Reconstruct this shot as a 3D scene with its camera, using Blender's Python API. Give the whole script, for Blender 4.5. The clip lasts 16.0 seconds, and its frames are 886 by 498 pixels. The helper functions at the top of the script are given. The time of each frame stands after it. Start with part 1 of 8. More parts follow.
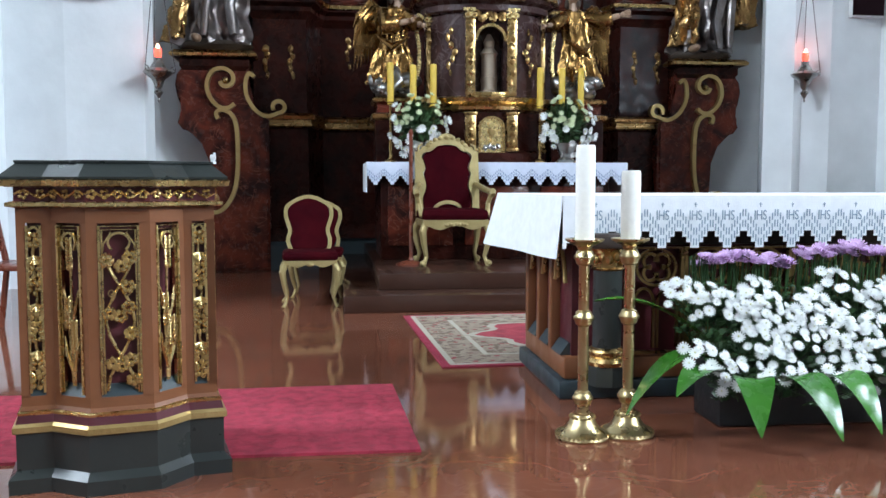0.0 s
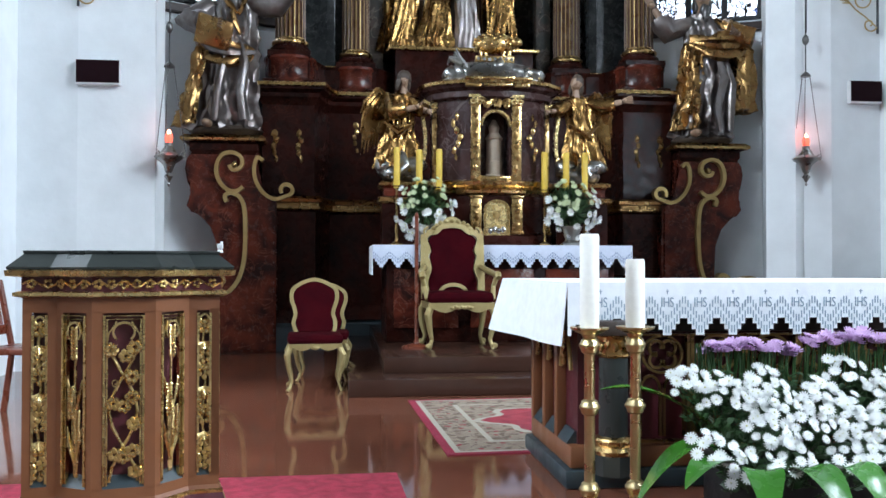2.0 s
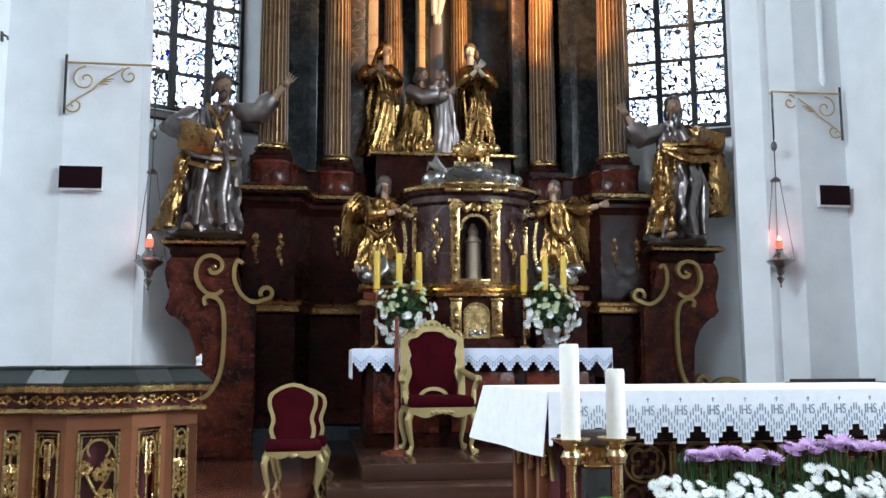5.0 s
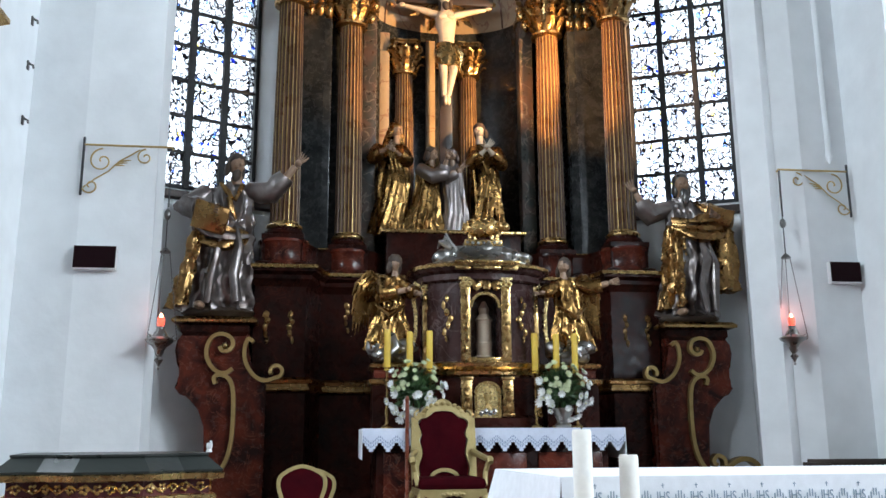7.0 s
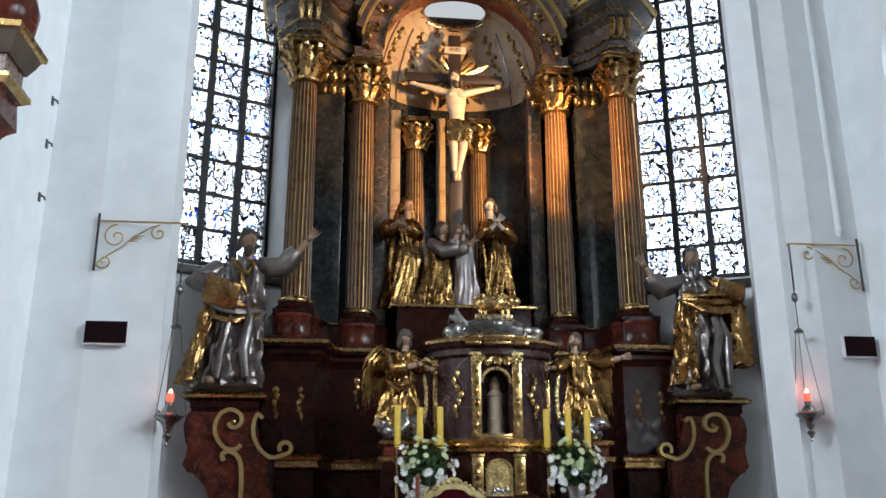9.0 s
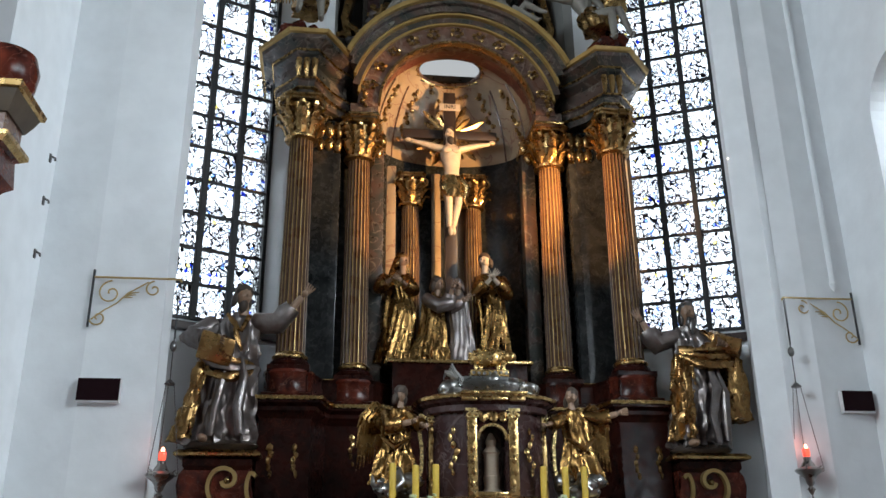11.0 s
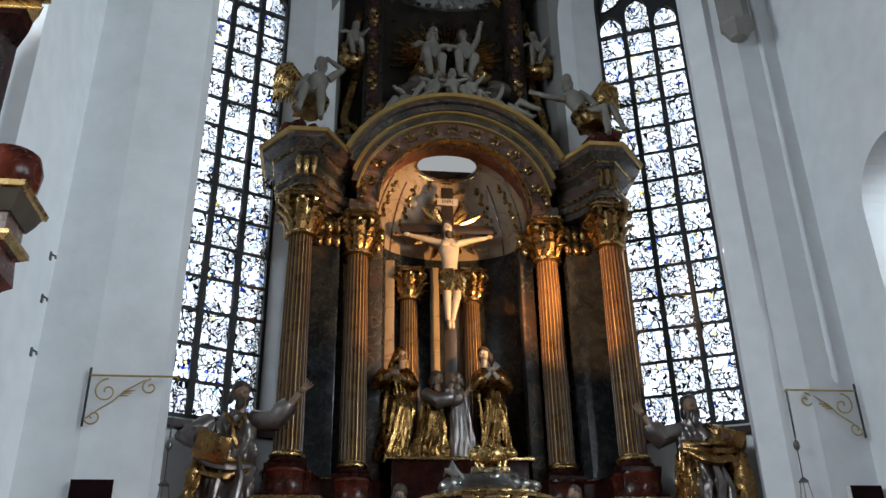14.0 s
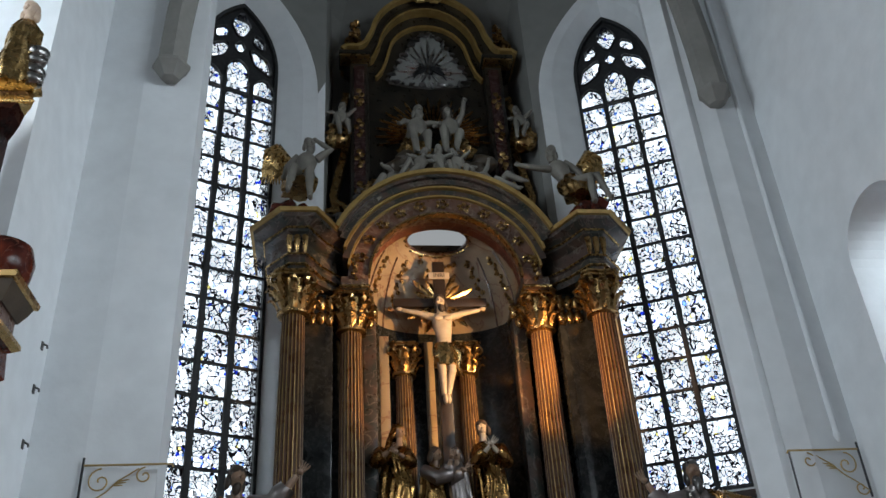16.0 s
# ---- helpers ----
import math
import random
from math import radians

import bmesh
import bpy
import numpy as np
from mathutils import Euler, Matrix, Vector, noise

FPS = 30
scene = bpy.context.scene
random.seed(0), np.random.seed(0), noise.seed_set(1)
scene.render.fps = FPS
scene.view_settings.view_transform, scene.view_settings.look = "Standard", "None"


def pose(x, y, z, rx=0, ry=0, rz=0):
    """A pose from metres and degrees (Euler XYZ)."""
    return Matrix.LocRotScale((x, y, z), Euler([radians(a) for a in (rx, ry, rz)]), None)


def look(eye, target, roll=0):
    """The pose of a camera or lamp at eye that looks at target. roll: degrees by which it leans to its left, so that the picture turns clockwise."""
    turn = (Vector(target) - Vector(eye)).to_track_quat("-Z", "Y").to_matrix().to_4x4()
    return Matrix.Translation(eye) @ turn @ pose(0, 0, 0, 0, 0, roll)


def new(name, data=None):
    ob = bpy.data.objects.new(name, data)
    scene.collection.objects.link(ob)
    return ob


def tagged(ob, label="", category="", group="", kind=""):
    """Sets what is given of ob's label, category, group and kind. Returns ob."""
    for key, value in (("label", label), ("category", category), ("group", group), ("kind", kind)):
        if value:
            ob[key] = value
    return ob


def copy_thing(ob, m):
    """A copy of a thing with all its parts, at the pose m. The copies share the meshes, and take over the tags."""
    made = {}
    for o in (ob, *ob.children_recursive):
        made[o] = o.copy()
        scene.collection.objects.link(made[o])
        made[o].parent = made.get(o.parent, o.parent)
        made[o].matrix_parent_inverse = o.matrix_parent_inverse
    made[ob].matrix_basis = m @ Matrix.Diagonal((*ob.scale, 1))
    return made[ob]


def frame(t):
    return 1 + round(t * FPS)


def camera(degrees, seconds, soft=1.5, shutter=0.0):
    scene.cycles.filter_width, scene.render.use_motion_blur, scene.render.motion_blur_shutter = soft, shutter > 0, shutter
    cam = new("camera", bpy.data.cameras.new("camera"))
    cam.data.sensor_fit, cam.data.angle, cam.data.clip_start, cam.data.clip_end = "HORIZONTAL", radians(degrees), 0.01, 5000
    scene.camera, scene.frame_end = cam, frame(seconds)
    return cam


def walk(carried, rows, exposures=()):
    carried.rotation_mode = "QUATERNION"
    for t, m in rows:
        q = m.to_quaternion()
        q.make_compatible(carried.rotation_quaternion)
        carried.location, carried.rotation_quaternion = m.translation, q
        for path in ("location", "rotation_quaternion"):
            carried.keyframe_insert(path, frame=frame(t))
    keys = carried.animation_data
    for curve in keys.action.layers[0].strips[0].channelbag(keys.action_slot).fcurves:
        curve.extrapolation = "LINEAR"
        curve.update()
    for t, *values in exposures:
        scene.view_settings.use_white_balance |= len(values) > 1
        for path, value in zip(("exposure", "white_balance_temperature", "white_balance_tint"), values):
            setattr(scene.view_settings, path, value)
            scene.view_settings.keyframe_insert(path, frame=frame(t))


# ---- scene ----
# The camera tilts up and rises a little on its way: seconds, pitch, yaw, roll, x, y, z.
PATH = [
    (0, -4.30, -6.99, -0.05, 0.000, 0.000, 1.050),
    (0.5, -3.21, -6.74, -0.03, -0.007, -0.003, 1.061),
    (1, -1.88, -6.34, -0.12, -0.008, -0.006, 1.072),
    (1.5, -0.49, -6.29, -0.11, -0.003, -0.009, 1.083),
    (2, 0.84, -6.59, -0.09, 0.004, -0.014, 1.089),
    (2.5, 1.83, -7.02, -0.03, 0.005, -0.019, 1.095),
    (3, 2.77, -7.33, -0.13, 0.004, -0.023, 1.106),
    (3.5, 3.78, -7.73, -0.10, 0.004, -0.027, 1.114),
    (4, 4.88, -7.97, 0.08, 0.003, -0.032, 1.122),
    (6.5, 10.88, -7.42, 0.30, -0.005, -0.065, 1.169),
    (7, 12.07, -7.21, 0.28, -0.008, -0.072, 1.179),
    (7.5, 13.27, -7.03, 0.34, -0.010, -0.079, 1.186),
    (8, 14.56, -6.80, 0.39, -0.010, -0.084, 1.188),
    (8.5, 15.78, -6.58, 0.31, -0.009, -0.088, 1.189),
    (9, 16.86, -6.52, 0.20, -0.009, -0.091, 1.190),
    (11.5, 21.38, -6.76, 0.51, -0.002, -0.108, 1.201),
    (12, 22.42, -6.80, 0.51, -0.001, -0.112, 1.204),
    (12.5, 23.25, -6.87, 0.55, -0.001, -0.115, 1.207),
    (13, 24.24, -6.90, 0.69, -0.001, -0.118, 1.211),
    (13.5, 25.34, -6.74, 0.78, -0.002, -0.121, 1.213),
    (14, 26.43, -6.60, 0.95, -0.004, -0.123, 1.213),
    (14.5, 27.51, -6.40, 1.41, -0.006, -0.126, 1.211),
    (15, 28.84, -6.28, 2.10, -0.007, -0.130, 1.205),
    (15.5, 30.00, -6.21, 2.52, -0.009, -0.135, 1.197),
    (16, 31.32, -5.95, 3.27, -0.011, -0.141, 1.187),
]
cam = camera(53.64, 16.0)
walk(cam, [(t, pose(ex, ey, ez, 90 + p, r, y)) for t, p, y, r, ex, ey, ez in PATH],
     [(0, 0.38, 6250, 10), (3.5, 0.40, 6300, 10), (6.5, 0.17, 6450, 10), (9, 0.0, 6550, 10), (12, -0.38, 6650, 10), (14, -0.66, 6650, 10), (16, -0.84, 6600, 10)])
C = 1.63                       # the church's axis, in x
# ---- light ----
world = bpy.data.worlds.new("sky")
scene.world = world
world.use_nodes = True
wn = world.node_tree
sky = wn.nodes.new("ShaderNodeTexSky")
sky.sky_type, sky.sun_disc = "NISHITA", False
sky.sun_elevation, sky.sun_rotation = radians(42), radians(120)
wn.nodes["Background"].inputs[1].default_value = 0.12
wn.links.new(sky.outputs[0], wn.nodes["Background"].inputs[0])


def area(name, m, sx, sy, power, colour):
    data = bpy.data.lights.new(name, "AREA")
    data.shape, data.size, data.size_y, data.energy, data.color = "RECTANGLE", sx, sy, power, colour
    ob = new(name, data)
    ob.matrix_world = m
    return ob


def spot(name, eye, target, power, degrees, blend, colour, radius=0.06):
    data = bpy.data.lights.new(name, "SPOT")
    data.energy, data.spot_size, data.spot_blend, data.color = power, radians(degrees), blend, colour
    data.shadow_soft_size = radius
    ob = new(name, data)
    ob.matrix_world = look(eye, target)
    return ob


DAY = (0.795, 0.92, 1.03)
for y, north, south in ((-9.0, 300, 1800), (-3.0, 800, 3000), (3.0, 2000, 1500)):     # daylight in the nave's window openings
    area("daylight", look((-8.9, y, 7.0), (0, y + 2.0, 2.0)), 2.2, 7.0, north, DAY)
    area("daylight", look((12.1, y, 7.0), (3, y + 2.0, 2.0)), 2.2, 7.0, south, DAY)
# warm spots trained on the crucifix niche
spot("warm_spot", (4.68, 9.15, 6.0), (1.0, 12.4, 7.0), 3000, 48, 0.5, (1.0, 0.56, 0.22))
spot("warm_spot", (-1.3, 7.6, 6.0), (3.36, 11.4, 6.2), 4600, 21, 0.5, (1.0, 0.50, 0.17))


# ---- materials ----
def material(name, base, rough=0.6, metal=0.0, second=None, scale=3.0, mix=0.5, bump=0.1, bump_scale=40.0,
             vein=None, vein_scale=2.0, vein_width=0.06, coat=0.0, sheen=0.0, rough_var=0.1, per_piece=0.0, detail=6.0, sharp=False):
    m = bpy.data.materials.new(name)
    m.use_nodes = True
    n, l = m.node_tree.nodes, m.node_tree.links
    b = n["Principled BSDF"]
    co = n.new("ShaderNodeTexCoord").outputs["Object"]
    geo = n.new("ShaderNodeNewGeometry").outputs["Position"]

    def noise_of(s, d=6.0, dist=0.0):
        t = n.new("ShaderNodeTexNoise")
        t.inputs["Scale"].default_value, t.inputs["Detail"].default_value, t.inputs["Distortion"].default_value = s, d, dist
        l.new(geo, t.inputs["Vector"])
        return t.outputs["Fac"]

    def ramp(fac, a, b2):
        r = n.new("ShaderNodeMapRange")
        r.inputs[1].default_value, r.inputs[2].default_value = a, b2
        l.new(fac, r.inputs[0])
        return r.outputs[0]

    def blend(fac, a, b2, kind="MIX"):
        x = n.new("ShaderNodeMix")
        x.data_type, x.blend_type = "RGBA", kind
        for sock, v in ((x.inputs[0], fac), (x.inputs[6], a), (x.inputs[7], b2)):
            if isinstance(v, (int, float)):
                sock.default_value = v
            elif isinstance(v, tuple):
                sock.default_value = (*v, 1)
            else:
                l.new(v, sock)
        return x.outputs[2]

    second = second or tuple(v * 0.72 for v in base)
    lo, hi = (0.45, 0.55) if sharp else (0.5 - mix * 0.5, 0.5 + mix * 0.5)
    col = blend(ramp(noise_of(scale, detail, 0.6), lo, hi), base, second)
    col = blend(ramp(noise_of(scale * 7.0, 4.0), 0.3, 0.8), col, blend(0.25, col, tuple(v * 0.55 for v in base)))
    if vein:
        v = noise_of(vein_scale, 8.0, 1.6)
        w = n.new("ShaderNodeMath")
        w.operation = "SUBTRACT"
        l.new(v, w.inputs[0])
        w.inputs[1].default_value = 0.5
        a = n.new("ShaderNodeMath")
        a.operation = "ABSOLUTE"
        l.new(w.outputs[0], a.inputs[0])
        col = blend(ramp(a.outputs[0], vein_width, 0.0), col, vein)
    if per_piece:
        info = n.new("ShaderNodeObjectInfo")
        col = blend(ramp(info.outputs["Random"], 0.0, 1.0 / per_piece), col, second)
    l.new(col, b.inputs["Base Color"])
    b.inputs["Metallic"].default_value = metal
    r = n.new("ShaderNodeMapRange")
    r.inputs[3].default_value, r.inputs[4].default_value = max(0.02, rough - rough_var), min(1, rough + rough_var)
    l.new(noise_of(scale * 3.0, 5.0), r.inputs[0])
    r.inputs[1].default_value, r.inputs[2].default_value = 0.3, 0.7
    l.new(r.outputs[0], b.inputs["Roughness"])
    b.inputs["Coat Weight"].default_value = coat
    b.inputs["Coat Roughness"].default_value = 0.08
    b.inputs["Sheen Weight"].default_value = sheen
    if bump:
        bp = n.new("ShaderNodeBump")
        bp.inputs["Strength"].default_value, bp.inputs["Distance"].default_value = bump, 0.02
        l.new(noise_of(bump_scale, 5.0), bp.inputs["Height"])
        l.new(bp.outputs[0], b.inputs["Normal"])
    return m


M = {
    "plaster": material("white_plaster", (0.80, 0.82, 0.83), 0.85, second=(0.74, 0.77, 0.79), scale=0.5, bump=0.12, bump_scale=14),
    "nave": material("dim_nave_plaster", (0.36, 0.35, 0.33), 0.9, second=(0.22, 0.21, 0.20), scale=0.7),
    # vault's grey also stands for shade on the apse walls near the altar
    "vault": material("vault_and_shade_grey", (0.26, 0.26, 0.245), 0.9, second=(0.20, 0.20, 0.19), scale=0.6),
    "rib": material("grey_stone_rib", (0.27, 0.26, 0.24), 0.85, scale=2.0),
    "floor": material("polished_red_stone", (0.185, 0.064, 0.036), 0.07, second=(0.110, 0.038, 0.022), scale=1.6, bump=0.015, bump_scale=3.0,
                      vein=(0.17, 0.066, 0.040), vein_scale=3.0, vein_width=0.03, rough_var=0.04),
    "step": material("brown_stone_step", (0.048, 0.022, 0.015), 0.16, scale=2.5, bump=0.03),
    "red": material("red_marble", (0.135, 0.026, 0.014), 0.22, second=(0.018, 0.006, 0.005), scale=4.5, mix=0.30, bump=0.02,
                    vein=(0.16, 0.055, 0.035), vein_scale=3.0, vein_width=0.012, coat=0.0),
    "brown": material("dark_brown_marble", (0.036, 0.0078, 0.005), 0.30, second=(0.007, 0.0035, 0.003), scale=3.4, mix=0.36, bump=0.02,
                      vein=(0.06, 0.018, 0.011), vein_scale=2.6, vein_width=0.010),
    "shaft": material("fluted_brown_marble", (0.150, 0.076, 0.048), 0.30, second=(0.070, 0.036, 0.025), scale=1.8),
    "grey": material("dark_grey_marble", (0.026, 0.028, 0.028), 0.25, second=(0.007, 0.008, 0.009), scale=4.2, mix=0.3, bump=0.02,
                     vein=(0.050, 0.052, 0.050), vein_scale=4.5, vein_width=0.014),
    "attic": material("dark_olive_marbling", (0.032, 0.025, 0.017), 0.34, second=(0.010, 0.009, 0.007), scale=4.0, mix=0.3, bump=0.03),
    "mournergold": material("brown_glazed_gilding", (0.36, 0.21, 0.072), 0.27, 1.0, second=(0.17, 0.085, 0.028), scale=4.0, bump=0.12, bump_scale=8, rough_var=0.08),
    "pink": material("mottled_pink_marble", (0.17, 0.085, 0.055), 0.30, second=(0.06, 0.030, 0.022), scale=2.8, mix=0.4,
                     vein=(0.21, 0.15, 0.11), vein_scale=2.2, vein_width=0.03, coat=0.2),
    "cloud": material("grey_mottled_stucco", (0.105, 0.080, 0.056), 0.4, second=(0.042, 0.031, 0.022), scale=2.0, mix=0.5),
    "gold": material("worn_gilding", (0.62, 0.43, 0.19), 0.27, 1.0, second=(0.38, 0.23, 0.08), scale=5.0, bump=0.03, bump_scale=20, rough_var=0.08),
    "brightgold": material("bright_gilding", (0.88, 0.67, 0.31), 0.27, 1.0, second=(0.66, 0.47, 0.20), scale=9.0, bump=0.12, bump_scale=60),
    "oldgold": material("dull_gilding", (0.46, 0.30, 0.125), 0.30, 1.0, second=(0.24, 0.135, 0.05), scale=5.0, bump=0.03, bump_scale=20, rough_var=0.10),
    "robegold": material("dark_burnished_gilding", (0.50, 0.31, 0.12), 0.30, 1.0, second=(0.20, 0.09, 0.035), scale=5.0, bump=0.28, bump_scale=11, rough_var=0.10),
    "robesilver": material("dark_burnished_silvering", (0.33, 0.31, 0.305), 0.38, 0.85, second=(0.15, 0.10, 0.082), scale=5.0, bump=0.25, bump_scale=10, rough_var=0.08),
    "duskflesh": material("dull_painted_flesh", (0.34, 0.22, 0.145), 0.45, second=(0.24, 0.145, 0.09), scale=8.0, bump=0.08),
    "cream": material("cream_marbled_stucco", (0.40, 0.31, 0.20), 0.5, second=(0.24, 0.165, 0.10), scale=1.6, vein=(0.20, 0.10, 0.06), vein_scale=1.4, vein_width=0.02),
    "mottle": material("dark_mottled_marbling", (0.088, 0.054, 0.042), 0.34, second=(0.024, 0.030, 0.027), scale=3.2, mix=0.22, bump=0.03,
                       vein=(0.17, 0.145, 0.115), vein_scale=2.6, vein_width=0.022),
    "wine": material("wine_brown_marble", (0.065, 0.030, 0.027), 0.26, second=(0.028, 0.014, 0.014), scale=3.0, mix=0.4, bump=0.02,
                     vein=(0.11, 0.075, 0.07), vein_scale=2.4, vein_width=0.02),
    "paint_gold": material("gold_paint", (0.55, 0.40, 0.17), 0.38, 0.75, second=(0.40, 0.27, 0.10), scale=6.0, bump=0.2, bump_scale=60),
    "ochregold": material("matt_ochre_gilding", (0.52, 0.35, 0.12), 0.42, 0.45, second=(0.34, 0.21, 0.065), scale=6.0, bump=0.06, bump_scale=30),
    "silver": material("tarnished_silvering", (0.42, 0.41, 0.39), 0.30, 1.0, second=(0.22, 0.21, 0.20), scale=4.0, bump=0.06, bump_scale=30, rough_var=0.08),
    "pewter": material("dark_silvering", (0.20, 0.195, 0.19), 0.34, 0.9, second=(0.09, 0.085, 0.085), scale=4.0, bump=0.08, bump_scale=30),
    "flesh": material("painted_flesh", (0.62, 0.47, 0.35), 0.42, second=(0.50, 0.36, 0.26), scale=8.0, bump=0.05),
    "ivory": material("pale_painted_wood", (0.58, 0.49, 0.38), 0.40, second=(0.46, 0.36, 0.26), scale=9.0, bump=0.05),
    "hair": material("dark_painted_hair", (0.06, 0.04, 0.028), 0.55, scale=12, bump=0.4, bump_scale=60),
    "stucco": material("white_painted_stucco", (0.25, 0.235, 0.20), 0.55, second=(0.15, 0.135, 0.115), scale=4.0, bump=0.1),
    "redstucco": material("red_marbled_stucco", (0.20, 0.050, 0.028), 0.36, second=(0.075, 0.022, 0.016), scale=2.6, mix=0.4, bump=0.02,
                          vein=(0.26, 0.14, 0.09), vein_scale=2.2, vein_width=0.02),
    "wood": material("brown_painted_wood", (0.21, 0.078, 0.031), 0.40, second=(0.16, 0.058, 0.023), scale=3.0, bump=0.05, bump_scale=25),
    "redwood": material("varnished_red_wood", (0.16, 0.04, 0.02), 0.3, scale=4.0, bump=0.04),
    "darkwood": material("dark_brown_wood", (0.035, 0.022, 0.016), 0.45, scale=4.0, bump=0.06),
    "greenpaint": material("dark_green_grey_paint", (0.026, 0.030, 0.027), 0.34, second=(0.019, 0.022, 0.021), scale=3.0, bump=0.04),
    "bluepaint": material("slate_blue_paint", (0.028, 0.044, 0.052), 0.42, scale=3.0, bump=0.04),
    "maroon": material("maroon_paint", (0.085, 0.012, 0.018), 0.4, scale=4.0, bump=0.04),
    "velvet": material("red_velvet", (0.040, 0.002, 0.004), 0.9, second=(0.022, 0.001, 0.003), scale=6.0, bump=0.15, bump_scale=150),
    "chairgold": material("cream_gold_paint", (0.42, 0.33, 0.15), 0.38, 0.5, second=(0.30, 0.22, 0.085), scale=9.0, bump=0.2, bump_scale=60),
    "mat": material("red_carpet_pile", (0.42, 0.028, 0.060), 0.95, second=(0.25, 0.014, 0.034), scale=16.0, mix=0.25, bump=0.6, bump_scale=160),
    "linen": material("white_linen", (0.80, 0.82, 0.85), 0.85, second=(0.76, 0.78, 0.82), scale=3.0, bump=0.12, bump_scale=220),
    "wax": material("white_wax", (0.88, 0.87, 0.84), 0.45, second=(0.82, 0.78, 0.68), scale=5.0, bump=0.03),
    "beeswax": material("yellow_beeswax", (0.62, 0.42, 0.045), 0.5, second=(0.54, 0.34, 0.03), scale=5.0, bump=0.03),
    "brass": material("polished_brass", (0.60, 0.48, 0.26), 0.32, 1.0, second=(0.46, 0.35, 0.17), scale=6.0, bump=0.05),
    "iron": material("black_iron", (0.035, 0.035, 0.037), 0.5, 0.6, scale=8.0),
    "lead": material("dark_stone_tracery", (0.028, 0.029, 0.031), 0.7, scale=5.0),
    "leaf": material("green_foliage", (0.050, 0.115, 0.032), 0.45, second=(0.026, 0.066, 0.02), scale=9.0, per_piece=1.0),
    "bigleaf": material("glossy_green_leaf", (0.05, 0.19, 0.02), 0.25, second=(0.025, 0.10, 0.012), scale=6.0, bump=0.05, per_piece=1.0),
    "petal": material("white_petals", (0.84, 0.84, 0.83), 0.7, second=(0.78, 0.79, 0.76), scale=30.0, bump=0.05),
    "lilac": material("lilac_petals", (0.60, 0.40, 0.62), 0.7, second=(0.50, 0.30, 0.54), scale=30.0, bump=0.05),
    "yolk": material("yellow_flower_centre", (0.62, 0.60, 0.16), 0.8, scale=30.0),
    "palebloom": material("pale_green_white_petals", (0.58, 0.62, 0.42), 0.75, second=(0.48, 0.54, 0.30), scale=30.0, bump=0.05),
    "screen": material("dark_display_glass", (0.014, 0.004, 0.006), 0.6, scale=4.0, bump=0.0),
    "whiteplastic": material("white_plastic", (0.75, 0.75, 0.75), 0.4, scale=5.0, bump=0.0),
    "black": material("black_planter", (0.015, 0.015, 0.016), 0.5, scale=5.0),
    "boards": material("dark_brown_wooden_sill", (0.05, 0.03, 0.025), 0.5, scale=4.0),
    "glassred": material("red_lamp_glass", (0.7, 0.03, 0.02), 0.15, scale=5.0, bump=0.0),
}
for k in ("red", "brown", "grey", "shaft", "wine"):
    M[k].node_tree.nodes["Principled BSDF"].inputs["Specular IOR Level"].default_value = 0.22
M["brown"].node_tree.nodes["Principled BSDF"].inputs["Specular IOR Level"].default_value = 0.10
M["screen"].node_tree.nodes["Principled BSDF"].inputs["Specular IOR Level"].default_value = 0.08
M["velvet"].node_tree.nodes["Principled BSDF"].inputs["Specular IOR Level"].default_value = 0.04
flame = bpy.data.materials.new("lamp_flame")
flame.use_nodes = True
fe = flame.node_tree.nodes["Principled BSDF"]
fe.inputs["Emission Color"].default_value, fe.inputs["Emission Strength"].default_value = (1.0, 0.40, 0.20, 1), 8.0
M["flame"] = flame
redglow = bpy.data.materials.new("lit_red_glass")
redglow.use_nodes = True
fe = redglow.node_tree.nodes["Principled BSDF"]
fe.inputs["Base Color"].default_value = (0.6, 0.02, 0.01, 1)
fe.inputs["Roughness"].default_value = 0.15
fe.inputs["Emission Color"].default_value, fe.inputs["Emission Strength"].default_value = (1.0, 0.10, 0.06, 1), 2.2
M["redglow"] = redglow
daylight = bpy.data.materials.new("bright_overcast_sky")
daylight.use_nodes = True
fe = daylight.node_tree.nodes["Principled BSDF"]
fe.inputs["Base Color"].default_value = (0, 0, 0, 1)
fe.inputs["Emission Color"].default_value, fe.inputs["Emission Strength"].default_value = (0.88, 0.95, 1.0, 1), 4.0
M["daylight"] = daylight


skylight = daylight.copy()
skylight.name = "dim_skylight"
skylight.node_tree.nodes["Principled BSDF"].inputs["Emission Strength"].default_value = 0.62
M["skylight"] = skylight


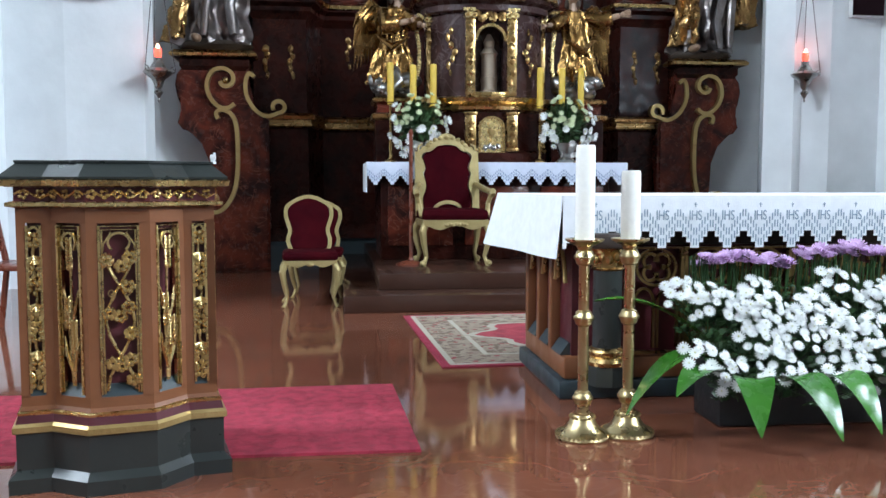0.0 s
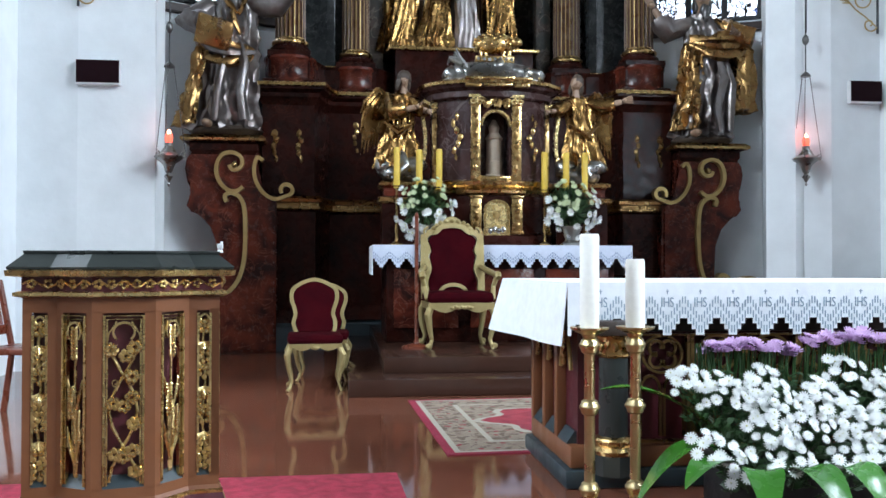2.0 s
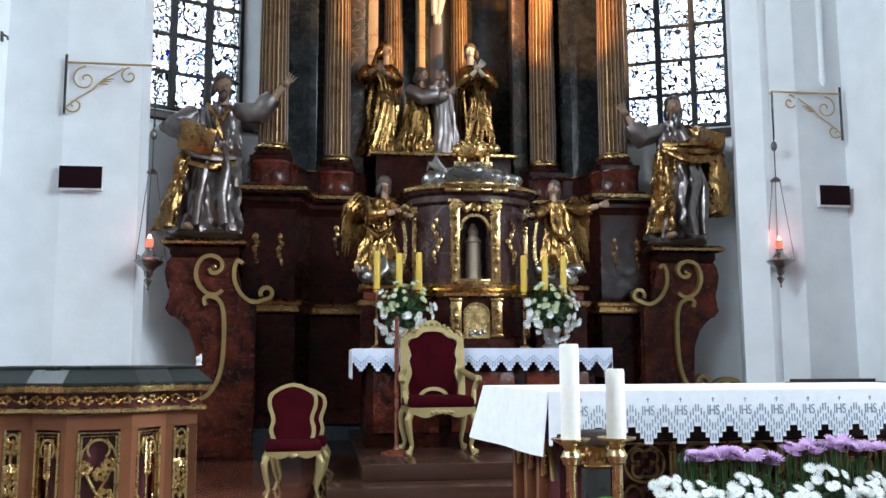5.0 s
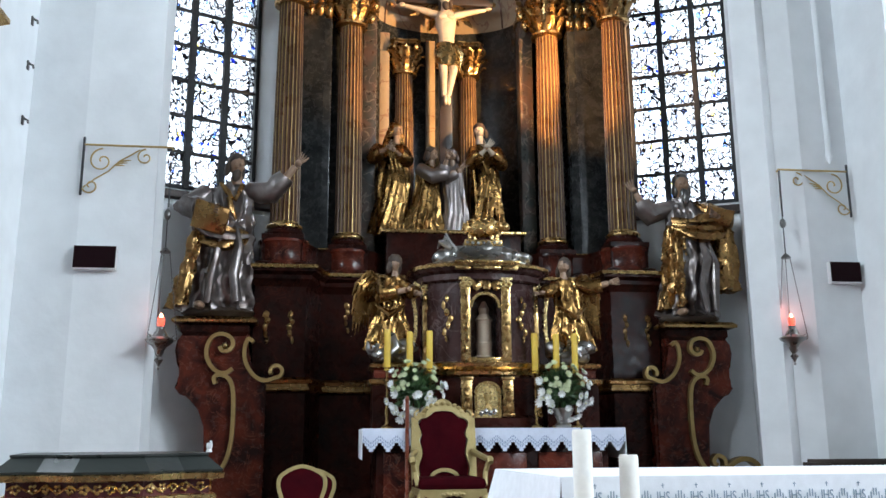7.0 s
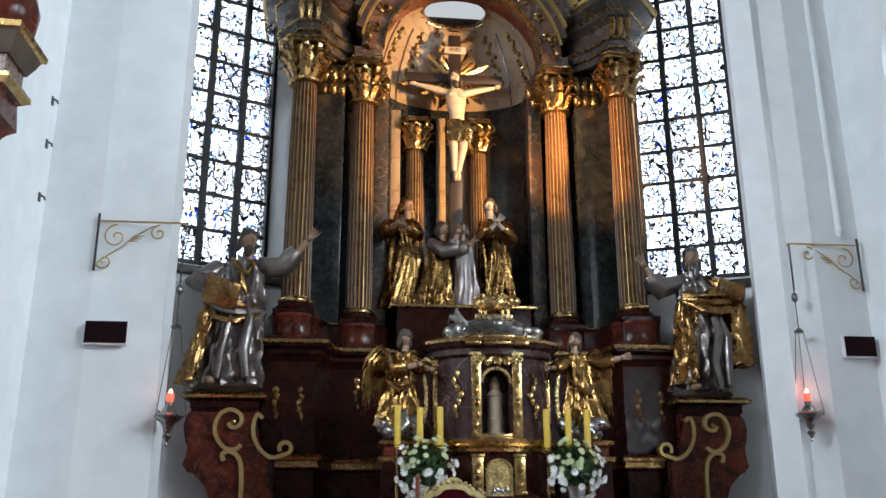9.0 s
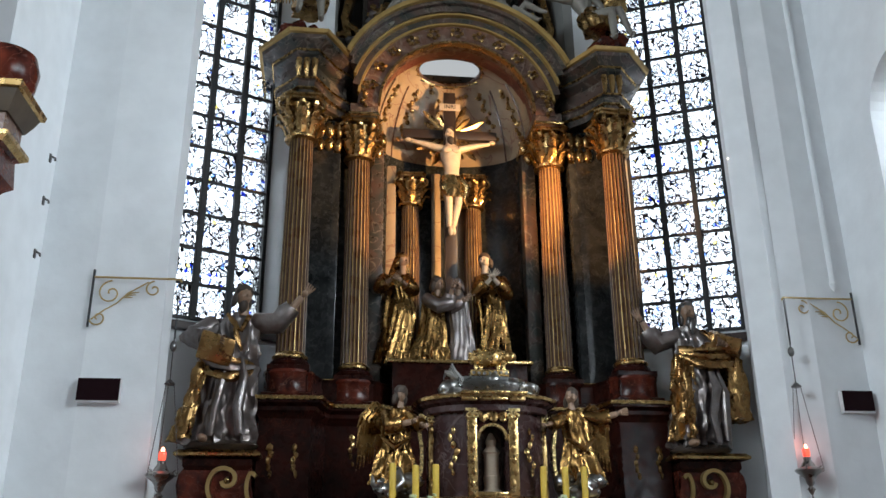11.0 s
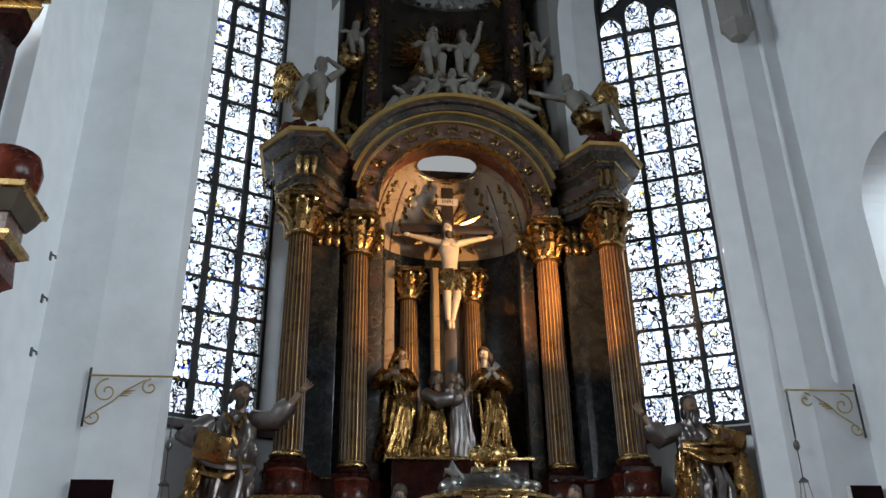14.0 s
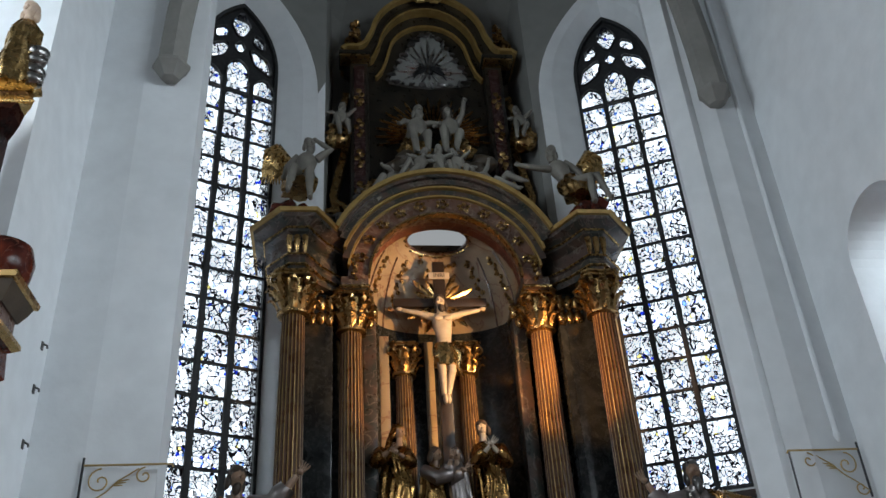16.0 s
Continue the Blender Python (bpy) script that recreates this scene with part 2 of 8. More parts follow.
def stained():
    """Leaded glass: pale cells with a few blue, red and yellow ones between dark cames."""
    m = bpy.data.materials.new("leaded_stained_glass")
    m.use_nodes = True
    n, l = m.node_tree.nodes, m.node_tree.links
    n.remove(n["Principled BSDF"])
    out = n["Material Output"]
    geo = n.new("ShaderNodeNewGeometry").outputs["Position"]
    warp = n.new("ShaderNodeTexNoise")
    warp.inputs["Scale"].default_value = 5.0
    l.new(geo, warp.inputs["Vector"])
    sc = n.new("ShaderNodeVectorMath")
    sc.operation = "MULTIPLY_ADD"
    l.new(warp.outputs["Color"], sc.inputs[0])
    sc.inputs[1].default_value = (0.16, 0.16, 0.16)
    l.new(geo, sc.inputs[2])
    squash = n.new("ShaderNodeVectorMath")
    squash.operation = "MULTIPLY"
    l.new(sc.outputs[0], squash.inputs[0])
    squash.inputs[1].default_value = (1.0, 1.0, 0.62)

    def cells(scale, feature):
        v = n.new("ShaderNodeTexVoronoi")
        v.feature = feature
        v.inputs["Scale"].default_value = scale
        l.new(squash.outputs[0], v.inputs["Vector"])
        return v.outputs

    def less(val, lim):
        k = n.new("ShaderNodeMath")
        k.operation = "LESS_THAN"
        l.new(val, k.inputs[0])
        k.inputs[1].default_value = lim
        return k.outputs[0]

    edge_a = less(cells(11.0, "DISTANCE_TO_EDGE")["Distance"], 0.034)
    edge_b = less(cells(25.0, "DISTANCE_TO_EDGE")["Distance"], 0.062)
    zone = n.new("ShaderNodeTexNoise")
    zone.inputs["Scale"].default_value = 3.1
    l.new(geo, zone.inputs["Vector"])
    zo = n.new("ShaderNodeMath")
    zo.operation = "GREATER_THAN"
    l.new(zone.outputs["Fac"], zo.inputs[0])
    zo.inputs[1].default_value = 0.44
    both = n.new("ShaderNodeMath")
    both.operation = "MULTIPLY"
    l.new(edge_b, both.inputs[0])
    l.new(zo.outputs[0], both.inputs[1])
    came = n.new("ShaderNodeMath")
    came.operation = "MAXIMUM"
    l.new(edge_a, came.inputs[0])
    l.new(both.outputs[0], came.inputs[1])
    colour = cells(25.0, "F1")["Color"]
    sep = n.new("ShaderNodeSeparateColor")
    l.new(colour, sep.inputs[0])
    ramp = n.new("ShaderNodeValToRGB")
    ramp.color_ramp.interpolation = "CONSTANT"
    stops = ((0.0, (0.12, 0.22, 0.80)), (0.007, (0.45, 0.62, 0.95)), (0.035, (0.95, 0.97, 1.0)), (0.955, (0.95, 0.88, 0.5)),
             (0.962, (0.62, 0.70, 0.85)), (0.990, (0.70, 0.10, 0.10)), (0.992, (0.22, 0.25, 0.35)))
    el = ramp.color_ramp.elements
    el[0].position, el[0].color = 0.0, (*stops[0][1], 1)
    el[1].position, el[1].color = stops[1][0], (*stops[1][1], 1)
    for p, c in stops[2:]:
        e = el.new(p)
        e.color = (*c, 1)
    l.new(sep.outputs[0], ramp.inputs[0])
    clear = n.new("ShaderNodeBsdfTransparent")
    l.new(ramp.outputs[0], clear.inputs[0])
    dark = n.new("ShaderNodeBsdfDiffuse")
    dark.inputs[0].default_value = (0.02, 0.02, 0.024, 1)
    mix = n.new("ShaderNodeMixShader")
    l.new(came.outputs[0], mix.inputs[0])
    l.new(clear.outputs[0], mix.inputs[1])
    l.new(dark.outputs[0], mix.inputs[2])
    l.new(mix.outputs[0], out.inputs[0])
    return m


M["stained"] = stained()


# ---- mesh helpers ----
def mesh(bm, name, mats):
    bmesh.ops.recalc_face_normals(bm, faces=bm.faces)
    me = bpy.data.meshes.new(name)
    bm.to_mesh(me)
    bm.free()
    for k in (mats if isinstance(mats, (list, tuple)) else [mats]):
        me.materials.append(M[k])
    return me


def part(name, bm, mats, parent=None, label="", m=None, angle=35):
    me = mesh(bm, name, mats)
    if angle:
        me.shade_smooth()
        me.set_sharp_from_angle(angle=radians(angle))
    ob = new(name, me)
    ob.parent = parent
    if m is not None:
        ob.matrix_basis = m
    if label:
        ob["label"] = label
    return ob


def thing(name, label, category, m=None, group="", kind=""):
    ob = new(name)
    if m is not None:
        ob.matrix_basis = m
    return tagged(ob, label, category, group, kind)


def box(bm, cx, cy, cz, sx, sy, sz, mi=0, bevel=0.0, rz=0.0, m=None):
    mm = pose(cx, cy, cz, 0, 0, rz) @ Matrix.Diagonal((sx, sy, sz, 1))
    g = bmesh.ops.create_cube(bm, size=1, matrix=(m or Matrix()) @ mm)
    fs = {f for v in g["verts"] for f in v.link_faces}
    for f in fs:
        f.material_index = mi
    if bevel:
        es = {e for v in g["verts"] for e in v.link_edges}
        r = bmesh.ops.bevel(bm, geom=list(es), offset=bevel, segments=2, profile=0.5, affect="EDGES")
        for f in r["faces"]:
            f.material_index = mi
    return bm


def rings(bm, loops, mi=0, cap=True, closed=True):
    """Skins a list of equal loops of points; mi may be a function of the loop and the point."""
    vs = [[bm.verts.new(p) for p in lp] for lp in loops]
    k = len(loops[0])
    for i in range(len(vs) - 1):
        for j in range(k if closed else k - 1):
            f = bm.faces.new((vs[i][j], vs[i][(j + 1) % k], vs[i + 1][(j + 1) % k], vs[i + 1][j]))
            f.material_index = mi(i, j) if callable(mi) else mi
    if cap and closed:
        for lp in (vs[0], vs[-1]):
            f = bm.faces.new(lp)
            f.material_index = mi(0, 0) if callable(mi) else mi
    return bm


def lathe(bm, prof, n=24, at=(0, 0, 0), mi=0, m=None, sq=(1, 1)):
    loops = []
    for r, z in prof:
        lp = [Vector((at[0] + max(r, 0.0005) * sq[0] * math.cos(2 * math.pi * j / n),
                      at[1] + max(r, 0.0005) * sq[1] * math.sin(2 * math.pi * j / n), at[2] + z)) for j in range(n)]
        loops.append([m @ p for p in lp] if m else lp)
    return rings(bm, loops, mi)


def moulding(bm, poly, prof, mi=0):
    """A closed plan outline (counter-clockwise), grown by each offset of the profile at its height."""
    n = len(poly)
    loops = []
    for off, z in prof:
        lp = []
        for i in range(n):
            p, a, b = Vector(poly[i]), Vector(poly[i - 1]), Vector(poly[(i + 1) % n])
            d1, d2 = (p - a).normalized(), (b - p).normalized()
            n1, n2 = Vector((d1.y, -d1.x)), Vector((d2.y, -d2.x))
            k = (n1 + n2) / max(0.35, 1 + n1.dot(n2))
            q = p + k * off
            lp.append((q.x, q.y, z))
        loops.append(lp)
    return rings(bm, loops, mi)


def tube(bm, pts, radii, n=8, mi=0, cap=True):
    pts = [Vector(p) for p in pts]
    if isinstance(radii, (int, float)):
        radii = [radii] * len(pts)
    loops, up = [], Vector((0.13, 0.31, 0.94))
    side = None
    for i, p in enumerate(pts):
        d = (pts[min(i + 1, len(pts) - 1)] - pts[max(i - 1, 0)]).normalized()
        ref = side if side is not None else d.cross(up)
        side = (ref - d * ref.dot(d)).normalized()
        oth = d.cross(side)
        loops.append([p + radii[i] * (math.cos(2 * math.pi * j / n) * side + math.sin(2 * math.pi * j / n) * oth) for j in range(n)])
    return rings(bm, loops, mi, cap)


def band(bm, pts, y0, y1, thick, mi=0, m=None):
    """A flat bar of that thickness bent along the points (x, z), from y0 to y1; thick may be a list."""
    pts = [Vector(p) for p in pts]
    loops = []
    for i, p in enumerate(pts):
        d = (pts[min(i + 1, len(pts) - 1)] - pts[max(i - 1, 0)]).normalized()
        nn = Vector((-d.y, d.x)) * (thick[i] if isinstance(thick, list) else thick) * 0.5
        a, b = p + nn, p - nn
        lp = [Vector((a.x, y0, a.y)), Vector((a.x, y1, a.y)), Vector((b.x, y1, b.y)), Vector((b.x, y0, b.y))]
        loops.append([m @ q for q in lp] if m else lp)
    return rings(bm, loops, mi)


def spiral(cx, cz, r0, r1, a0, a1, n=24):
    return [(cx + (r0 + (r1 - r0) * i / n) * math.cos(radians(a0 + (a1 - a0) * i / n)),
             cz + (r0 + (r1 - r0) * i / n) * math.sin(radians(a0 + (a1 - a0) * i / n))) for i in range(n + 1)]


def arc(cx, cz, rx, rz, a0, a1, n=24):
    return [(cx + rx * math.cos(radians(a0 + (a1 - a0) * i / n)), cz + rz * math.sin(radians(a0 + (a1 - a0) * i / n))) for i in range(n + 1)]


def blob(bm, c, r, mi=0, sub=2, m=None, rough=0.0):
    r = (r, r, r) if isinstance(r, (int, float)) else r
    mm = Matrix.Translation(c) @ (m or Matrix()) @ Matrix.Diagonal((*r, 1))
    g = bmesh.ops.create_icosphere(bm, subdivisions=sub, radius=1, matrix=mm)
    for v in g["verts"]:
        if rough:
            v.co += noise.noise_vector(v.co * 9.0) * rough
        for f in v.link_faces:
            f.material_index = mi
    return bm


def plate(bm, poly, y0, y1, mi=0, m=None):
    """A flat outline of points (x, z), from y0 to y1."""
    loops = [[Vector((x, y, z)) for x, z in poly] for y in (y0, y1)]
    if m:
        loops = [[m @ p for p in lp] for lp in loops]
    return rings(bm, loops, mi)


B = bmesh.new
# ---- the setting ----
bm = B()
box(bm, 1.6, 7.4, -0.05, 22, 11.8, 0.1)
tagged(part("floor", bm, "floor", angle=0), "polished reddish-brown stone sanctuary floor with reflections", "floor", kind="structure")
bm = B()
box(bm, 1.6, -6.2, -0.55, 22, 16.0, 0.1)
box(bm, 1.6, 1.66, -0.30, 22, 0.32, 0.4)
tagged(part("floor_nave", bm, "step", angle=0), "brown stone nave floor below the sanctuary", "floor", kind="structure")


def wall(name, a, b, z0, z1, thick, label, mat="plaster"):
    """An upright wall from a to b (x, y), its thickness to the left of that way."""
    a, b = Vector(a), Vector(b)
    d = (b - a).normalized()
    nn = Vector((-d.y, d.x)) * thick
    bm = B()
    rings(bm, [[(p.x, p.y, z) for p in (a, b, b + nn, a + nn)] for z in (z0, z1)])
    return tagged(part(name, bm, mat, angle=0), label, "wall", kind="structure")


# behind the altar, blocked light is put into the walls' grey colour
GREY = "apse wall behind the altar, coloured grey for shade"
WHITE = "bluish-white smooth plastered church wall"
# north side: pier faces that step out towards the nave
bm = B()
rings(bm, [[(x, y, z) for x, y in ((-3.2, 9.08), (-2.60, 9.0), (-1.86, 9.04), (-1.86, 9.5), (-3.2, 9.5))] for z in (0, 17)])
tagged(part("wall_north_face", bm, "plaster", angle=0), WHITE, "wall", kind="structure")
wall("wall_north_inner", (-1.86, 9.5), (-2.75, 11.2), 0, 17, 0.5, WHITE)
wall("wall_north_pier", (-3.2, 7.4), (-3.2, 9.5), 0, 17, 0.6, WHITE)
wall("wall_north_aisle", (-9.4, 7.4), (-3.8, 7.4), -0.5, 17, 0.5, WHITE)
# south side
wall("wall_south_inner", (5.62, 11.2), (4.84, 9.5), 0, 17, 0.4, WHITE)
bm = B()
rings(bm, [[(x, y, z) for x, y in ((4.68, 9.22), (4.905, 9.0), (5.03, 9.06), (5.29, 8.95), (5.93, 9.05), (5.93, 9.5), (4.84, 9.5))] for z in (0, 17)])
tagged(part("wall_south_face", bm, "plaster", angle=0), "bluish-white plastered wall with shallow stepped faces", "wall", kind="structure")
bm = B()
lathe(bm, [(0.008, 4.24), (0.03, 4.28), (0.045, 4.33), (0.034, 4.36), (0.034, 16.9)], 12, (5.66, 8.99, 0))
tagged(part("wall_shaft", bm, "plaster"), "slender white wall shaft on a small corbel", "wall shaft", kind="structure")
bm = B()      # a pier with a round-arched opening towards the south aisle
loops = []
for x in (5.92, 6.60):
    lp = [(x, 9.5, 0), (x, 9.5, 17), (x, 6.0, 17), (x, 6.0, 0), (x, 6.83, 0)]
    lp += [(x, 7.47 - 0.64 * math.cos(radians(a)), 6.02 + 0.64 * math.sin(radians(a))) for a in range(0, 181, 10)]
    lp += [(x, 8.11, 0)]
    loops.append(lp)
rings(bm, loops)
tagged(part("wall_south_arch", bm, "plaster", angle=0), "white plastered wall with a round arch towards the aisle", "wall", kind="structure")
wall("wall_south_aisle", (6.61, 9.3), (12.4, 9.3), 0, 17, 0.5, WHITE)
# the nave behind the camera
NAVE = "dim plastered nave wall"
wall("wall_nave_north", (-9.0, -14.0), (-9.0, 7.4), -0.5, 17, 0.4, NAVE, "nave")
wall("wall_nave_south", (12.2, 9.3), (12.2, -14.0), -0.5, 17, 0.4, NAVE, "nave")
wall("wall_nave_west", (12.2, -14.0), (-9.0, -14.0), -0.5, 17, 0.4, NAVE, "nave")
bm = B()
box(bm, 1.6, -2.2, 17.1, 22, 24, 0.2)
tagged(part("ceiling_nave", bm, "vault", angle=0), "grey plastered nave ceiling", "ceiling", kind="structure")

# ---- apse windows ----
ZS, ZP, ZA, HW = 4.42, 12.30, 13.72, 0.72


def lancet(hw, z0, zp, za, n=9):
    """A pointed arch's outline (u, z), counter-clockwise from the sill's left."""
    rise = za - zp
    r = (hw * hw + rise * rise) / (2 * hw)
    a = math.degrees(math.asin(min(1, rise / r)))
    right = [(hw - r + r * math.cos(radians(a * i / n)), zp + r * math.sin(radians(a * i / n))) for i in range(n + 1)]
    left = [(-u, z) for u, z in reversed(right[:-1])]
    return [(-hw, z0), (hw, z0)] + right + left


def apse_window(number, a, b, side):
    """A three-light window between its lower corners a and b as seen from inside, left to right."""
    a, b = Vector(a), Vector(b)
    d = (b - a).normalized()
    mid = (a + b) / 2
    m = Matrix.Translation((mid.x, mid.y, 0)) @ Matrix(((d.x, -d.y, 0, 0), (d.y, d.x, 0, 0), (0, 0, 1, 0), (0, 0, 0, 1)))
    # wall with the splayed opening through it
    # side: +1 where the altar stands to the right; there the splay and the wall reach further
    def wider(lp, k):
        return [(u * (k if u * side > 0 else 1.0), z) for u, z in lp]

    glass = lancet(HW, ZS, ZP, ZA)
    roll = wider(lancet(HW + 0.24, ZS - 0.22, 12.05, ZA + 0.36), 1.17)
    inner = wider(lancet(HW + 0.38, ZS - 0.30, 11.85, ZA + 0.62), 1.25)
    ext = {side: 1.52, -side: 1.16}
    far = []
    for u, z in inner:
        w = ext[1] if u > 0 else ext[-1]
        k = max(abs(u) / w, (z - 8.7) / 8.3 if z > 8.7 else (8.7 - z) / 8.7)
        far.append((u / k, 8.7 + (z - 8.7) / k))
    far[0], far[1] = (-ext[-1], 0), (ext[1], 0)
    bm = B()
    # wall face towards the altar takes the darker grey, shade painted in
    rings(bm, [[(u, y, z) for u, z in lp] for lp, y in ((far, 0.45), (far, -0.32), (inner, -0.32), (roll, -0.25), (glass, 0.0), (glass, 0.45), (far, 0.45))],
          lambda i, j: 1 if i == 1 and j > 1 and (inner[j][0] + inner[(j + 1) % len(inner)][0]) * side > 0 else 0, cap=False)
    bmesh.ops.remove_doubles(bm, verts=bm.verts, dist=0.0005)
    tagged(part("wall_apse_%d" % number, bm, ["plaster", "vault"], m=m, angle=0), "white apse wall, splayed pointed window opening, altar side darkened for shade", "wall", kind="structure")
    win = thing("window_%d" % number, "tall pointed church window with leaded stained glass and dark tracery", "window", m, kind="structure")
    bm = B()
    box(bm, 0, -0.17, ZS - 0.17, 2 * HW + 0.5, 0.40, 0.10, bevel=0.01)
    part("window_sill", bm, "boards", win, "dark brown wooden sill")
    bm = B()
    lp = lancet(HW, ZS, ZP, ZA)
    lq = lancet(HW - 0.05, ZS + 0.05, ZP, ZA - 0.09)
    rings(bm, [[(u, y, z) for u, z in p] for p, y in ((lp, -0.03), (lq, -0.03), (lq, 0.07), (lp, 0.07), (lp, -0.03))], cap=False)
    part("window_frame", bm, "lead", win, "dark stone frame")
    lw = 2 * HW / 3
    for s in (-1, 1):
        bm = B()
        box(bm, s * lw / 2, 0.0, (ZS + 11.85) / 2, 0.085, 0.12, 11.85 - ZS, bevel=0.015)
        part("mullion", bm, "lead", win)
    rows, top = 14, 11.62
    step = (top - ZS) / rows
    for r in range(1, rows + 1):
        bm = B()
        box(bm, 0, 0.015, ZS + r * step, 2 * HW - 0.06, 0.04, 0.042)
        part("saddle_bar", bm, "lead", win)
    pane = B()
    plate(pane, [(-lw / 2 + 0.035, 0.012), (lw / 2 - 0.035, 0.012), (lw / 2 - 0.035, step - 0.012), (-lw / 2 + 0.035, step - 0.012)], 0.035, 0.043)
    pm = mesh(pane, "pane", "stained")
    for c in range(3):
        for r in range(rows):
            ob = new("pane", pm)
            ob.parent = win
            ob.location = ((c - 1) * lw, 0, ZS + r * step)
    # light heads and tracery: openings filled with glass in a dark stone field
    holes = []
    for c in (-1, 0, 1):
        hw, zp, za = lw / 2 - 0.045, top + (0.46 if c == 0 else 0.16), top + (0.74 if c == 0 else 0.44)
        holes.append([(c * lw + u, z) for u, z in lancet(hw, top + 0.022, zp, za, 6)])
    for u, z, ru, rz, tilt in ((-0.41, 12.44, 0.125, 0.29, 38), (0.41, 12.44, 0.125, 0.29, -38), (0.0, 12.66, 0.085, 0.13, 0), (-0.35, 12.90, 0.095, 0.17, 28),
                               (0.35, 12.90, 0.095, 0.17, -28), (0.0, 13.20, 0.15, 0.29, 0)):
        q = radians(tilt)
        ell = [(ru * math.cos(2 * math.pi * i / 20) * (1 + 0.16 * math.cos(8 * math.pi * i / 20)), rz * math.sin(2 * math.pi * i / 20)) for i in range(20)]
        holes.append([(u + x * math.cos(q) + y2 * math.sin(q), z - x * math.sin(q) + y2 * math.cos(q)) for x, y2 in ell])
    for ell in holes:
        u, z = sum(x for x, _ in ell) / len(ell), sum(y2 for _, y2 in ell) / len(ell)
        bm = B()
        big = [(u + (x - u) * 1.12, z + (y2 - z) * 1.07) for x, y2 in ell]
        rings(bm, [[(x, y, y2) for x, y2 in p] for p, y in ((big, 0.0), (ell, 0.0), (ell, 0.09), (big, 0.09), (big, 0.0))], cap=False)
        part("tracery", bm, "lead", win)
        bm = B()
        plate(bm, ell, 0.036, 0.044)
        part("pane", bm, "stained", win)
    # solid tracery field behind the small openings
    field = lancet(HW - 0.02, top - 0.02, ZP, ZA - 0.04)
    bm = B()
    outer = [bm.verts.new((u, 0.05, z)) for u, z in field]
    edges = [bm.edges.new((outer[i], outer[(i + 1) % len(outer)])) for i in range(len(outer))]
    for ell in holes:
        vs = [bm.verts.new((x, 0.05, y2)) for x, y2 in ell]
        edges += [bm.edges.new((vs[i], vs[(i + 1) % len(vs)])) for i in range(len(vs))]
    bmesh.ops.triangle_fill(bm, use_beauty=True, use_dissolve=False, edges=edges)
    g = bmesh.ops.extrude_face_region(bm, geom=bm.faces[:])
    bmesh.ops.translate(bm, verts=[v for v in g["geom"] if isinstance(v, bmesh.types.BMVert)], vec=(0, 0.03, 0))
    part("tracery_field", bm, "lead", win, angle=0)
    bm = B()
    plate(bm, [(-1.4, ZS - 1.2), (1.4, ZS - 1.2), (1.4, ZA + 0.8), (-1.4, ZA + 0.8)], 1.0, 1.02)
    tagged(part("backdrop", bm, "daylight", m=m, angle=0), "bright overcast sky outside the church window", "sky", kind="structure")


apse_window(1, (-2.42, 11.35), (-1.14, 11.95), 1)
apse_window(2, (4.40, 11.95), (5.68, 11.35), -1)
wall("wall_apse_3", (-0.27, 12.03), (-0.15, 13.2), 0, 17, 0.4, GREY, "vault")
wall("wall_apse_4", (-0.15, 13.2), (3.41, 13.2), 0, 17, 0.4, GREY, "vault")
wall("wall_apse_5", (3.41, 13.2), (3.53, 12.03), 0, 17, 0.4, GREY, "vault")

# ---- vault over the apse ----
plan = [(-3.8, 7.2), (7.2, 7.2), (6.6, 9.2), (5.7, 11.35), (4.1, 12.35), (3.3, 13.3), (-0.1, 13.3), (-0.9, 12.35), (-2.5, 11.35), (-3.3, 9.2)]
loops = []
for i in range(9):
    a = radians(90 * i / 8)
    k = math.cos(a) * 0.97 + 0.03
    loops.append([(C + (x - C) * k, 9.0 + (y - 9.0) * k, 13.4 + 3.4 * math.sin(a)) for x, y in plan])
bm = B()
rings(bm, loops, cap=False)
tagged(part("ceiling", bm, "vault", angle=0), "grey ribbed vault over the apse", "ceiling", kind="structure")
for x, y, z in ((-2.25, 8.90, 9.55), (5.30, 8.90, 9.35)):
    path = [Vector((x, y, z)) + Vector(((C - x) * 0.8 * (1 - math.cos(a)), -1.2 * (1 - math.cos(a)), 6.9 * math.sin(a))) for a in [radians(7 * k) for k in range(13)]]
    rib = thing("vault_rib", "grey-brown stone vault rib ending on a small moulded corbel", "vault rib", kind="structure")
    bm = B()
    tube(bm, path, 0.21, n=6)
    part("rib", bm, "rib", rib)
    bm = B()
    lathe(bm, [(0.02, -0.24), (0.12, -0.20), (0.21, -0.06), (0.25, -0.02), (0.25, 0.03), (0.22, 0.06)], 6, (x, y, z), m=None)
    part("corbel", bm, "rib", rib)
# ---- sanctuary dais ----
def dais_step(x0, x1, y0, z0, z1, label):
    bm = B()
    box(bm, (x0 + x1) / 2, (y0 + 12.0) / 2, (z0 + z1) / 2, x1 - x0, 12.0 - y0, z1 - z0, bevel=0.012)
    tagged(part("step", bm, "step"), label, "step", kind="structure")


dais_step(0.06, 3.2, 7.05, 0, 0.14, "dark brown stone lower altar step")
dais_step(0.36, 2.9, 7.42, 0.14, 0.28, "dark brown stone upper altar step")

# ---- the high altar: X counts from its axis ----
altar = thing("high_altar", "monumental baroque high altar of red and grey marble with gilded trim", "altar", pose(C, 0, 0))
YO, YI = 11.2, 11.78           # rows of the outer and the inner columns


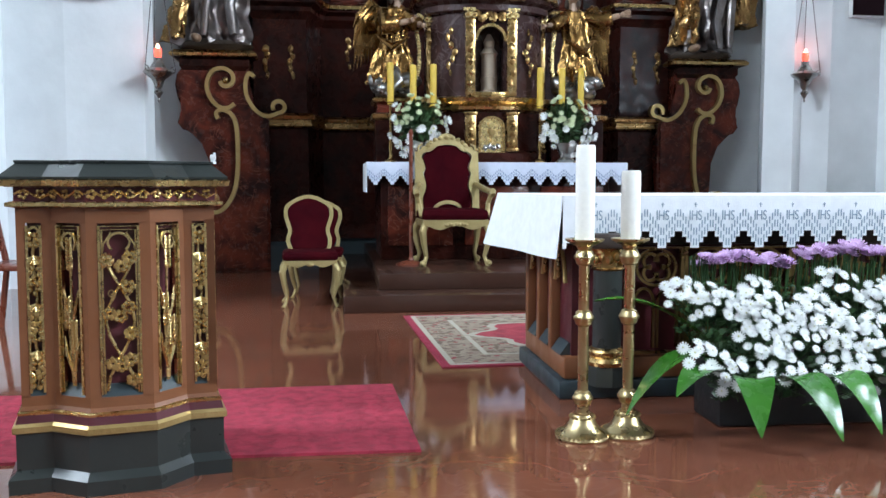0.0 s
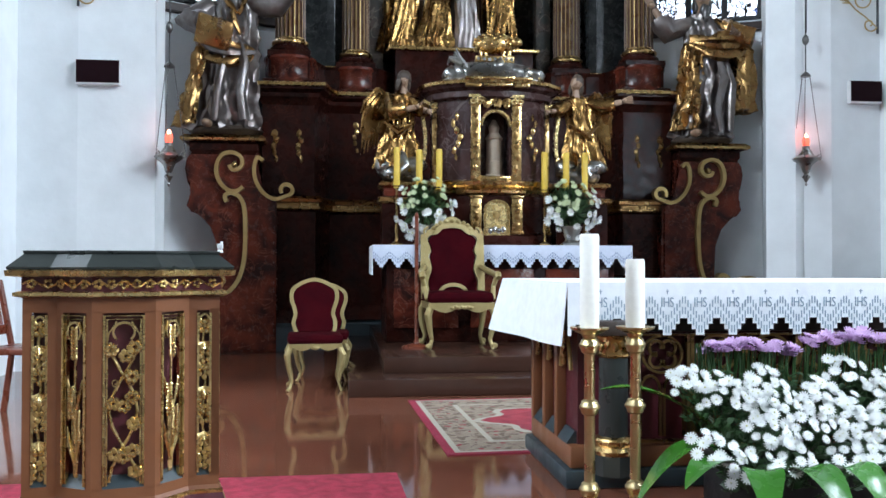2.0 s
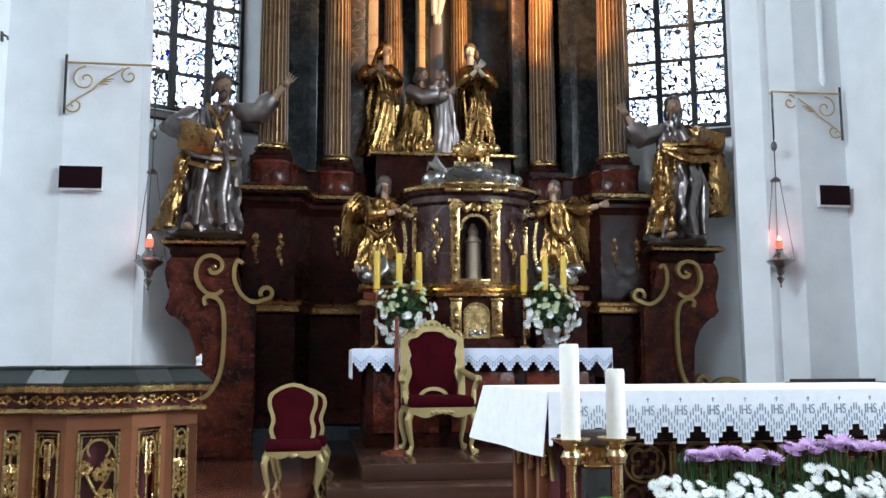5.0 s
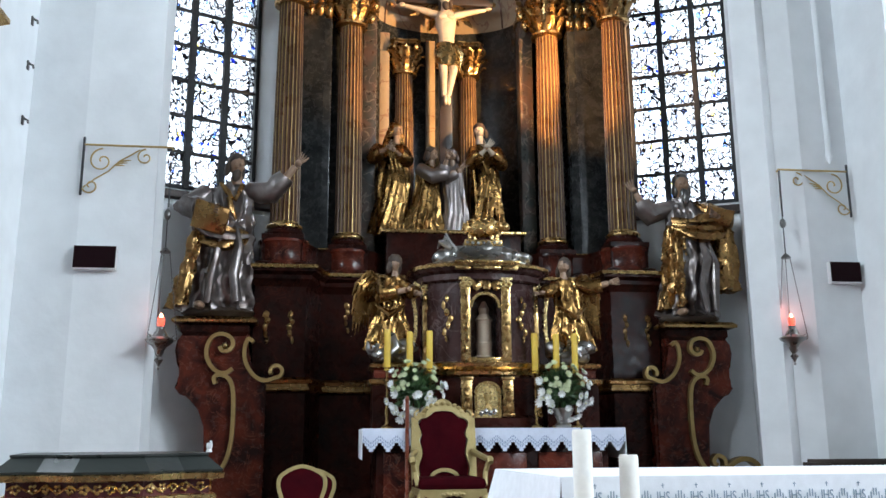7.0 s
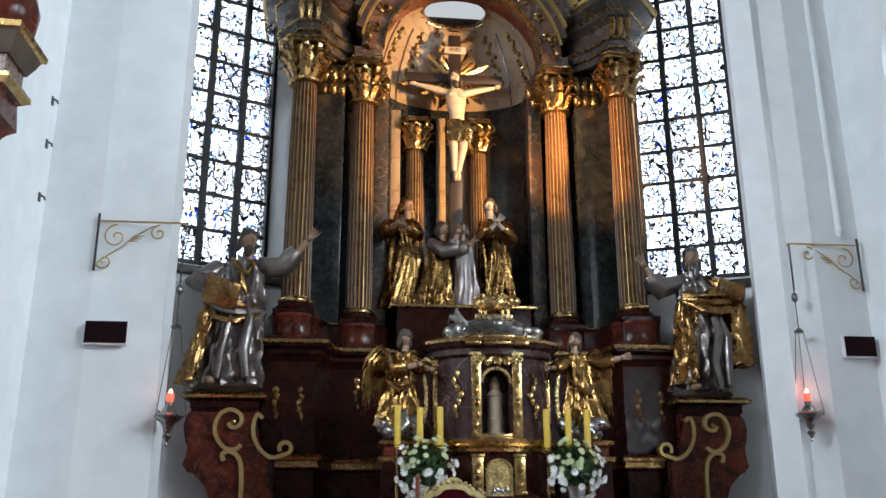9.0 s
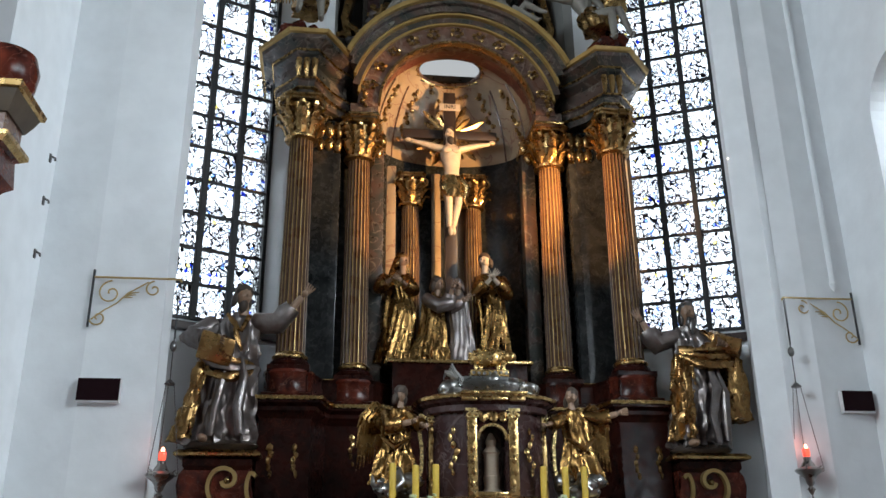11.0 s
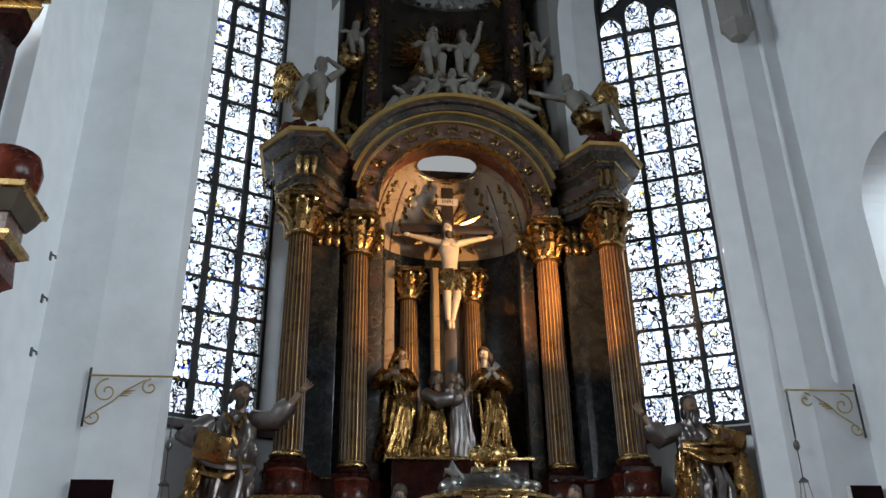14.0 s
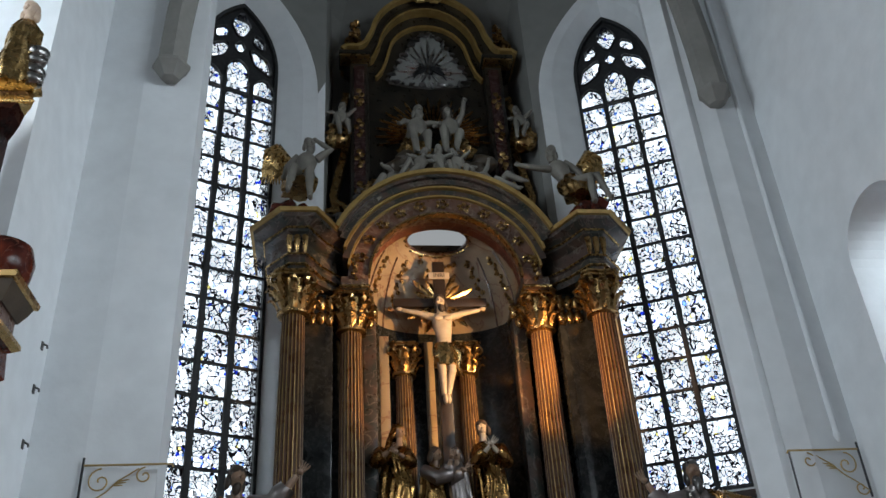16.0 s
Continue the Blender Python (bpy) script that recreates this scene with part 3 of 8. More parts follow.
def footprint(grow=0.0):
    """The altar's stepped plan, counter-clockwise seen from above."""
    half = [(0, 11.55), (0.95, 11.55), (0.95, 11.75), (1.12, 11.45), (1.78, 11.45), (1.90, 11.15), (1.95, 10.88), (2.62, 10.88), (2.70, 11.3), (2.70, 12.9)]
    right = [(x, y - (grow if y < 12.5 else 0)) for x, y in half]
    return [(-x, y) for x, y in reversed(right[1:])] + right


def stepped(name, prof, mat, label=""):
    bm = B()
    moulding(bm, footprint(), prof)
    return part(name, bm, mat, altar, label, angle=25)


stepped("plinth", [(0.14, 0), (0.14, 0.30), (0.10, 0.34)], "bluepaint", "dark blue-grey painted plinth")
stepped("pedestal_base", [(0.10, 0.34), (0.08, 0.42), (0.02, 0.50), (0.0, 0.52), (0.0, 1.70), (0.02, 1.72)], "brown", "dark red-brown marbled base")
stepped("ledge", [(0.02, 1.72), (0.06, 1.74), (0.06, 1.765), (0.045, 1.77), (0.045, 1.81), (0.09, 1.82), (0.10, 1.86), (0.06, 1.89)], "oldgold", "gilded moulding")
stepped("pedestal", [(0.0, 1.89), (-0.02, 1.96), (-0.02, 3.02), (0.02, 3.08)], "brown", "dark red marble pedestal zone")
stepped("pedestal_cornice", [(0.02, 3.08), (0.05, 3.11), (0.05, 3.16), (0.12, 3.20), (0.12, 3.23)], "brown")
stepped("pedestal_gilding", [(0.12, 3.23), (0.15, 3.235), (0.155, 3.275), (0.12, 3.285)], "gold", "gilded edge")
stepped("column_plinth", [(-0.02, 3.285), (-0.02, 3.34), (-0.10, 3.37), (-0.10, 3.60), (-0.08, 3.64)], "brown", "dark red marble column plinth")
for s in (-1, 1):         # round drums under the columns
    for x, y in ((2.28, YO), (1.45, YI)):
        bm = B()
        lathe(bm, [(0.34, 3.285), (0.35, 3.32), (0.325, 3.35), (0.315, 3.38), (0.315, 3.58), (0.335, 3.61), (0.33, 3.645)], 28, (s * x, y, 0))
        part("plinth_drum", bm, "red", altar, "round red marble drum under a column")

# columns
def fluted(r, z0, z1, n=20):
    """A fluted shaft with gilded fillets between dark flutes."""
    loops = []
    for i in range(11):
        k = i / 10
        rr = r * (1 - 0.14 * k ** 1.8)
        lp = []
        for j in range(n):
            a = 2 * math.pi * j / n
            for da, dr in ((-0.5, 0), (-0.41, 0), (-0.32, -0.012), (0, -0.028), (0.32, -0.012), (0.41, 0)):
                q = a + (da + 0.5) * 2 * math.pi / n
                lp.append(((rr + dr * r / 0.19) * math.cos(q), (rr + dr * r / 0.19) * math.sin(q), z0 + (z1 - z0) * k))
        loops.append(lp)
    bm = B()
    rings(bm, loops, lambda i, j: 1 if j % 6 in (0, 5) else 0)
    return bm


def leaf_ring(bm, r, z, h, n, lean, width, mi=0):
    """A wreath of curled acanthus leaves."""
    for j in range(n):
        m = pose(0, 0, 0, 0, 0, 360 * j / n)
        prof = [(r, 0, 0.6), (r + lean * 0.3, h * 0.45, 1.0), (r + lean * 0.75, h * 0.85, 0.85), (r + lean * 1.15, h * 0.98, 0.55), (r + lean * 1.3, h * 0.84, 0.25)]
        loops = []
        for rad, dz, w in prof:
            loops.append([m @ Vector((rad - 0.012, -w * width / 2, z + dz)), m @ Vector((rad + 0.010, 0, z + dz)),
                          m @ Vector((rad - 0.012, w * width / 2, z + dz)), m @ Vector((rad - 0.03, 0, z + dz))])
        rings(bm, loops, mi)


def capital_mesh(r):
    bm = B()
    lathe(bm, [(r * 0.90, 0), (r * 1.06, 0.01), (r * 1.08, 0.04), (r * 0.92, 0.06), (r * 0.92, 0.30), (r * 1.15, 0.50)], 20)
    leaf_ring(bm, r * 0.95, 0.06, 0.20, 8, 0.10, 0.12)
    leaf_ring(bm, r * 0.92, 0.20, 0.22, 8, 0.13, 0.11)
    for k in range(4):
        for s in (-1, 1):
            m = pose(0, 0, 0, 0, 0, 45 + 90 * k) @ pose(r * 1.22, s * 0.034, 0.46, 0, 0, s * 24)
            band(bm, spiral(0.0, 0.0, 0.105, 0.02, 150, -420, 24), -0.022, 0.022, 0.026, m=m)
        m = pose(0, 0, 0, 0, 0, 90 * k)
        blob(bm, m @ Vector((r * 1.12, 0, 0.50)), (0.05, 0.05, 0.045), sub=1)
    ab = [(r * 1.5 * math.cos(a), r * 1.5 * math.sin(a)) for a in [radians(45 + 90 * k + d) for k in range(4) for d in (-8, 8)]]
    poly = []
    for i in range(8):
        poly.append(ab[i])
        if i % 2:
            n1, n2 = Vector(ab[i]), Vector(ab[(i + 1) % 8])
            poly.append(tuple((n1 + n2) / 2 * 0.90))
    moulding(bm, poly, [(-0.02, 0.545), (0, 0.555), (0, 0.585), (0.02, 0.60), (0.02, 0.63)])
    return bm


def base_mesh(r):
    bm = B()
    box(bm, 0, 0, 0.035, r * 2.75, r * 2.75, 0.07, 1, bevel=0.006)
    lathe(bm, [(r * 1.30, 0.07), (r * 1.36, 0.10), (r * 1.30, 0.135), (r * 1.12, 0.145), (r * 1.10, 0.17)], 28, mi=1)
    lathe(bm, [(r * 1.10, 0.17), (r * 1.20, 0.185), (r * 1.21, 0.21), (r * 1.12, 0.23), (r * 1.02, 0.24), (r * 1.0, 0.26)], 28, mi=0)
    return bm


cap_me = mesh(capital_mesh(0.18), "capital", "oldgold")
base_me = mesh(base_mesh(0.195), "column_base", ["gold", "brown"])
shaft_me = mesh(fluted(0.19, 0.26, 3.36), "shaft", ["shaft", "ochregold"])


def column(x, y, z, sc=1.0, sz=1.0, me_shaft=shaft_me, words="fluted brown marble column with gilded flutes and capital"):
    col = new("column")
    col.parent = altar
    col.matrix_basis = pose(x, y, z) @ Matrix.Diagonal((sc, sc, sz, 1))
    col["label"] = words
    for nm, me, dz in (("shaft", me_shaft, 0), ("column_base", base_me, 0), ("capital", cap_me, 3.33)):
        ob = new(nm, me)
        if nm == "capital":
            ob.scale = (1.25, 1.25, 1.06)
        ob.parent = col
        ob.location = (0, 0, dz)


for s in (-1, 1):
    column(s * 2.28, YO, 3.64)
    column(s * 1.45, YI, 3.64, 0.97)
    column(-0.62 if s < 0 else 0.36, 12.52, 3.92, 0.80, 0.80, shaft_me, "small fluted column in the niche with gilded capital")
    # square grey marble pillars between the columns
    bm = B()
    box(bm, s * 1.90, 11.85, 5.35, 0.36, 0.42, 3.42, bevel=0.02)
    part("pillar", bm, "grey", altar, "dark grey marble pillar")
    bm = B()
    box(bm, s * 1.90, 11.85, 7.32, 0.34, 0.40, 0.52, 0)
    for k in range(3):
        blob(bm, (s * 1.90 + (k - 1) * 0.13, 11.62, 7.42), (0.08, 0.06, 0.13), rough=0.02)
        blob(bm, (s * 1.90 + (k - 1) * 0.13, 11.62, 7.18), (0.07, 0.05, 0.12), rough=0.02)
    part("pillar_capital", bm, "oldgold", altar, "gilded leafy capital")
    bm = B()
    box(bm, s * 1.90, 11.85, 3.64, 0.46, 0.52, 0.06, bevel=0.01)
    part("pillar_base", bm, "gold", altar)
    bm = B()
    box(bm, s * 2.06, 11.66, 5.60, 0.46, 0.06, 3.96)
    part("column_backing", bm, "grey", altar, "dark grey marble slab behind the column", angle=0)
    # marble backing wall and inner pilasters
    bm = B()
    box(bm, s * 2.03, 12.35, 5.75, 1.34, 0.5, 4.2)
    part("backing_wall", bm, "grey", altar, "dark marbled backing", angle=0)
    bm = B()
    box(bm, s * 1.17, 12.10, 5.5, 0.20, 0.24, 3.72, bevel=0.01)
    part("niche_pilaster", bm, "mottle", altar, "mottled pink marble niche jamb")
    bm = B()
    box(bm, s * 1.17, 12.08, 7.38, 0.26, 0.28, 0.10)
    leafy = [(0, 0.10), (0.07, 0.30), (-0.07, 0.30)]
    for dx, dz in leafy:
        blob(bm, (s * 1.17 + dx, 11.94, 7.36 + dz - 0.2), (0.07, 0.06, 0.12), rough=0.02)
    part("niche_capital", bm, "gold", altar, "gilded leafy capital")

# the niche: a half-round shell with a half dome and an oculus
bm = B()
NR, NY, NZ = 1.10, 12.15, 7.45
loops = []
for z in (3.9, 5.0, 6.2, 7.45):
    loops.append([(NR * math.cos(radians(a)), NY + 0.62 * math.sin(radians(a)), z) for a in range(0, 181, 12)])
rings(bm, loops, cap=False, closed=False)
part("niche_wall", bm, "grey", altar, "dark marble niche wall", angle=60)
for x, y, w in ((-0.20, 12.66, 0.14), (0.17, 12.66, 0.14), (-0.93, 12.44, 0.15)):
    bm = B()
    box(bm, x, y, 5.6, w, 0.10, 3.3, bevel=0.012)
    part("niche_panel", bm, "cream", altar, "pale marbled strip")
bm = B()
DY, DD, DH = 11.95, 0.82, 1.75
OM = pose(0, 12.30, 8.98, 140, 0, 0)
OI = OM.inverted()


def dome_at(e, a, k=1.0):
    """A point of the half dome: height angle, plan angle, part of the radius."""
    ce = math.cos(radians(e))
    return Vector((1.26 * k * ce ** 0.8 * math.cos(radians(a)), DY + DD * k * ce * math.sin(radians(a)), NZ + DH * k * math.sin(radians(e))))


vs = [[bm.verts.new(dome_at(e, a)) for a in range(0, 181, 3)] for e in range(0, 91, 3)]
for i in range(len(vs) - 1):
    for j in range(len(vs[0]) - 1):
        q = OI @ ((vs[i][j].co + vs[i + 1][j + 1].co) / 2)
        if (q.x / 0.55) ** 2 + (q.y / 0.27) ** 2 < 1:
            continue
        bm.faces.new((vs[i][j], vs[i][j + 1], vs[i + 1][j + 1], vs[i + 1][j]))
bmesh.ops.remove_doubles(bm, verts=bm.verts, dist=0.0005)
part("niche_dome", bm, "cream", altar, "cream marbled half dome", angle=60)


def oval(r, r2, z):
    return [OM @ Vector((r * math.cos(2 * math.pi * i / 40), r2 * math.sin(2 * math.pi * i / 40), z)) for i in range(40)]


bm = B()
rings(bm, [oval(0.50, 0.22, -0.14), oval(0.50, 0.22, 0.02), oval(0.53, 0.25, 0.05), oval(0.57, 0.29, 0.03), oval(0.60, 0.32, -0.14), oval(0.50, 0.22, -0.14)], cap=False)
part("oculus_frame", bm, "pink", altar, "moulded oval frame")
bm = B()
rings(bm, [oval(0.53, 0.25, 0.051), oval(0.55, 0.27, 0.064), oval(0.57, 0.29, 0.045), oval(0.55, 0.27, 0.038), oval(0.53, 0.25, 0.051)], cap=False)
part("oculus_bead", bm, "gold", altar, "gilded bead")
bm = B()
rings(bm, [oval(0.505, 0.225, z) for z in (-0.06, -0.07)])
part("oculus", bm, "skylight", altar, "bright oval skylight", angle=0)
for a0, a1, e0, e1, cnt in ((150, 158, 42, 8, 13), (122, 130, 44, 12, 13), (58, 50, 44, 12, 13), (30, 22, 42, 8, 13), (108, 72, 0, 0, 11)):
    bm = B()
    for k in range(cnt):
        f = k / (cnt - 1)
        e = e0 + (e1 - e0) * f if e0 else 46 - 9 * math.sin(math.pi * f) + 3 * math.cos(9 * f)
        a = a0 + (a1 - a0) * f + 2.5 * math.sin(k * 2.2)
        blob(bm, dome_at(e, a, 0.985), (0.045 + 0.014 * math.sin(k * 1.9), 0.03, 0.05), sub=1, rough=0.02)
    part("garland", bm, "oldgold", altar, "gilded leafy ornament in the dome")
for a in (164, 138, 42, 16):
    bm = B()
    tube(bm, [dome_at(e, a - (3 if a > 90 else -3) * e / 45, 0.992) for e in range(0, 46, 5)], 0.014, 6)
    part("dome_rib", bm, "pink", altar, "thin red marbled rib")

# entablature blocks and the arched cornice
def entablature(s):
    blk = [(s * x, y) for x, y in ((1.62, 12.4), (1.62, 11.66), (1.90, 11.36), (2.13, 10.95), (2.36, 10.95), (2.68, 11.34), (2.70, 12.4))]
    if s < 0:
        blk.reverse()
    blk.reverse()
    if sum(blk[i][0] * blk[(i + 1) % 7][1] - blk[(i + 1) % 7][0] * blk[i][1] for i in range(7)) < 0:
        blk.reverse()
    bm = B()
    moulding(bm, blk, [(-0.04, 7.62), (-0.03, 7.72), (0.0, 7.73), (0.0, 7.84), (0.03, 7.86)])
    part("architrave", bm, "mottle", altar, "grey marbled architrave", angle=25)
    bm = B()
    moulding(bm, blk, [(-0.05, 7.86), (-0.05, 8.16), (0.02, 8.20)])
    part("frieze", bm, "mottle", altar, "marbled frieze", angle=25)
    bm = B()
    moulding(bm, blk, [(0.03, 7.86), (0.05, 7.865), (0.05, 7.885), (-0.05, 7.895)])
    moulding(bm, blk, [(0.0, 7.715), (0.018, 7.72), (0.018, 7.74), (0.0, 7.745)])
    moulding(bm, blk, [(0.08, 8.285), (0.10, 8.29), (0.10, 8.315), (0.08, 8.32)])
    part("gilded_fillet", bm, "gold", altar, "thin gilded fillets", angle=25)
    for k in range(3):
        bm = B()
        x = s * (2.13 + 0.115 * k)
        tube(bm, [(x, 10.88, 8.15), (x, 10.86, 8.02), (x, 10.90, 7.88)], [0.05, 0.045, 0.025], 8)
        part("frieze_bracket", bm, "oldgold", altar, "gilded bracket")
    bm = B()
    moulding(bm, blk, [(0.02, 8.20), (0.08, 8.24), (0.08, 8.30), (0.16, 8.36), (0.24, 8.40), (0.25, 8.46)])
    part("cornice", bm, "mottle", altar, "grey marbled cornice", angle=25)
    bm = B()
    moulding(bm, blk, [(0.25, 8.46), (0.29, 8.47), (0.31, 8.52), (0.27, 8.54), (0.10, 8.58)])
    part("cornice_gilding", bm, "ochregold", altar, "gilded top moulding", angle=25)


for s in (-1, 1):
    entablature(s)
ZC = 7.75


def archivolt(name, r0, r1, y0, y1, mat, label, a0=20):
    bm = B()
    band(bm, arc(0, ZC, (r0 + r1) / 2, (r0 + r1) / 2, a0, 180 - a0, 48), y0, y1, r1 - r0)
    return part(name, bm, mat, altar, label)


archivolt("arch_soffit", 1.25, 1.29, 11.66, 12.0, "redstucco", "mottled red marble arch soffit", 0)
archivolt("arch_frieze", 1.20, 1.50, 11.43, 11.68, "pink", "red mottled arch", 0)
archivolt("arch_bead", 1.165, 1.20, 11.385, 11.5, "oldgold", "thin gilded bead", 2)
archivolt("arch_bead", 1.485, 1.525, 11.37, 11.5, "ochregold", "gilded bead", 8)
archivolt("arch_fascia", 1.515, 1.62, 11.36, 12.35, "mottle", "mottled arch fascia", 12)
archivolt("arch_bead", 1.60, 1.645, 11.28, 11.5, "ochregold", "gilded bead", 17)
archivolt("arch_cornice", 1.635, 1.74, 11.24, 12.35, "mottle", "dark marbled arch cornice", 21)
archivolt("arch_cornice", 1.735, 1.80, 11.17, 12.35, "mottle", "dark marbled upper arch cornice", 23)
archivolt("arch_gilding", 1.79, 1.86, 11.10, 12.30, "ochregold", "gilded arch edge", 24)
for s in (-1, 1):         # the arch's feet above the inner capitals
    bm = B()
    box(bm, s * 1.40, 11.80, 7.70, 0.42, 0.72, 0.20, bevel=0.02)
    part("arch_foot", bm, "mottle", altar, "marbled impost of the arch")
    bm = B()
    box(bm, s * 1.40, 11.78, 7.625, 0.46, 0.74, 0.04, bevel=0.01)
    part("impost_gilding", bm, "gold", altar, "gilded impost edge")
    bm = B()
    for k in range(6):
        blob(bm, (s * (1.40 + 0.03 * math.sin(k * 2.0)), 11.40, 8.12 - 0.075 * k), (0.055 - 0.004 * k, 0.04, 0.05), sub=1, rough=0.02)
    part("impost_ornament", bm, "oldgold", altar, "gilded leaf drop")
for k in range(11):
    a = radians(15 + 15 * k)
    bm = B()
    p = Vector((1.35 * math.cos(a), 11.41, ZC + 1.35 * math.sin(a)))
    for d in range(5):
        blob(bm, p + Vector((0.07 * math.cos(d * 1.257 + k), -0.01, 0.06 * math.sin(d * 1.257 + k))), (0.045, 0.03, 0.035), sub=1, rough=0.02)
    part("rosette", bm, "oldgold", altar, "gilded rosette")

# centre pedestal below the crucifix
bm = B()
box(bm, 0, 11.72, 3.60, 1.86, 0.36, 0.62, bevel=0.015)
part("niche_pedestal", bm, "brown", altar, "dark red marble pedestal")
bm = B()
box(bm, 0, 11.86, 3.92, 2.02, 0.72, 0.05, bevel=0.012)
part("pedestal_top", bm, "gold", altar, "gilded pedestal edge")

# attic storey with the glory window and a curved gable
bm = B()
box(bm, 0, 12.62, 11.05, 2.9, 0.40, 4.4)
part("attic_wall", bm, "attic", altar, "dark marbled attic wall", angle=0)
for s in (-1, 1):
    bm = B()
    box(bm, s * 1.28, 12.36, 11.05, 0.34, 0.26, 3.9, bevel=0.02)
    part("attic_pilaster", bm, "attic", altar, "dark marbled attic pilaster")
    bm = B()
    box(bm, s * 1.28, 12.22, 11.1, 0.20, 0.03, 3.4, bevel=0.01)
    part("pilaster_panel", bm, "wine", altar, "dark red pilaster panel")
    bm = B()
    band(bm, [(s * 1.62, 9.2), (s * 1.75, 9.9), (s * 1.62, 10.5), (s * 1.50, 11.1), (s * 1.62, 11.6), (s * 1.52, 12.2)], 12.3, 12.6, 0.12)
    band(bm, spiral(s * 1.74, 9.45, 0.30, 0.06, 90, 90 + s * 480, 26), 12.28, 12.6, 0.09)
    part("attic_scroll", bm, "oldgold", altar, "gilded side scroll")
    bm = B()
    box(bm, s * 1.36, 12.30, 13.02, 0.60, 0.5, 0.10, bevel=0.02)
    part("attic_cornice", bm, "attic", altar, "marbled attic cornice")
    bm = B()
    box(bm, s * 1.36, 12.16, 12.90, 0.56, 0.30, 0.05, bevel=0.015)
    part("attic_fillet", bm, "oldgold", altar, "gilded fillet")
GX = 0.06
top_arc = [(-1.66, 13.06), (-1.58, 13.14), (-1.36, 13.14), (-1.22, 13.24)] + arc(0, 13.36, 1.10, 1.20, 170, 10, 24) + [(1.22, 13.24), (1.36, 13.14), (1.58, 13.14), (1.66, 13.06)]
bm = B()
band(bm, [(x + GX, z) for x, z in top_arc], 12.0, 12.8, 0.075)
part("gable_moulding", bm, "ochregold", altar, "gilded curved gable moulding")
bm = B()
band(bm, [(x * 0.95 + GX, z - 0.10) for x, z in top_arc], 12.12, 12.8, 0.14)
part("gable_cornice", bm, "attic", altar, "dark marbled gable cornice")
bm = B()
band(bm, [(x * 0.88 + GX, z - 0.19) for x, z in top_arc[2:-2]], 12.2, 12.8, 0.04)
part("gable_bead", bm, "ochregold", altar, "gilded gable bead")
bm = B()
plate(bm, [(-1.30 + GX, 12.8)] + [(x + GX, z) for x, z in arc(0, 13.36, 1.06, 1.15, 170, 10, 24)] + [(1.30 + GX, 12.8)], 12.40, 12.8)
part("gable_panel", bm, "attic", altar, "dark marbled gable panel", angle=0)
bm = B()
band(bm, [(x + GX, z) for x, z in [(-1.02, 12.62), (-0.90, 12.80), (-0.82, 13.05)] + arc(0, 13.22, 0.76, 0.78, 160, 20, 20) + [(0.82, 13.05), (0.90, 12.80), (1.02, 12.62)]], 12.30, 12.5, 0.045)
part("inner_gable_moulding", bm, "ochregold", altar, "gilded inner gable moulding")
glory = [(-0.78, 12.56), (-0.45, 12.48), (0.0, 12.44), (0.45, 12.48), (0.78, 12.56), (0.62, 12.95), (0.42, 13.35), (0.22, 13.66), (0.0, 13.82), (-0.22, 13.66), (-0.42, 13.35), (-0.62, 12.95)]
bm = B()
plate(bm, [(x + GX, z) for x, z in glory], 12.36, 12.42)
part("glory_panel", bm, "vault", altar, "pale silvery glory panel", angle=0)
for k in range(22):
    a = radians(360 * k / 22 + 8)
    bm = B()
    L = 0.62 if k % 2 else 0.46
    up = 1.35 if math.sin(a) > 0 else 0.55
    rings(bm, [[Vector((GX + r * math.cos(a) - w * math.sin(a), y, 12.86 + up * r * math.sin(a) + w * math.cos(a))) for w, y in ((-h, 12.355), (0, 12.33), (h, 12.355), (0, 12.37))] for r, h in ((0.10, 0.012), (L * 0.7, 0.03), (L, 0.006))])
    part("ray", bm, "silver", altar, "silvered ray")
bm = B()
blob(bm, (GX, 12.30, 12.84), (0.06, 0.05, 0.13), rough=0.01)
for e in (-1, 1):
    for k in range(5):
        tube(bm, [(GX + e * 0.03, 12.31, 12.86), (GX + e * (0.14 + 0.03 * k), 12.30, 12.98 - 0.07 * k), (GX + e * (0.24 + 0.02 * k), 12.31, 12.94 - 0.09 * k)], [0.03, 0.025, 0.006], 5)
part("dove_relief", bm, "iron", altar, "dark carved dove in the glory")
bm = B()
for k in range(30):
    f = k / 29 * 11.999
    i = int(f)
    p, q = glory[i], glory[(i + 1) % 12]
    t = f - i
    blob(bm, (GX + p[0] + (q[0] - p[0]) * t, 12.32, p[1] + (q[1] - p[1]) * t), (0.07 + 0.03 * math.sin(k * 2.3), 0.05, 0.055 + 0.02 * math.sin(k * 1.7)), sub=1, rough=0.05)
part("glory_frame", bm, "pewter", altar, "silvered cloud wreath round the glory")
bm = B()
for k in range(9):
    a = radians(10 + 20 * k)
    blob(bm, (GX + 0.16 * math.cos(a), 11.96, 14.42 + 0.15 * math.sin(a)), (0.045, 0.05, 0.11), rough=0.02, m=pose(0, 0, 0, 0, 90 - math.degrees(a), 0))
for e in (-1, 1):
    tube(bm, [(GX + e * 0.06, 11.96, 14.36), (GX + e * 0.20, 11.95, 14.32), (GX + e * 0.27, 11.97, 14.40), (GX + e * 0.22, 11.96, 14.45)], [0.05, 0.045, 0.035, 0.02], 7)
blob(bm, (GX, 11.94, 14.40), (0.10, 0.07, 0.09))
part("shell_crest", bm, "ochregold", altar, "gilded shell crest")
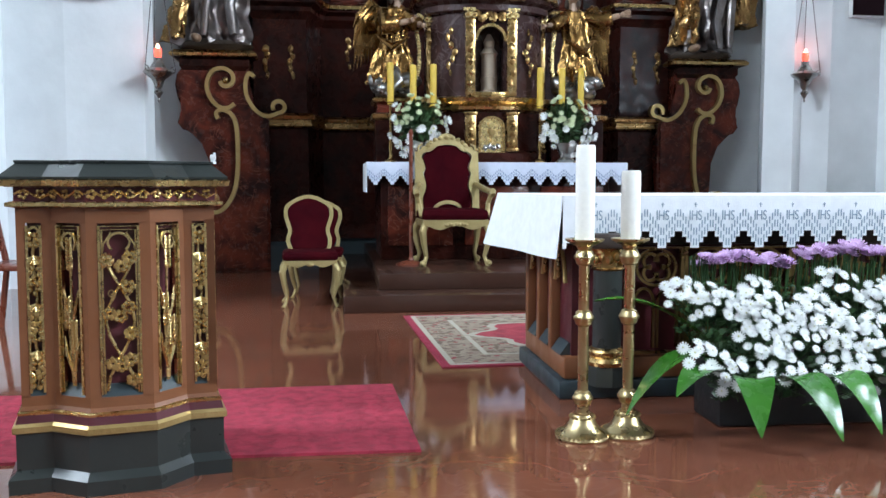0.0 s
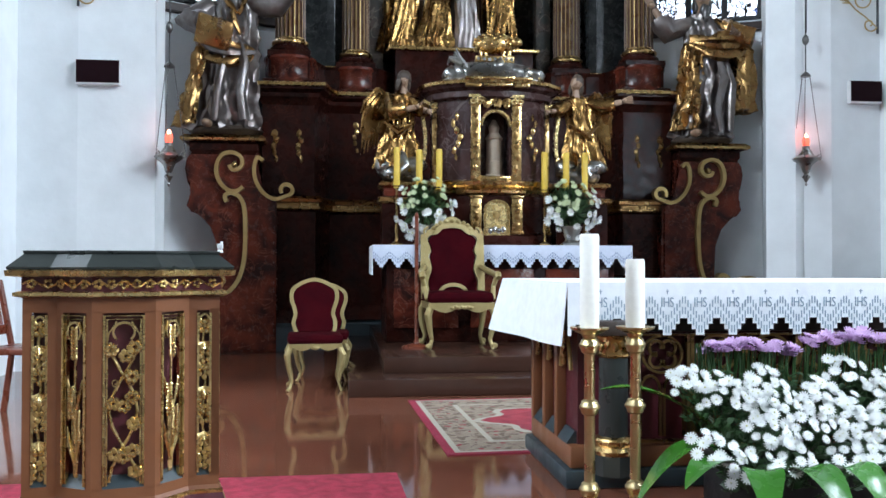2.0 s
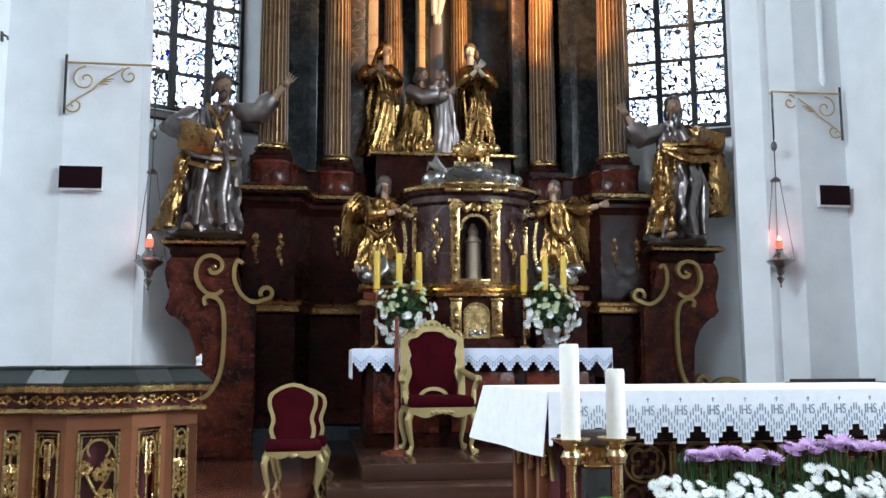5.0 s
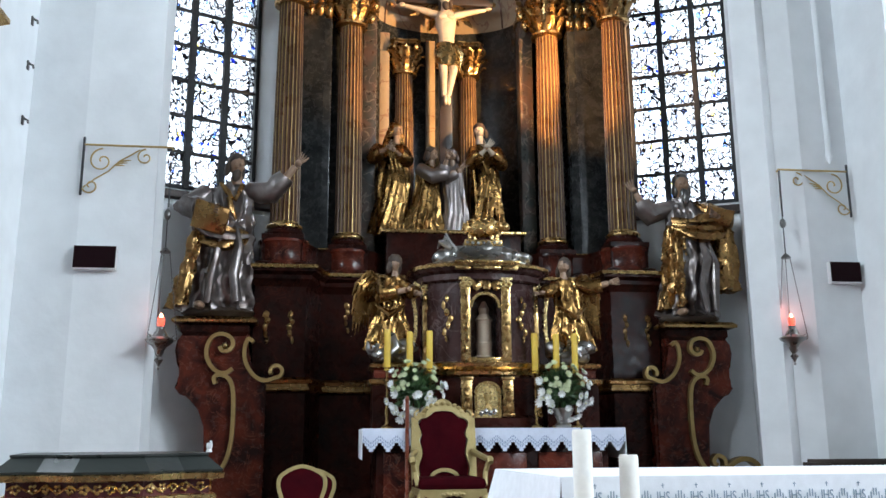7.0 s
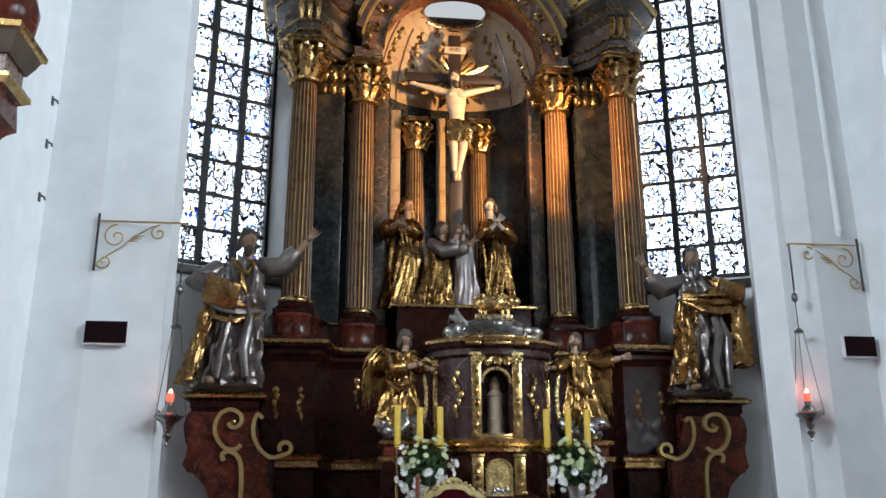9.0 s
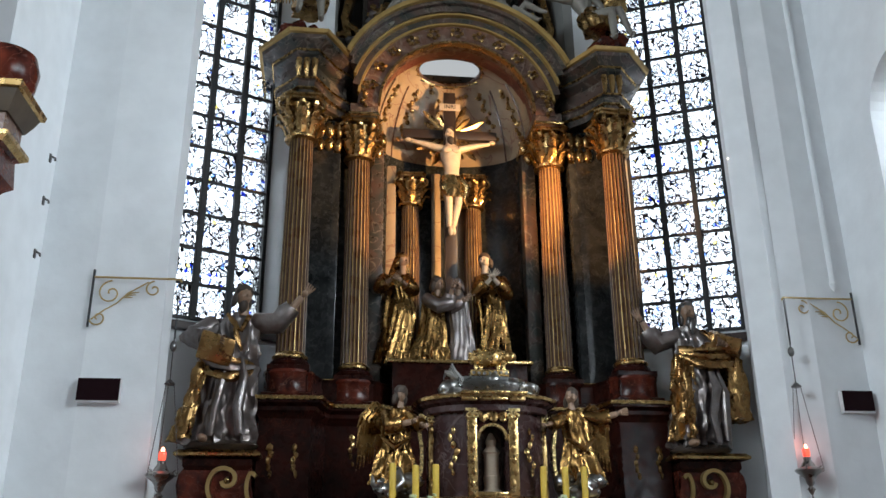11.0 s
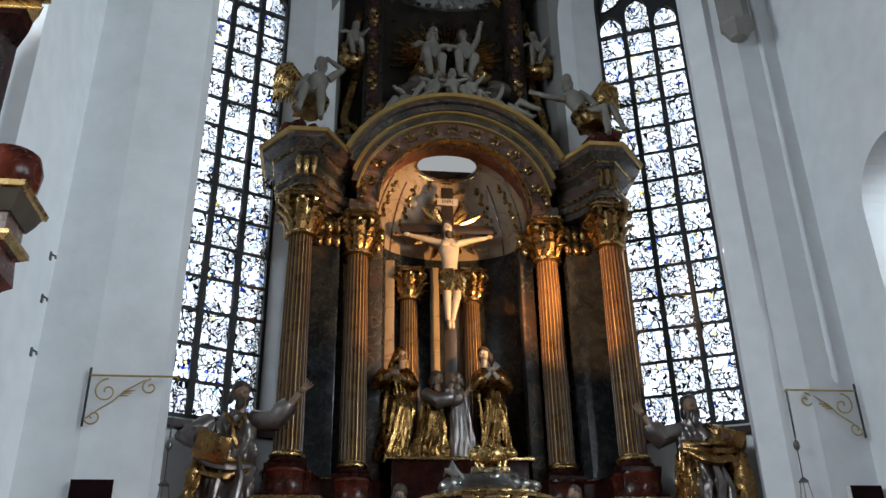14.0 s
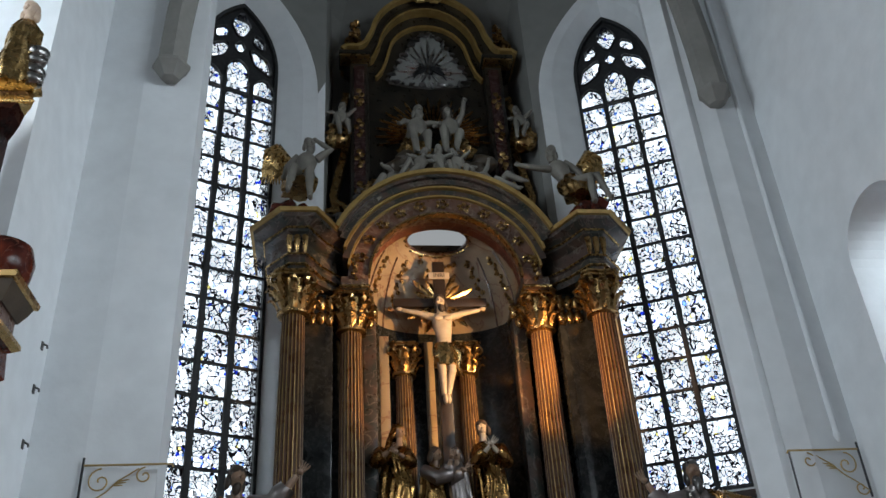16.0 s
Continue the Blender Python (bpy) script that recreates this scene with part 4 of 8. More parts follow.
for k in range(34):     # gilded rays behind the heavenly group
    a = radians(-14 + 208 * k / 33)
    bm = B()
    L = 1.06 if k % 2 else 0.86
    rings(bm, [[Vector((GX + r * math.cos(a) - w * math.sin(a), y, 11.25 + 0.86 * r * math.sin(a) + w * math.cos(a))) for w, y in ((-h, 12.36), (0, 12.33), (h, 12.36), (0, 12.39))] for r, h in ((0.25, 0.010), (L * 0.9, 0.030), (L, 0.012))])
    part("ray", bm, "robegold", altar, "dull gilded ray")
for s in (-1, 1):
    bm = B()
    band(bm, spiral(GX + s * 1.42, 13.42, 0.20, 0.05, -60, -60 + s * 460, 26), 12.2, 12.6, 0.07)
    for k in range(6):
        blob(bm, (GX + s * (1.42 + 0.05 * math.sin(k * 2.2)), 12.3, 13.60 + 0.08 * k), (0.10 - 0.008 * k, 0.09, 0.08), sub=1, rough=0.04)
    part("gable_volute", bm, "robegold", altar, "dull gilded volute beside the gable")
    for z in (9.9, 10.6, 11.3, 12.0):
        bm = B()
        for k in range(5):
            blob(bm, (s * 1.28 + 0.05 * math.sin(k * 2.4), 12.19, z + 0.08 * (k - 2)), (0.06, 0.03, 0.06), sub=1, rough=0.02)
        part("attic_ornament", bm, "oldgold", altar, "gilded pilaster ornament")
random.seed(21)
for k in range(16):     # dark carved clouds behind the angels over the cornice
    f = k / 15 * 2 - 1
    bm = B()
    for j in range(4):
        blob(bm, (1.75 * f + random.uniform(-0.12, 0.12), 12.1 + random.uniform(-0.15, 0.1), 8.95 + 0.95 * math.cos(f * 1.35) + random.uniform(-0.15, 0.12)), (random.uniform(0.12, 0.22), 0.16, random.uniform(0.10, 0.18)), sub=2, rough=0.07)
    part("carved_cloud", bm, "pewter" if k % 3 else "mottle", altar, "dark silvered carved cloud")
# ---- carved figures: each one plain mesh ----
def robe(bm, prof, folds=9, amp=0.10, twist=3.0, mi=0, seed=0.0, arc_deg=None, n=88, sc=1.0, flare=1.0):
    """A draped tube of rings (z, cx, cy, rx, ry); arc_deg leaves only a mantle from that angle to the other."""
    loops = []
    ks = []
    for i in range(len(prof) - 1):
        for k in range(6):
            ks.append(tuple(a + (b - a) * k / 6 for a, b in zip(prof[i], prof[i + 1])))
    ks.append(prof[-1])
    zmax = prof[-1][0]
    for z, cx, cy, rx, ry in ks:
        w = amp * (0.35 + 0.65 * (1 - z / zmax) * flare)
        lp = []
        for j in range(n):
            a = 2 * math.pi * j / n if arc_deg is None else radians(arc_deg[0] + (arc_deg[1] - arc_deg[0]) * j / (n - 1))
            f = (1 - 1.8 * abs(math.sin(0.5 * (folds * a + twist * z + seed + 1.6 * math.sin(2 * a + seed) + 0.9 * math.sin(2.3 * z + seed))))) * w * 1.35
            f += w * 0.45 * math.sin(folds * 2 * a - twist * 1.1 * z + seed * 2)
            f += 0.07 * (0.22 - abs(noise.noise((math.cos(a) * 3.2 + seed + 0.6 * z, math.sin(a) * 3.2 - seed, z * 4.2 + 0.8 * math.sin(a)))))
            f += 0.05 * noise.noise((math.cos(a) * 2 + seed, math.sin(a) * 2, z * 3.0))
            lp.append(Vector(((cx + rx * (1 + f) * math.cos(a)) * sc, (cy + ry * (1 + f) * math.sin(a)) * sc, z * sc)))
        if arc_deg is not None:
            ctr = Vector((cx * sc, cy * sc, z * sc))
            lp = lp + [p + (ctr - p).normalized() * 0.035 * sc for p in reversed(lp)]
        loops.append(lp)
    rings(bm, loops, mi)


def head(bm, at, s, skin, hair, face=0.0, beard=False, veil=None, tilt=0.0):
    m = pose(0, 0, 0, 0, tilt, face)
    at = Vector(at)
    blob(bm, at, (0.082 * s, 0.095 * s, 0.12 * s), skin, m=m)
    blob(bm, at + m @ Vector((0, -0.095 * s, -0.01 * s)), (0.016 * s, 0.026 * s, 0.028 * s), skin, sub=1, m=m)
    for e in (-1, 1):
        blob(bm, at + m @ Vector((e * 0.032 * s, -0.082 * s, -0.035 * s)), (0.03 * s, 0.02 * s, 0.03 * s), skin, sub=1, m=m)
    tube(bm, [at + Vector((0, 0.01 * s, -0.22 * s)), at + Vector((0, 0.0, -0.06 * s))], [0.062 * s, 0.05 * s], 10, skin)
    blob(bm, at + m @ Vector((0, 0.020 * s, 0.050 * s)), (0.100 * s, 0.106 * s, 0.098 * s), hair if veil is None else veil, m=m, rough=0.016 * s)
    for e in (-1, 1):
        blob(bm, at + m @ Vector((e * 0.075 * s, 0.03 * s, -0.06 * s)), (0.036 * s, 0.06 * s, 0.10 * s), hair if veil is None else veil, m=m, rough=0.012 * s)
    if beard:
        blob(bm, at + m @ Vector((0, -0.052 * s, -0.135 * s)), (0.050 * s, 0.042 * s, 0.075 * s), hair, m=m, rough=0.014 * s)


def limb(bm, pts, radii, mi, sc=1.0, n=10):
    tube(bm, [Vector(p) * sc for p in pts], [r * sc for r in radii], n, mi)


def sleeve(bm, sh, el, wr, s, mi, skin):
    """A wide sleeve from the shoulder over the elbow, a bare wrist and a hand with fingers."""
    sh, el, wr = Vector(sh), Vector(el), Vector(wr)
    pts = [sh, sh.lerp(el, 0.5), el, el.lerp(wr, 0.35), el.lerp(wr, 0.62)]
    tube(bm, [p * s for p in pts], [0.095 * s, 0.105 * s, 0.112 * s, 0.112 * s, 0.10 * s], 14, mi)
    tube(bm, [el * s, el.lerp(wr, 0.9) * s, wr * s], [0.05 * s, 0.036 * s, 0.032 * s], 10, skin)
    d = (wr - el).normalized()
    blob(bm, (wr + d * 0.05) * s, 0.042 * s, skin, sub=1)
    side = d.cross(Vector((0.2, 1, 0.1))).normalized()
    for k in (-1.2, -0.4, 0.4, 1.2):
        a = wr + d * 0.07 + side * 0.02 * k
        tube(bm, [a * s, (a + d * 0.05 + side * 0.012 * k) * s, (a + d * 0.095 + side * 0.02 * k + Vector((0, -0.012, 0))) * s], [0.012 * s, 0.011 * s, 0.007 * s], 6, skin)


def wing(bm, at, side, s, mi, spread=0.5, lift=0.25, drop=0.75):
    """A feathered wing: overlapping plumes fanned from the shoulder."""
    at = Vector(at)
    for row, (cnt, ln, y) in enumerate(((9, 1.0, 0.0), (8, 0.66, -0.02), (6, 0.38, -0.04))):
        for k in range(cnt):
            f = k / (cnt - 1)
            root = at + Vector((side * spread * (0.25 + 0.75 * (1 - f)) * 0.55, 0.06 + y, lift * (1 - f) + 0.02)) * s
            tip = root + Vector((side * spread * (0.55 * (1 - f) + 0.05), 0.05 + y, -drop * ln * (0.55 + 0.45 * (1 - f)))) * s
            mid = root.lerp(tip, 0.55) + Vector((side * 0.05 * s, -0.03 * s, 0))
            tube(bm, [root, mid, tip], [0.035 * s, 0.048 * s, 0.008 * s], 5, mi)
    tube(bm, [at, at + Vector((side * 0.5 * spread, 0.04, lift)) * s, at + Vector((side * spread * 0.75, 0.05, lift * 0.55)) * s], [0.05 * s, 0.055 * s, 0.03 * s], 8, mi)


def statue(name, label, m, bm, mats, category="statue", group="", folds=0.0):
    bm.normal_update()
    for v in bm.verts:      # crumpled diagonal folds
        if v.link_faces[0].material_index < 2 and category == "statue" and folds:
            c = v.co
            q = Vector((c.x * 6.5 + c.z * 3.4, c.y * 6.5, c.z * 2.6 - c.x * 1.8))
            v.co += v.normal * folds * (0.5 * (0.20 - abs(noise.noise(q))) + 0.25 * (0.2 - abs(noise.noise(q * 2.1))))
        v.co += noise.noise_vector(v.co * 6.0) * 0.010
    ob = part(name, bm, mats, m=m, angle=50)
    return tagged(ob, label, category, group)


FIG = [(0.0, 0, 0, 0.33, 0.27), (0.12, 0, 0, 0.31, 0.25), (0.45, 0.03, 0, 0.27, 0.22), (0.80, 0.06, -0.02, 0.245, 0.20),
       (1.02, 0.04, 0, 0.20, 0.165), (1.25, 0.0, 0, 0.225, 0.165), (1.42, -0.02, 0.01, 0.19, 0.13), (1.50, -0.02, 0.01, 0.07, 0.07)]


def fig(lean=0.0, wide=1.0, flip=1):
    return [(z, flip * cx * 1.6 + lean * z, cy, rx * wide, ry * wide) for z, cx, cy, rx, ry in FIG]


# two saints on the side consoles
def of(k, *p):
    return tuple(v / k for v in p)


def swags(bm, ends, rows, mi, r=0.05):
    """Folds of cloth slung from one end to the other, each row lower; mi lists the rows' materials."""
    a, b = Vector(ends[0]), Vector(ends[1])
    for k in range(rows):
        d = Vector((0, 0, -0.075 * k))
        sag = 0.04 + 0.055 * k
        pts = [a.lerp(b, i / 8) + d * (1 - 0.35 * i / 8) + Vector((0, -0.20 * math.sin(math.pi * i / 8), -sag * math.sin(math.pi * i / 8))) for i in range(9)]
        tube(bm, pts, [r * (0.45 + 0.75 * math.sin(math.pi * (0.12 + 0.76 * i / 8))) for i in range(9)], 8, mi[k % len(mi)])


S1 = 1.17
bm = B()
robe(bm, [(0.0, -0.05, 0, 0.40, 0.29), (0.12, -0.05, 0, 0.385, 0.28), (0.40, -0.03, -0.01, 0.34, 0.27), (0.75, 0.02, -0.04, 0.315, 0.26), (1.0, 0.06, -0.02, 0.28, 0.22), (1.18, 0.08, 0, 0.235, 0.19),
          (1.40, 0.05, 0, 0.28, 0.20), (1.56, 0.06, 0.01, 0.235, 0.155), (1.66, 0.09, 0.01, 0.09, 0.085)], 8, 0.17, 1.5, 0, 1.0, n=110)
robe(bm, [(0.04, -0.20, 0.0, 0.38, 0.33), (0.3, -0.17, -0.02, 0.36, 0.33), (0.6, -0.11, -0.04, 0.36, 0.32), (0.9, -0.05, -0.02, 0.34, 0.28), (1.2, 0.0, 0.0, 0.32, 0.23)], 9, 0.20, 2.4, 1, 2.0, (150, 240))
robe(bm, [(0.9, 0.02, 0.03, 0.33, 0.24), (1.2, 0.0, 0.03, 0.34, 0.23), (1.45, 0.02, 0.03, 0.30, 0.19), (1.60, 0.06, 0.02, 0.15, 0.11)], 7, 0.12, 2.0, 0, 4.0, (-20, 235))
swags(bm, ((-0.36, -0.10, 1.12), (0.30, -0.12, 0.98)), 3, [1, 0, 1], 0.055)
tube(bm, [(0.16, -0.24, 1.02), (0.22, -0.31, 0.75), (0.16, -0.33, 0.42), (0.22, -0.32, 0.08)], [0.03, 0.055, 0.06, 0.05], 9, 0)
tube(bm, [(0.0, -0.26, 0.95), (-0.03, -0.33, 0.66), (-0.10, -0.34, 0.36), (-0.12, -0.33, 0.06)], [0.03, 0.06, 0.055, 0.05], 9, 0)
blob(bm, (-0.20, -0.38, 0.03), (0.06, 0.13, 0.05), 2)
sleeve(bm, of(S1, -0.22, 0, 1.52), of(S1, -0.47, -0.12, 1.30), of(S1, -0.16, -0.38, 1.22), S1, 0, 2)
sleeve(bm, of(S1, 0.28, 0, 1.54), of(S1, 0.58, -0.12, 1.50), of(S1, 0.86, -0.16, 1.84), S1, 0, 2)
box(bm, 0, 0, 0, 0.40, 0.09, 0.32, 1, 0.012, m=pose(-0.13, -0.39, 1.09, 12, 12, 10))
head(bm, (0.13, -0.05, 1.87), S1, 2, 3, 30, True, tilt=12)
tube(bm, [(-0.06, -0.14, 1.60), (0.05, -0.24, 1.46), (0.14, -0.26, 1.36), (0.22, -0.14, 1.58)], 0.028, 7, 1)
tube(bm, [(0.08, -0.25, 1.40), (0.10, -0.27, 1.25), (0.16, -0.26, 1.12)], [0.035, 0.04, 0.02], 7, 1)
blob(bm, (-0.02, 0, -0.02), (0.46, 0.34, 0.09), 3, rough=0.03)
statue("saint_statue", "tall silvered baroque saint statue with a book and one raised hand", pose(-1.37, 10.85, 2.68), bm, ["robesilver", "robegold", "duskflesh", "hair"], folds=0.20)

bm = B()
robe(bm, [(0.0, -0.14, 0, 0.37, 0.29), (0.12, -0.14, 0, 0.355, 0.28), (0.40, -0.12, -0.01, 0.32, 0.26), (0.75, -0.10, -0.04, 0.30, 0.25), (1.0, -0.08, -0.02, 0.27, 0.21), (1.16, -0.08, 0, 0.24, 0.19),
          (1.36, -0.07, 0, 0.28, 0.20), (1.52, -0.10, 0.01, 0.235, 0.155), (1.62, -0.12, 0.01, 0.09, 0.085)], 9, 0.16, -1.2, 0, 3.0, n=110)
robe(bm, [(0.36, 0.12, 0.02, 0.38, 0.28), (0.6, 0.13, 0.02, 0.40, 0.29), (0.95, 0.13, 0.02, 0.42, 0.28), (1.25, 0.10, 0.02, 0.41, 0.25), (1.42, 0.04, 0.02, 0.33, 0.20), (1.56, -0.06, 0.02, 0.18, 0.13)], 9, 0.20, 2.0, 1, 0.5, (-62, 100))
robe(bm, [(0.10, -0.22, 0.0, 0.33, 0.31), (0.45, -0.20, -0.02, 0.32, 0.30), (0.8, -0.15, -0.03, 0.32, 0.27), (1.2, -0.10, 0, 0.30, 0.23)], 7, 0.18, 2.0, 1, 5.0, (185, 258))
swags(bm, ((0.46, -0.08, 1.34), (-0.32, -0.16, 1.26)), 3, [1], 0.06)
tube(bm, [(-0.02, -0.26, 1.05), (0.03, -0.33, 0.72), (-0.03, -0.34, 0.36), (0.02, -0.32, 0.05)], [0.03, 0.055, 0.06, 0.05], 9, 0)
tube(bm, [(0.10, -0.24, 1.02), (0.14, -0.30, 0.66), (0.12, -0.30, 0.05)], [0.03, 0.05, 0.05], 9, 0)
blob(bm, (-0.34, -0.36, 0.03), (0.06, 0.13, 0.05), 2)
sleeve(bm, of(S1, -0.32, 0, 1.48), of(S1, -0.58, -0.06, 1.34), of(S1, -0.76, -0.04, 1.66), S1, 0, 2)
sleeve(bm, of(S1, 0.16, 0, 1.48), of(S1, 0.46, -0.14, 1.28), of(S1, 0.20, -0.36, 1.30), S1, 1, 2)
box(bm, 0, 0, 0, 0.34, 0.08, 0.24, 1, 0.012, m=pose(0.26, -0.34, 1.30, 30, 14, -14))
head(bm, (-0.12, -0.05, 1.80), S1, 2, 4, -10, True, tilt=-4)
blob(bm, (-0.12, -0.17, 1.58), (0.055, 0.045, 0.12), 4, rough=0.016)
blob(bm, (-0.12, 0, -0.02), (0.42, 0.33, 0.09), 3, rough=0.03)
statue("saint_statue", "bearded baroque saint statue in silvered robe and gilded mantle", pose(4.74, 10.85, 2.68), bm, ["robesilver", "robegold", "duskflesh", "hair", "pewter"], folds=0.20)

# kneeling angels beside the tabernacle
for sd in (-1, 1):
    bm = B()
    s = 0.72
    robe(bm, [(0.18, 0.08 * sd, 0, 0.30, 0.26), (0.35, 0.05 * sd, 0, 0.30, 0.25), (0.62, 0.02 * sd, 0, 0.23, 0.19), (0.85, 0, 0, 0.17, 0.14), (1.08, -0.02 * sd, 0, 0.20, 0.14), (1.24, -0.03 * sd, 0, 0.16, 0.11), (1.32, -0.03 * sd, 0, 0.06, 0.06)], 8, 0.15, 4.0, 0, sd * 1.0, sc=s)
    for k in range(1):
        tube(bm, [Vector(p) * s for p in ((0.26 * sd, -0.1, 0.85 - 0.17 * k), (0.05 * sd, -0.26, 0.66 - 0.15 * k), (-0.2 * sd, -0.20, 0.82 - 0.20 * k))], [0.02 * s, 0.05 * s, 0.02 * s], 6, 0)
    wing(bm, (0.10 * sd * s, 0.12, 1.16 * s), sd, s, 0, 0.42, 0.20, 1.0)
    if sd < 0:
        sleeve(bm, (0.14, 0, 1.18), (0.28, -0.16, 1.02), (0.36, -0.26, 0.98), s, 0, 1)
        sleeve(bm, (-0.16, 0, 1.18), (-0.10, -0.2, 0.96), (0.18, -0.34, 1.02), s, 0, 1)
    else:
        sleeve(bm, (-0.16, 0, 1.18), (-0.32, -0.16, 1.06), (-0.48, -0.24, 1.02), s, 0, 1)
        sleeve(bm, (0.16, 0, 1.18), (0.34, -0.06, 1.14), (0.62, -0.12, 1.20), s, 0, 1)
    head(bm, (-0.05 * sd * s, -0.03, 1.46 * s), s * 1.05, 1, 2, 30 if sd < 0 else -20, tilt=6)
    limb(bm, [(0.02 * sd, -0.2, 0.35), (-0.05 * sd, -0.36, 0.16), (0.08 * sd, -0.36, 0.06)], [0.09, 0.07, 0.05], 3, s)
    for k in range(9):
        a = k * 0.7
        blob(bm, (0.20 * math.cos(a) * (0.5 + k * 0.06), 0.14 * math.sin(a), 0.06 + 0.05 * (k % 3)), (0.13, 0.11, 0.085), 3, rough=0.03)
    statue("angel_statue", "kneeling gilded angel with feathered wings on a silvered cloud", pose(0.62 if sd < 0 else 2.55, 9.22, 1.95), bm, ["mournergold", "duskflesh", "hair", "silver"], group="angels beside the tabernacle", folds=0.08)

# figures below the cross
bm = B()
s = 0.93
robe(bm, fig(0.05, 0.66), 7, 0.15, 1.2, 0, 0.0, sc=s)
robe(bm, [(0.02, -0.06, 0.02, 0.25, 0.22), (0.5, -0.02, 0.02, 0.22, 0.19), (1.0, 0.02, 0.02, 0.21, 0.17), (1.40, 0.04, 0.02, 0.19, 0.15), (1.62, 0.06, 0.0, 0.13, 0.13), (1.78, 0.06, -0.01, 0.06, 0.08)], 7, 0.10, 3.0, 0, 1.0, (-50, 230), sc=s)
sleeve(bm, (0.16, -0.05, 1.36), (0.24, -0.2, 1.12), (0.06, -0.32, 1.22), s, 0, 1)
sleeve(bm, (-0.2, -0.02, 1.36), (-0.26, -0.18, 1.16), (-0.10, -0.30, 1.26), s, 0, 1)
head(bm, (0.09 * s, -0.06, 1.64 * s), s, 1, 0, 35, veil=0, tilt=14)
statue("mourning_statue", "gilded veiled mourning woman standing below the cross", pose(C - 0.86, 11.92, 3.95), bm, ["mournergold", "duskflesh"], folds=0.03)
bm = B()
robe(bm, fig(-0.02, 0.66), 7, 0.15, 1.0, 0, 2.2, sc=s)
robe(bm, [(0.02, 0.08, 0.02, 0.25, 0.22), (0.5, 0.05, 0.02, 0.23, 0.19), (1.0, 0, 0.02, 0.22, 0.17), (1.42, -0.02, 0.02, 0.19, 0.14)], 7, 0.12, 3.0, 0, 3.0, (-70, 200), sc=s)
sleeve(bm, (0.18, -0.03, 1.36), (0.22, -0.2, 1.10), (0.0, -0.30, 1.30), s, 0, 1)
sleeve(bm, (-0.18, -0.03, 1.36), (-0.22, -0.2, 1.10), (-0.04, -0.31, 1.30), s, 0, 1)
head(bm, (-0.08 * s, -0.04, 1.68 * s), s, 1, 2, -35, tilt=-14)
statue("mourning_statue", "gilded standing mourner with clasped hands below the cross", pose(C + 0.50, 11.88, 3.95), bm, ["mournergold", "ivory", "hair"], folds=0.03)
bm = B()
robe(bm, [(0.0, -0.05, 0, 0.29, 0.25), (0.2, -0.04, 0, 0.27, 0.23), (0.45, 0, 0, 0.21, 0.18), (0.75, 0.03, 0, 0.17, 0.14), (0.98, 0.05, 0, 0.19, 0.13), (1.10, 0.06, 0, 0.08, 0.07)], 8, 0.13, 3.0, 0, 1.0, sc=s)
sleeve(bm, (0.18, -0.02, 1.0), (0.32, -0.14, 0.86), (0.50, -0.16, 1.00), s, 3, 1)
sleeve(bm, (-0.10, -0.08, 1.0), (0.08, -0.24, 0.84), (0.42, -0.22, 0.94), s, 3, 1)
head(bm, (0.09 * s, -0.03, 1.25 * s), s, 1, 2, 40, tilt=16)
statue("kneeling_statue", "gilded kneeling woman reaching towards the cross", pose(C - 0.36, 11.84, 3.95), bm, ["mournergold", "duskflesh", "hair", "robesilver"], folds=0.03)
bm = B()
robe(bm, [(0.0, 0, 0, 0.20, 0.16), (0.3, 0.02, 0, 0.17, 0.14), (0.7, 0, 0, 0.15, 0.12), (1.0, -0.02, 0, 0.14, 0.11), (1.14, -0.03, 0, 0.05, 0.05)], 7, 0.14, 3.0, 0, 1.0, sc=s)
sleeve(bm, (-0.1, -0.02, 1.0), (-0.2, -0.14, 0.90), (-0.14, -0.2, 1.10), s, 0, 1)
head(bm, (-0.03 * s, -0.04, 1.22 * s), s * 0.85, 1, 0, -30, veil=0, tilt=-10)
statue("kneeling_statue", "small dark silvered mourner beside the kneeling woman", pose(C + 0.04, 11.78, 3.95), bm, ["robesilver", "duskflesh"], folds=0.03)

# crucifix
cross = thing("crucifix", "tall dark wooden cross with gilded rays and a title board", "crucifix", pose(C - 0.02, 12.25, 3.95))
bm = B()
box(bm, 0, 0, 2.28, 0.19, 0.10, 4.56, bevel=0.01)
part("upright", bm, "darkwood", cross)
bm = B()
box(bm, 0, -0.005, 3.80, 1.50, 0.09, 0.15, bevel=0.01)
part("crossbeam", bm, "darkwood", cross)
bm = B()
box(bm, 0, -0.065, 4.28, 0.34, 0.02, 0.12, bevel=0.006)
part("title_board", bm, "ivory", cross, "pale title board with dark letters")
txt = bpy.data.curves.new("inscription", "FONT")
txt.body, txt.size, txt.align_x, txt.align_y, txt.extrude = "INRI", 0.10, "CENTER", "CENTER", 0.002
txt.materials.append(M["iron"])
ob = new("inscription", txt)
ob.parent, ob.matrix_basis = cross, pose(0, -0.08, 4.28, 90, 0, 0)
for k in range(20):
    a = radians(360 * k / 20 + 9)
    if abs(math.sin(a)) > 0.95 or abs(math.cos(a)) > 0.975:
        continue
    bm = B()
    L = 0.60 if k % 2 else 0.46
    rings(bm, [[Vector((r * math.cos(a) + w * -math.sin(a), y, 3.80 + r * math.sin(a) + w * math.cos(a))) for w, y in ((-h, -0.01), (0, -0.03), (h, -0.01), (0, 0.01))] for r, h in ((0.14, 0.02), (L * 0.8, 0.05), (L, 0.012))])
    part("ray", bm, "gold", cross, "gilded ray")


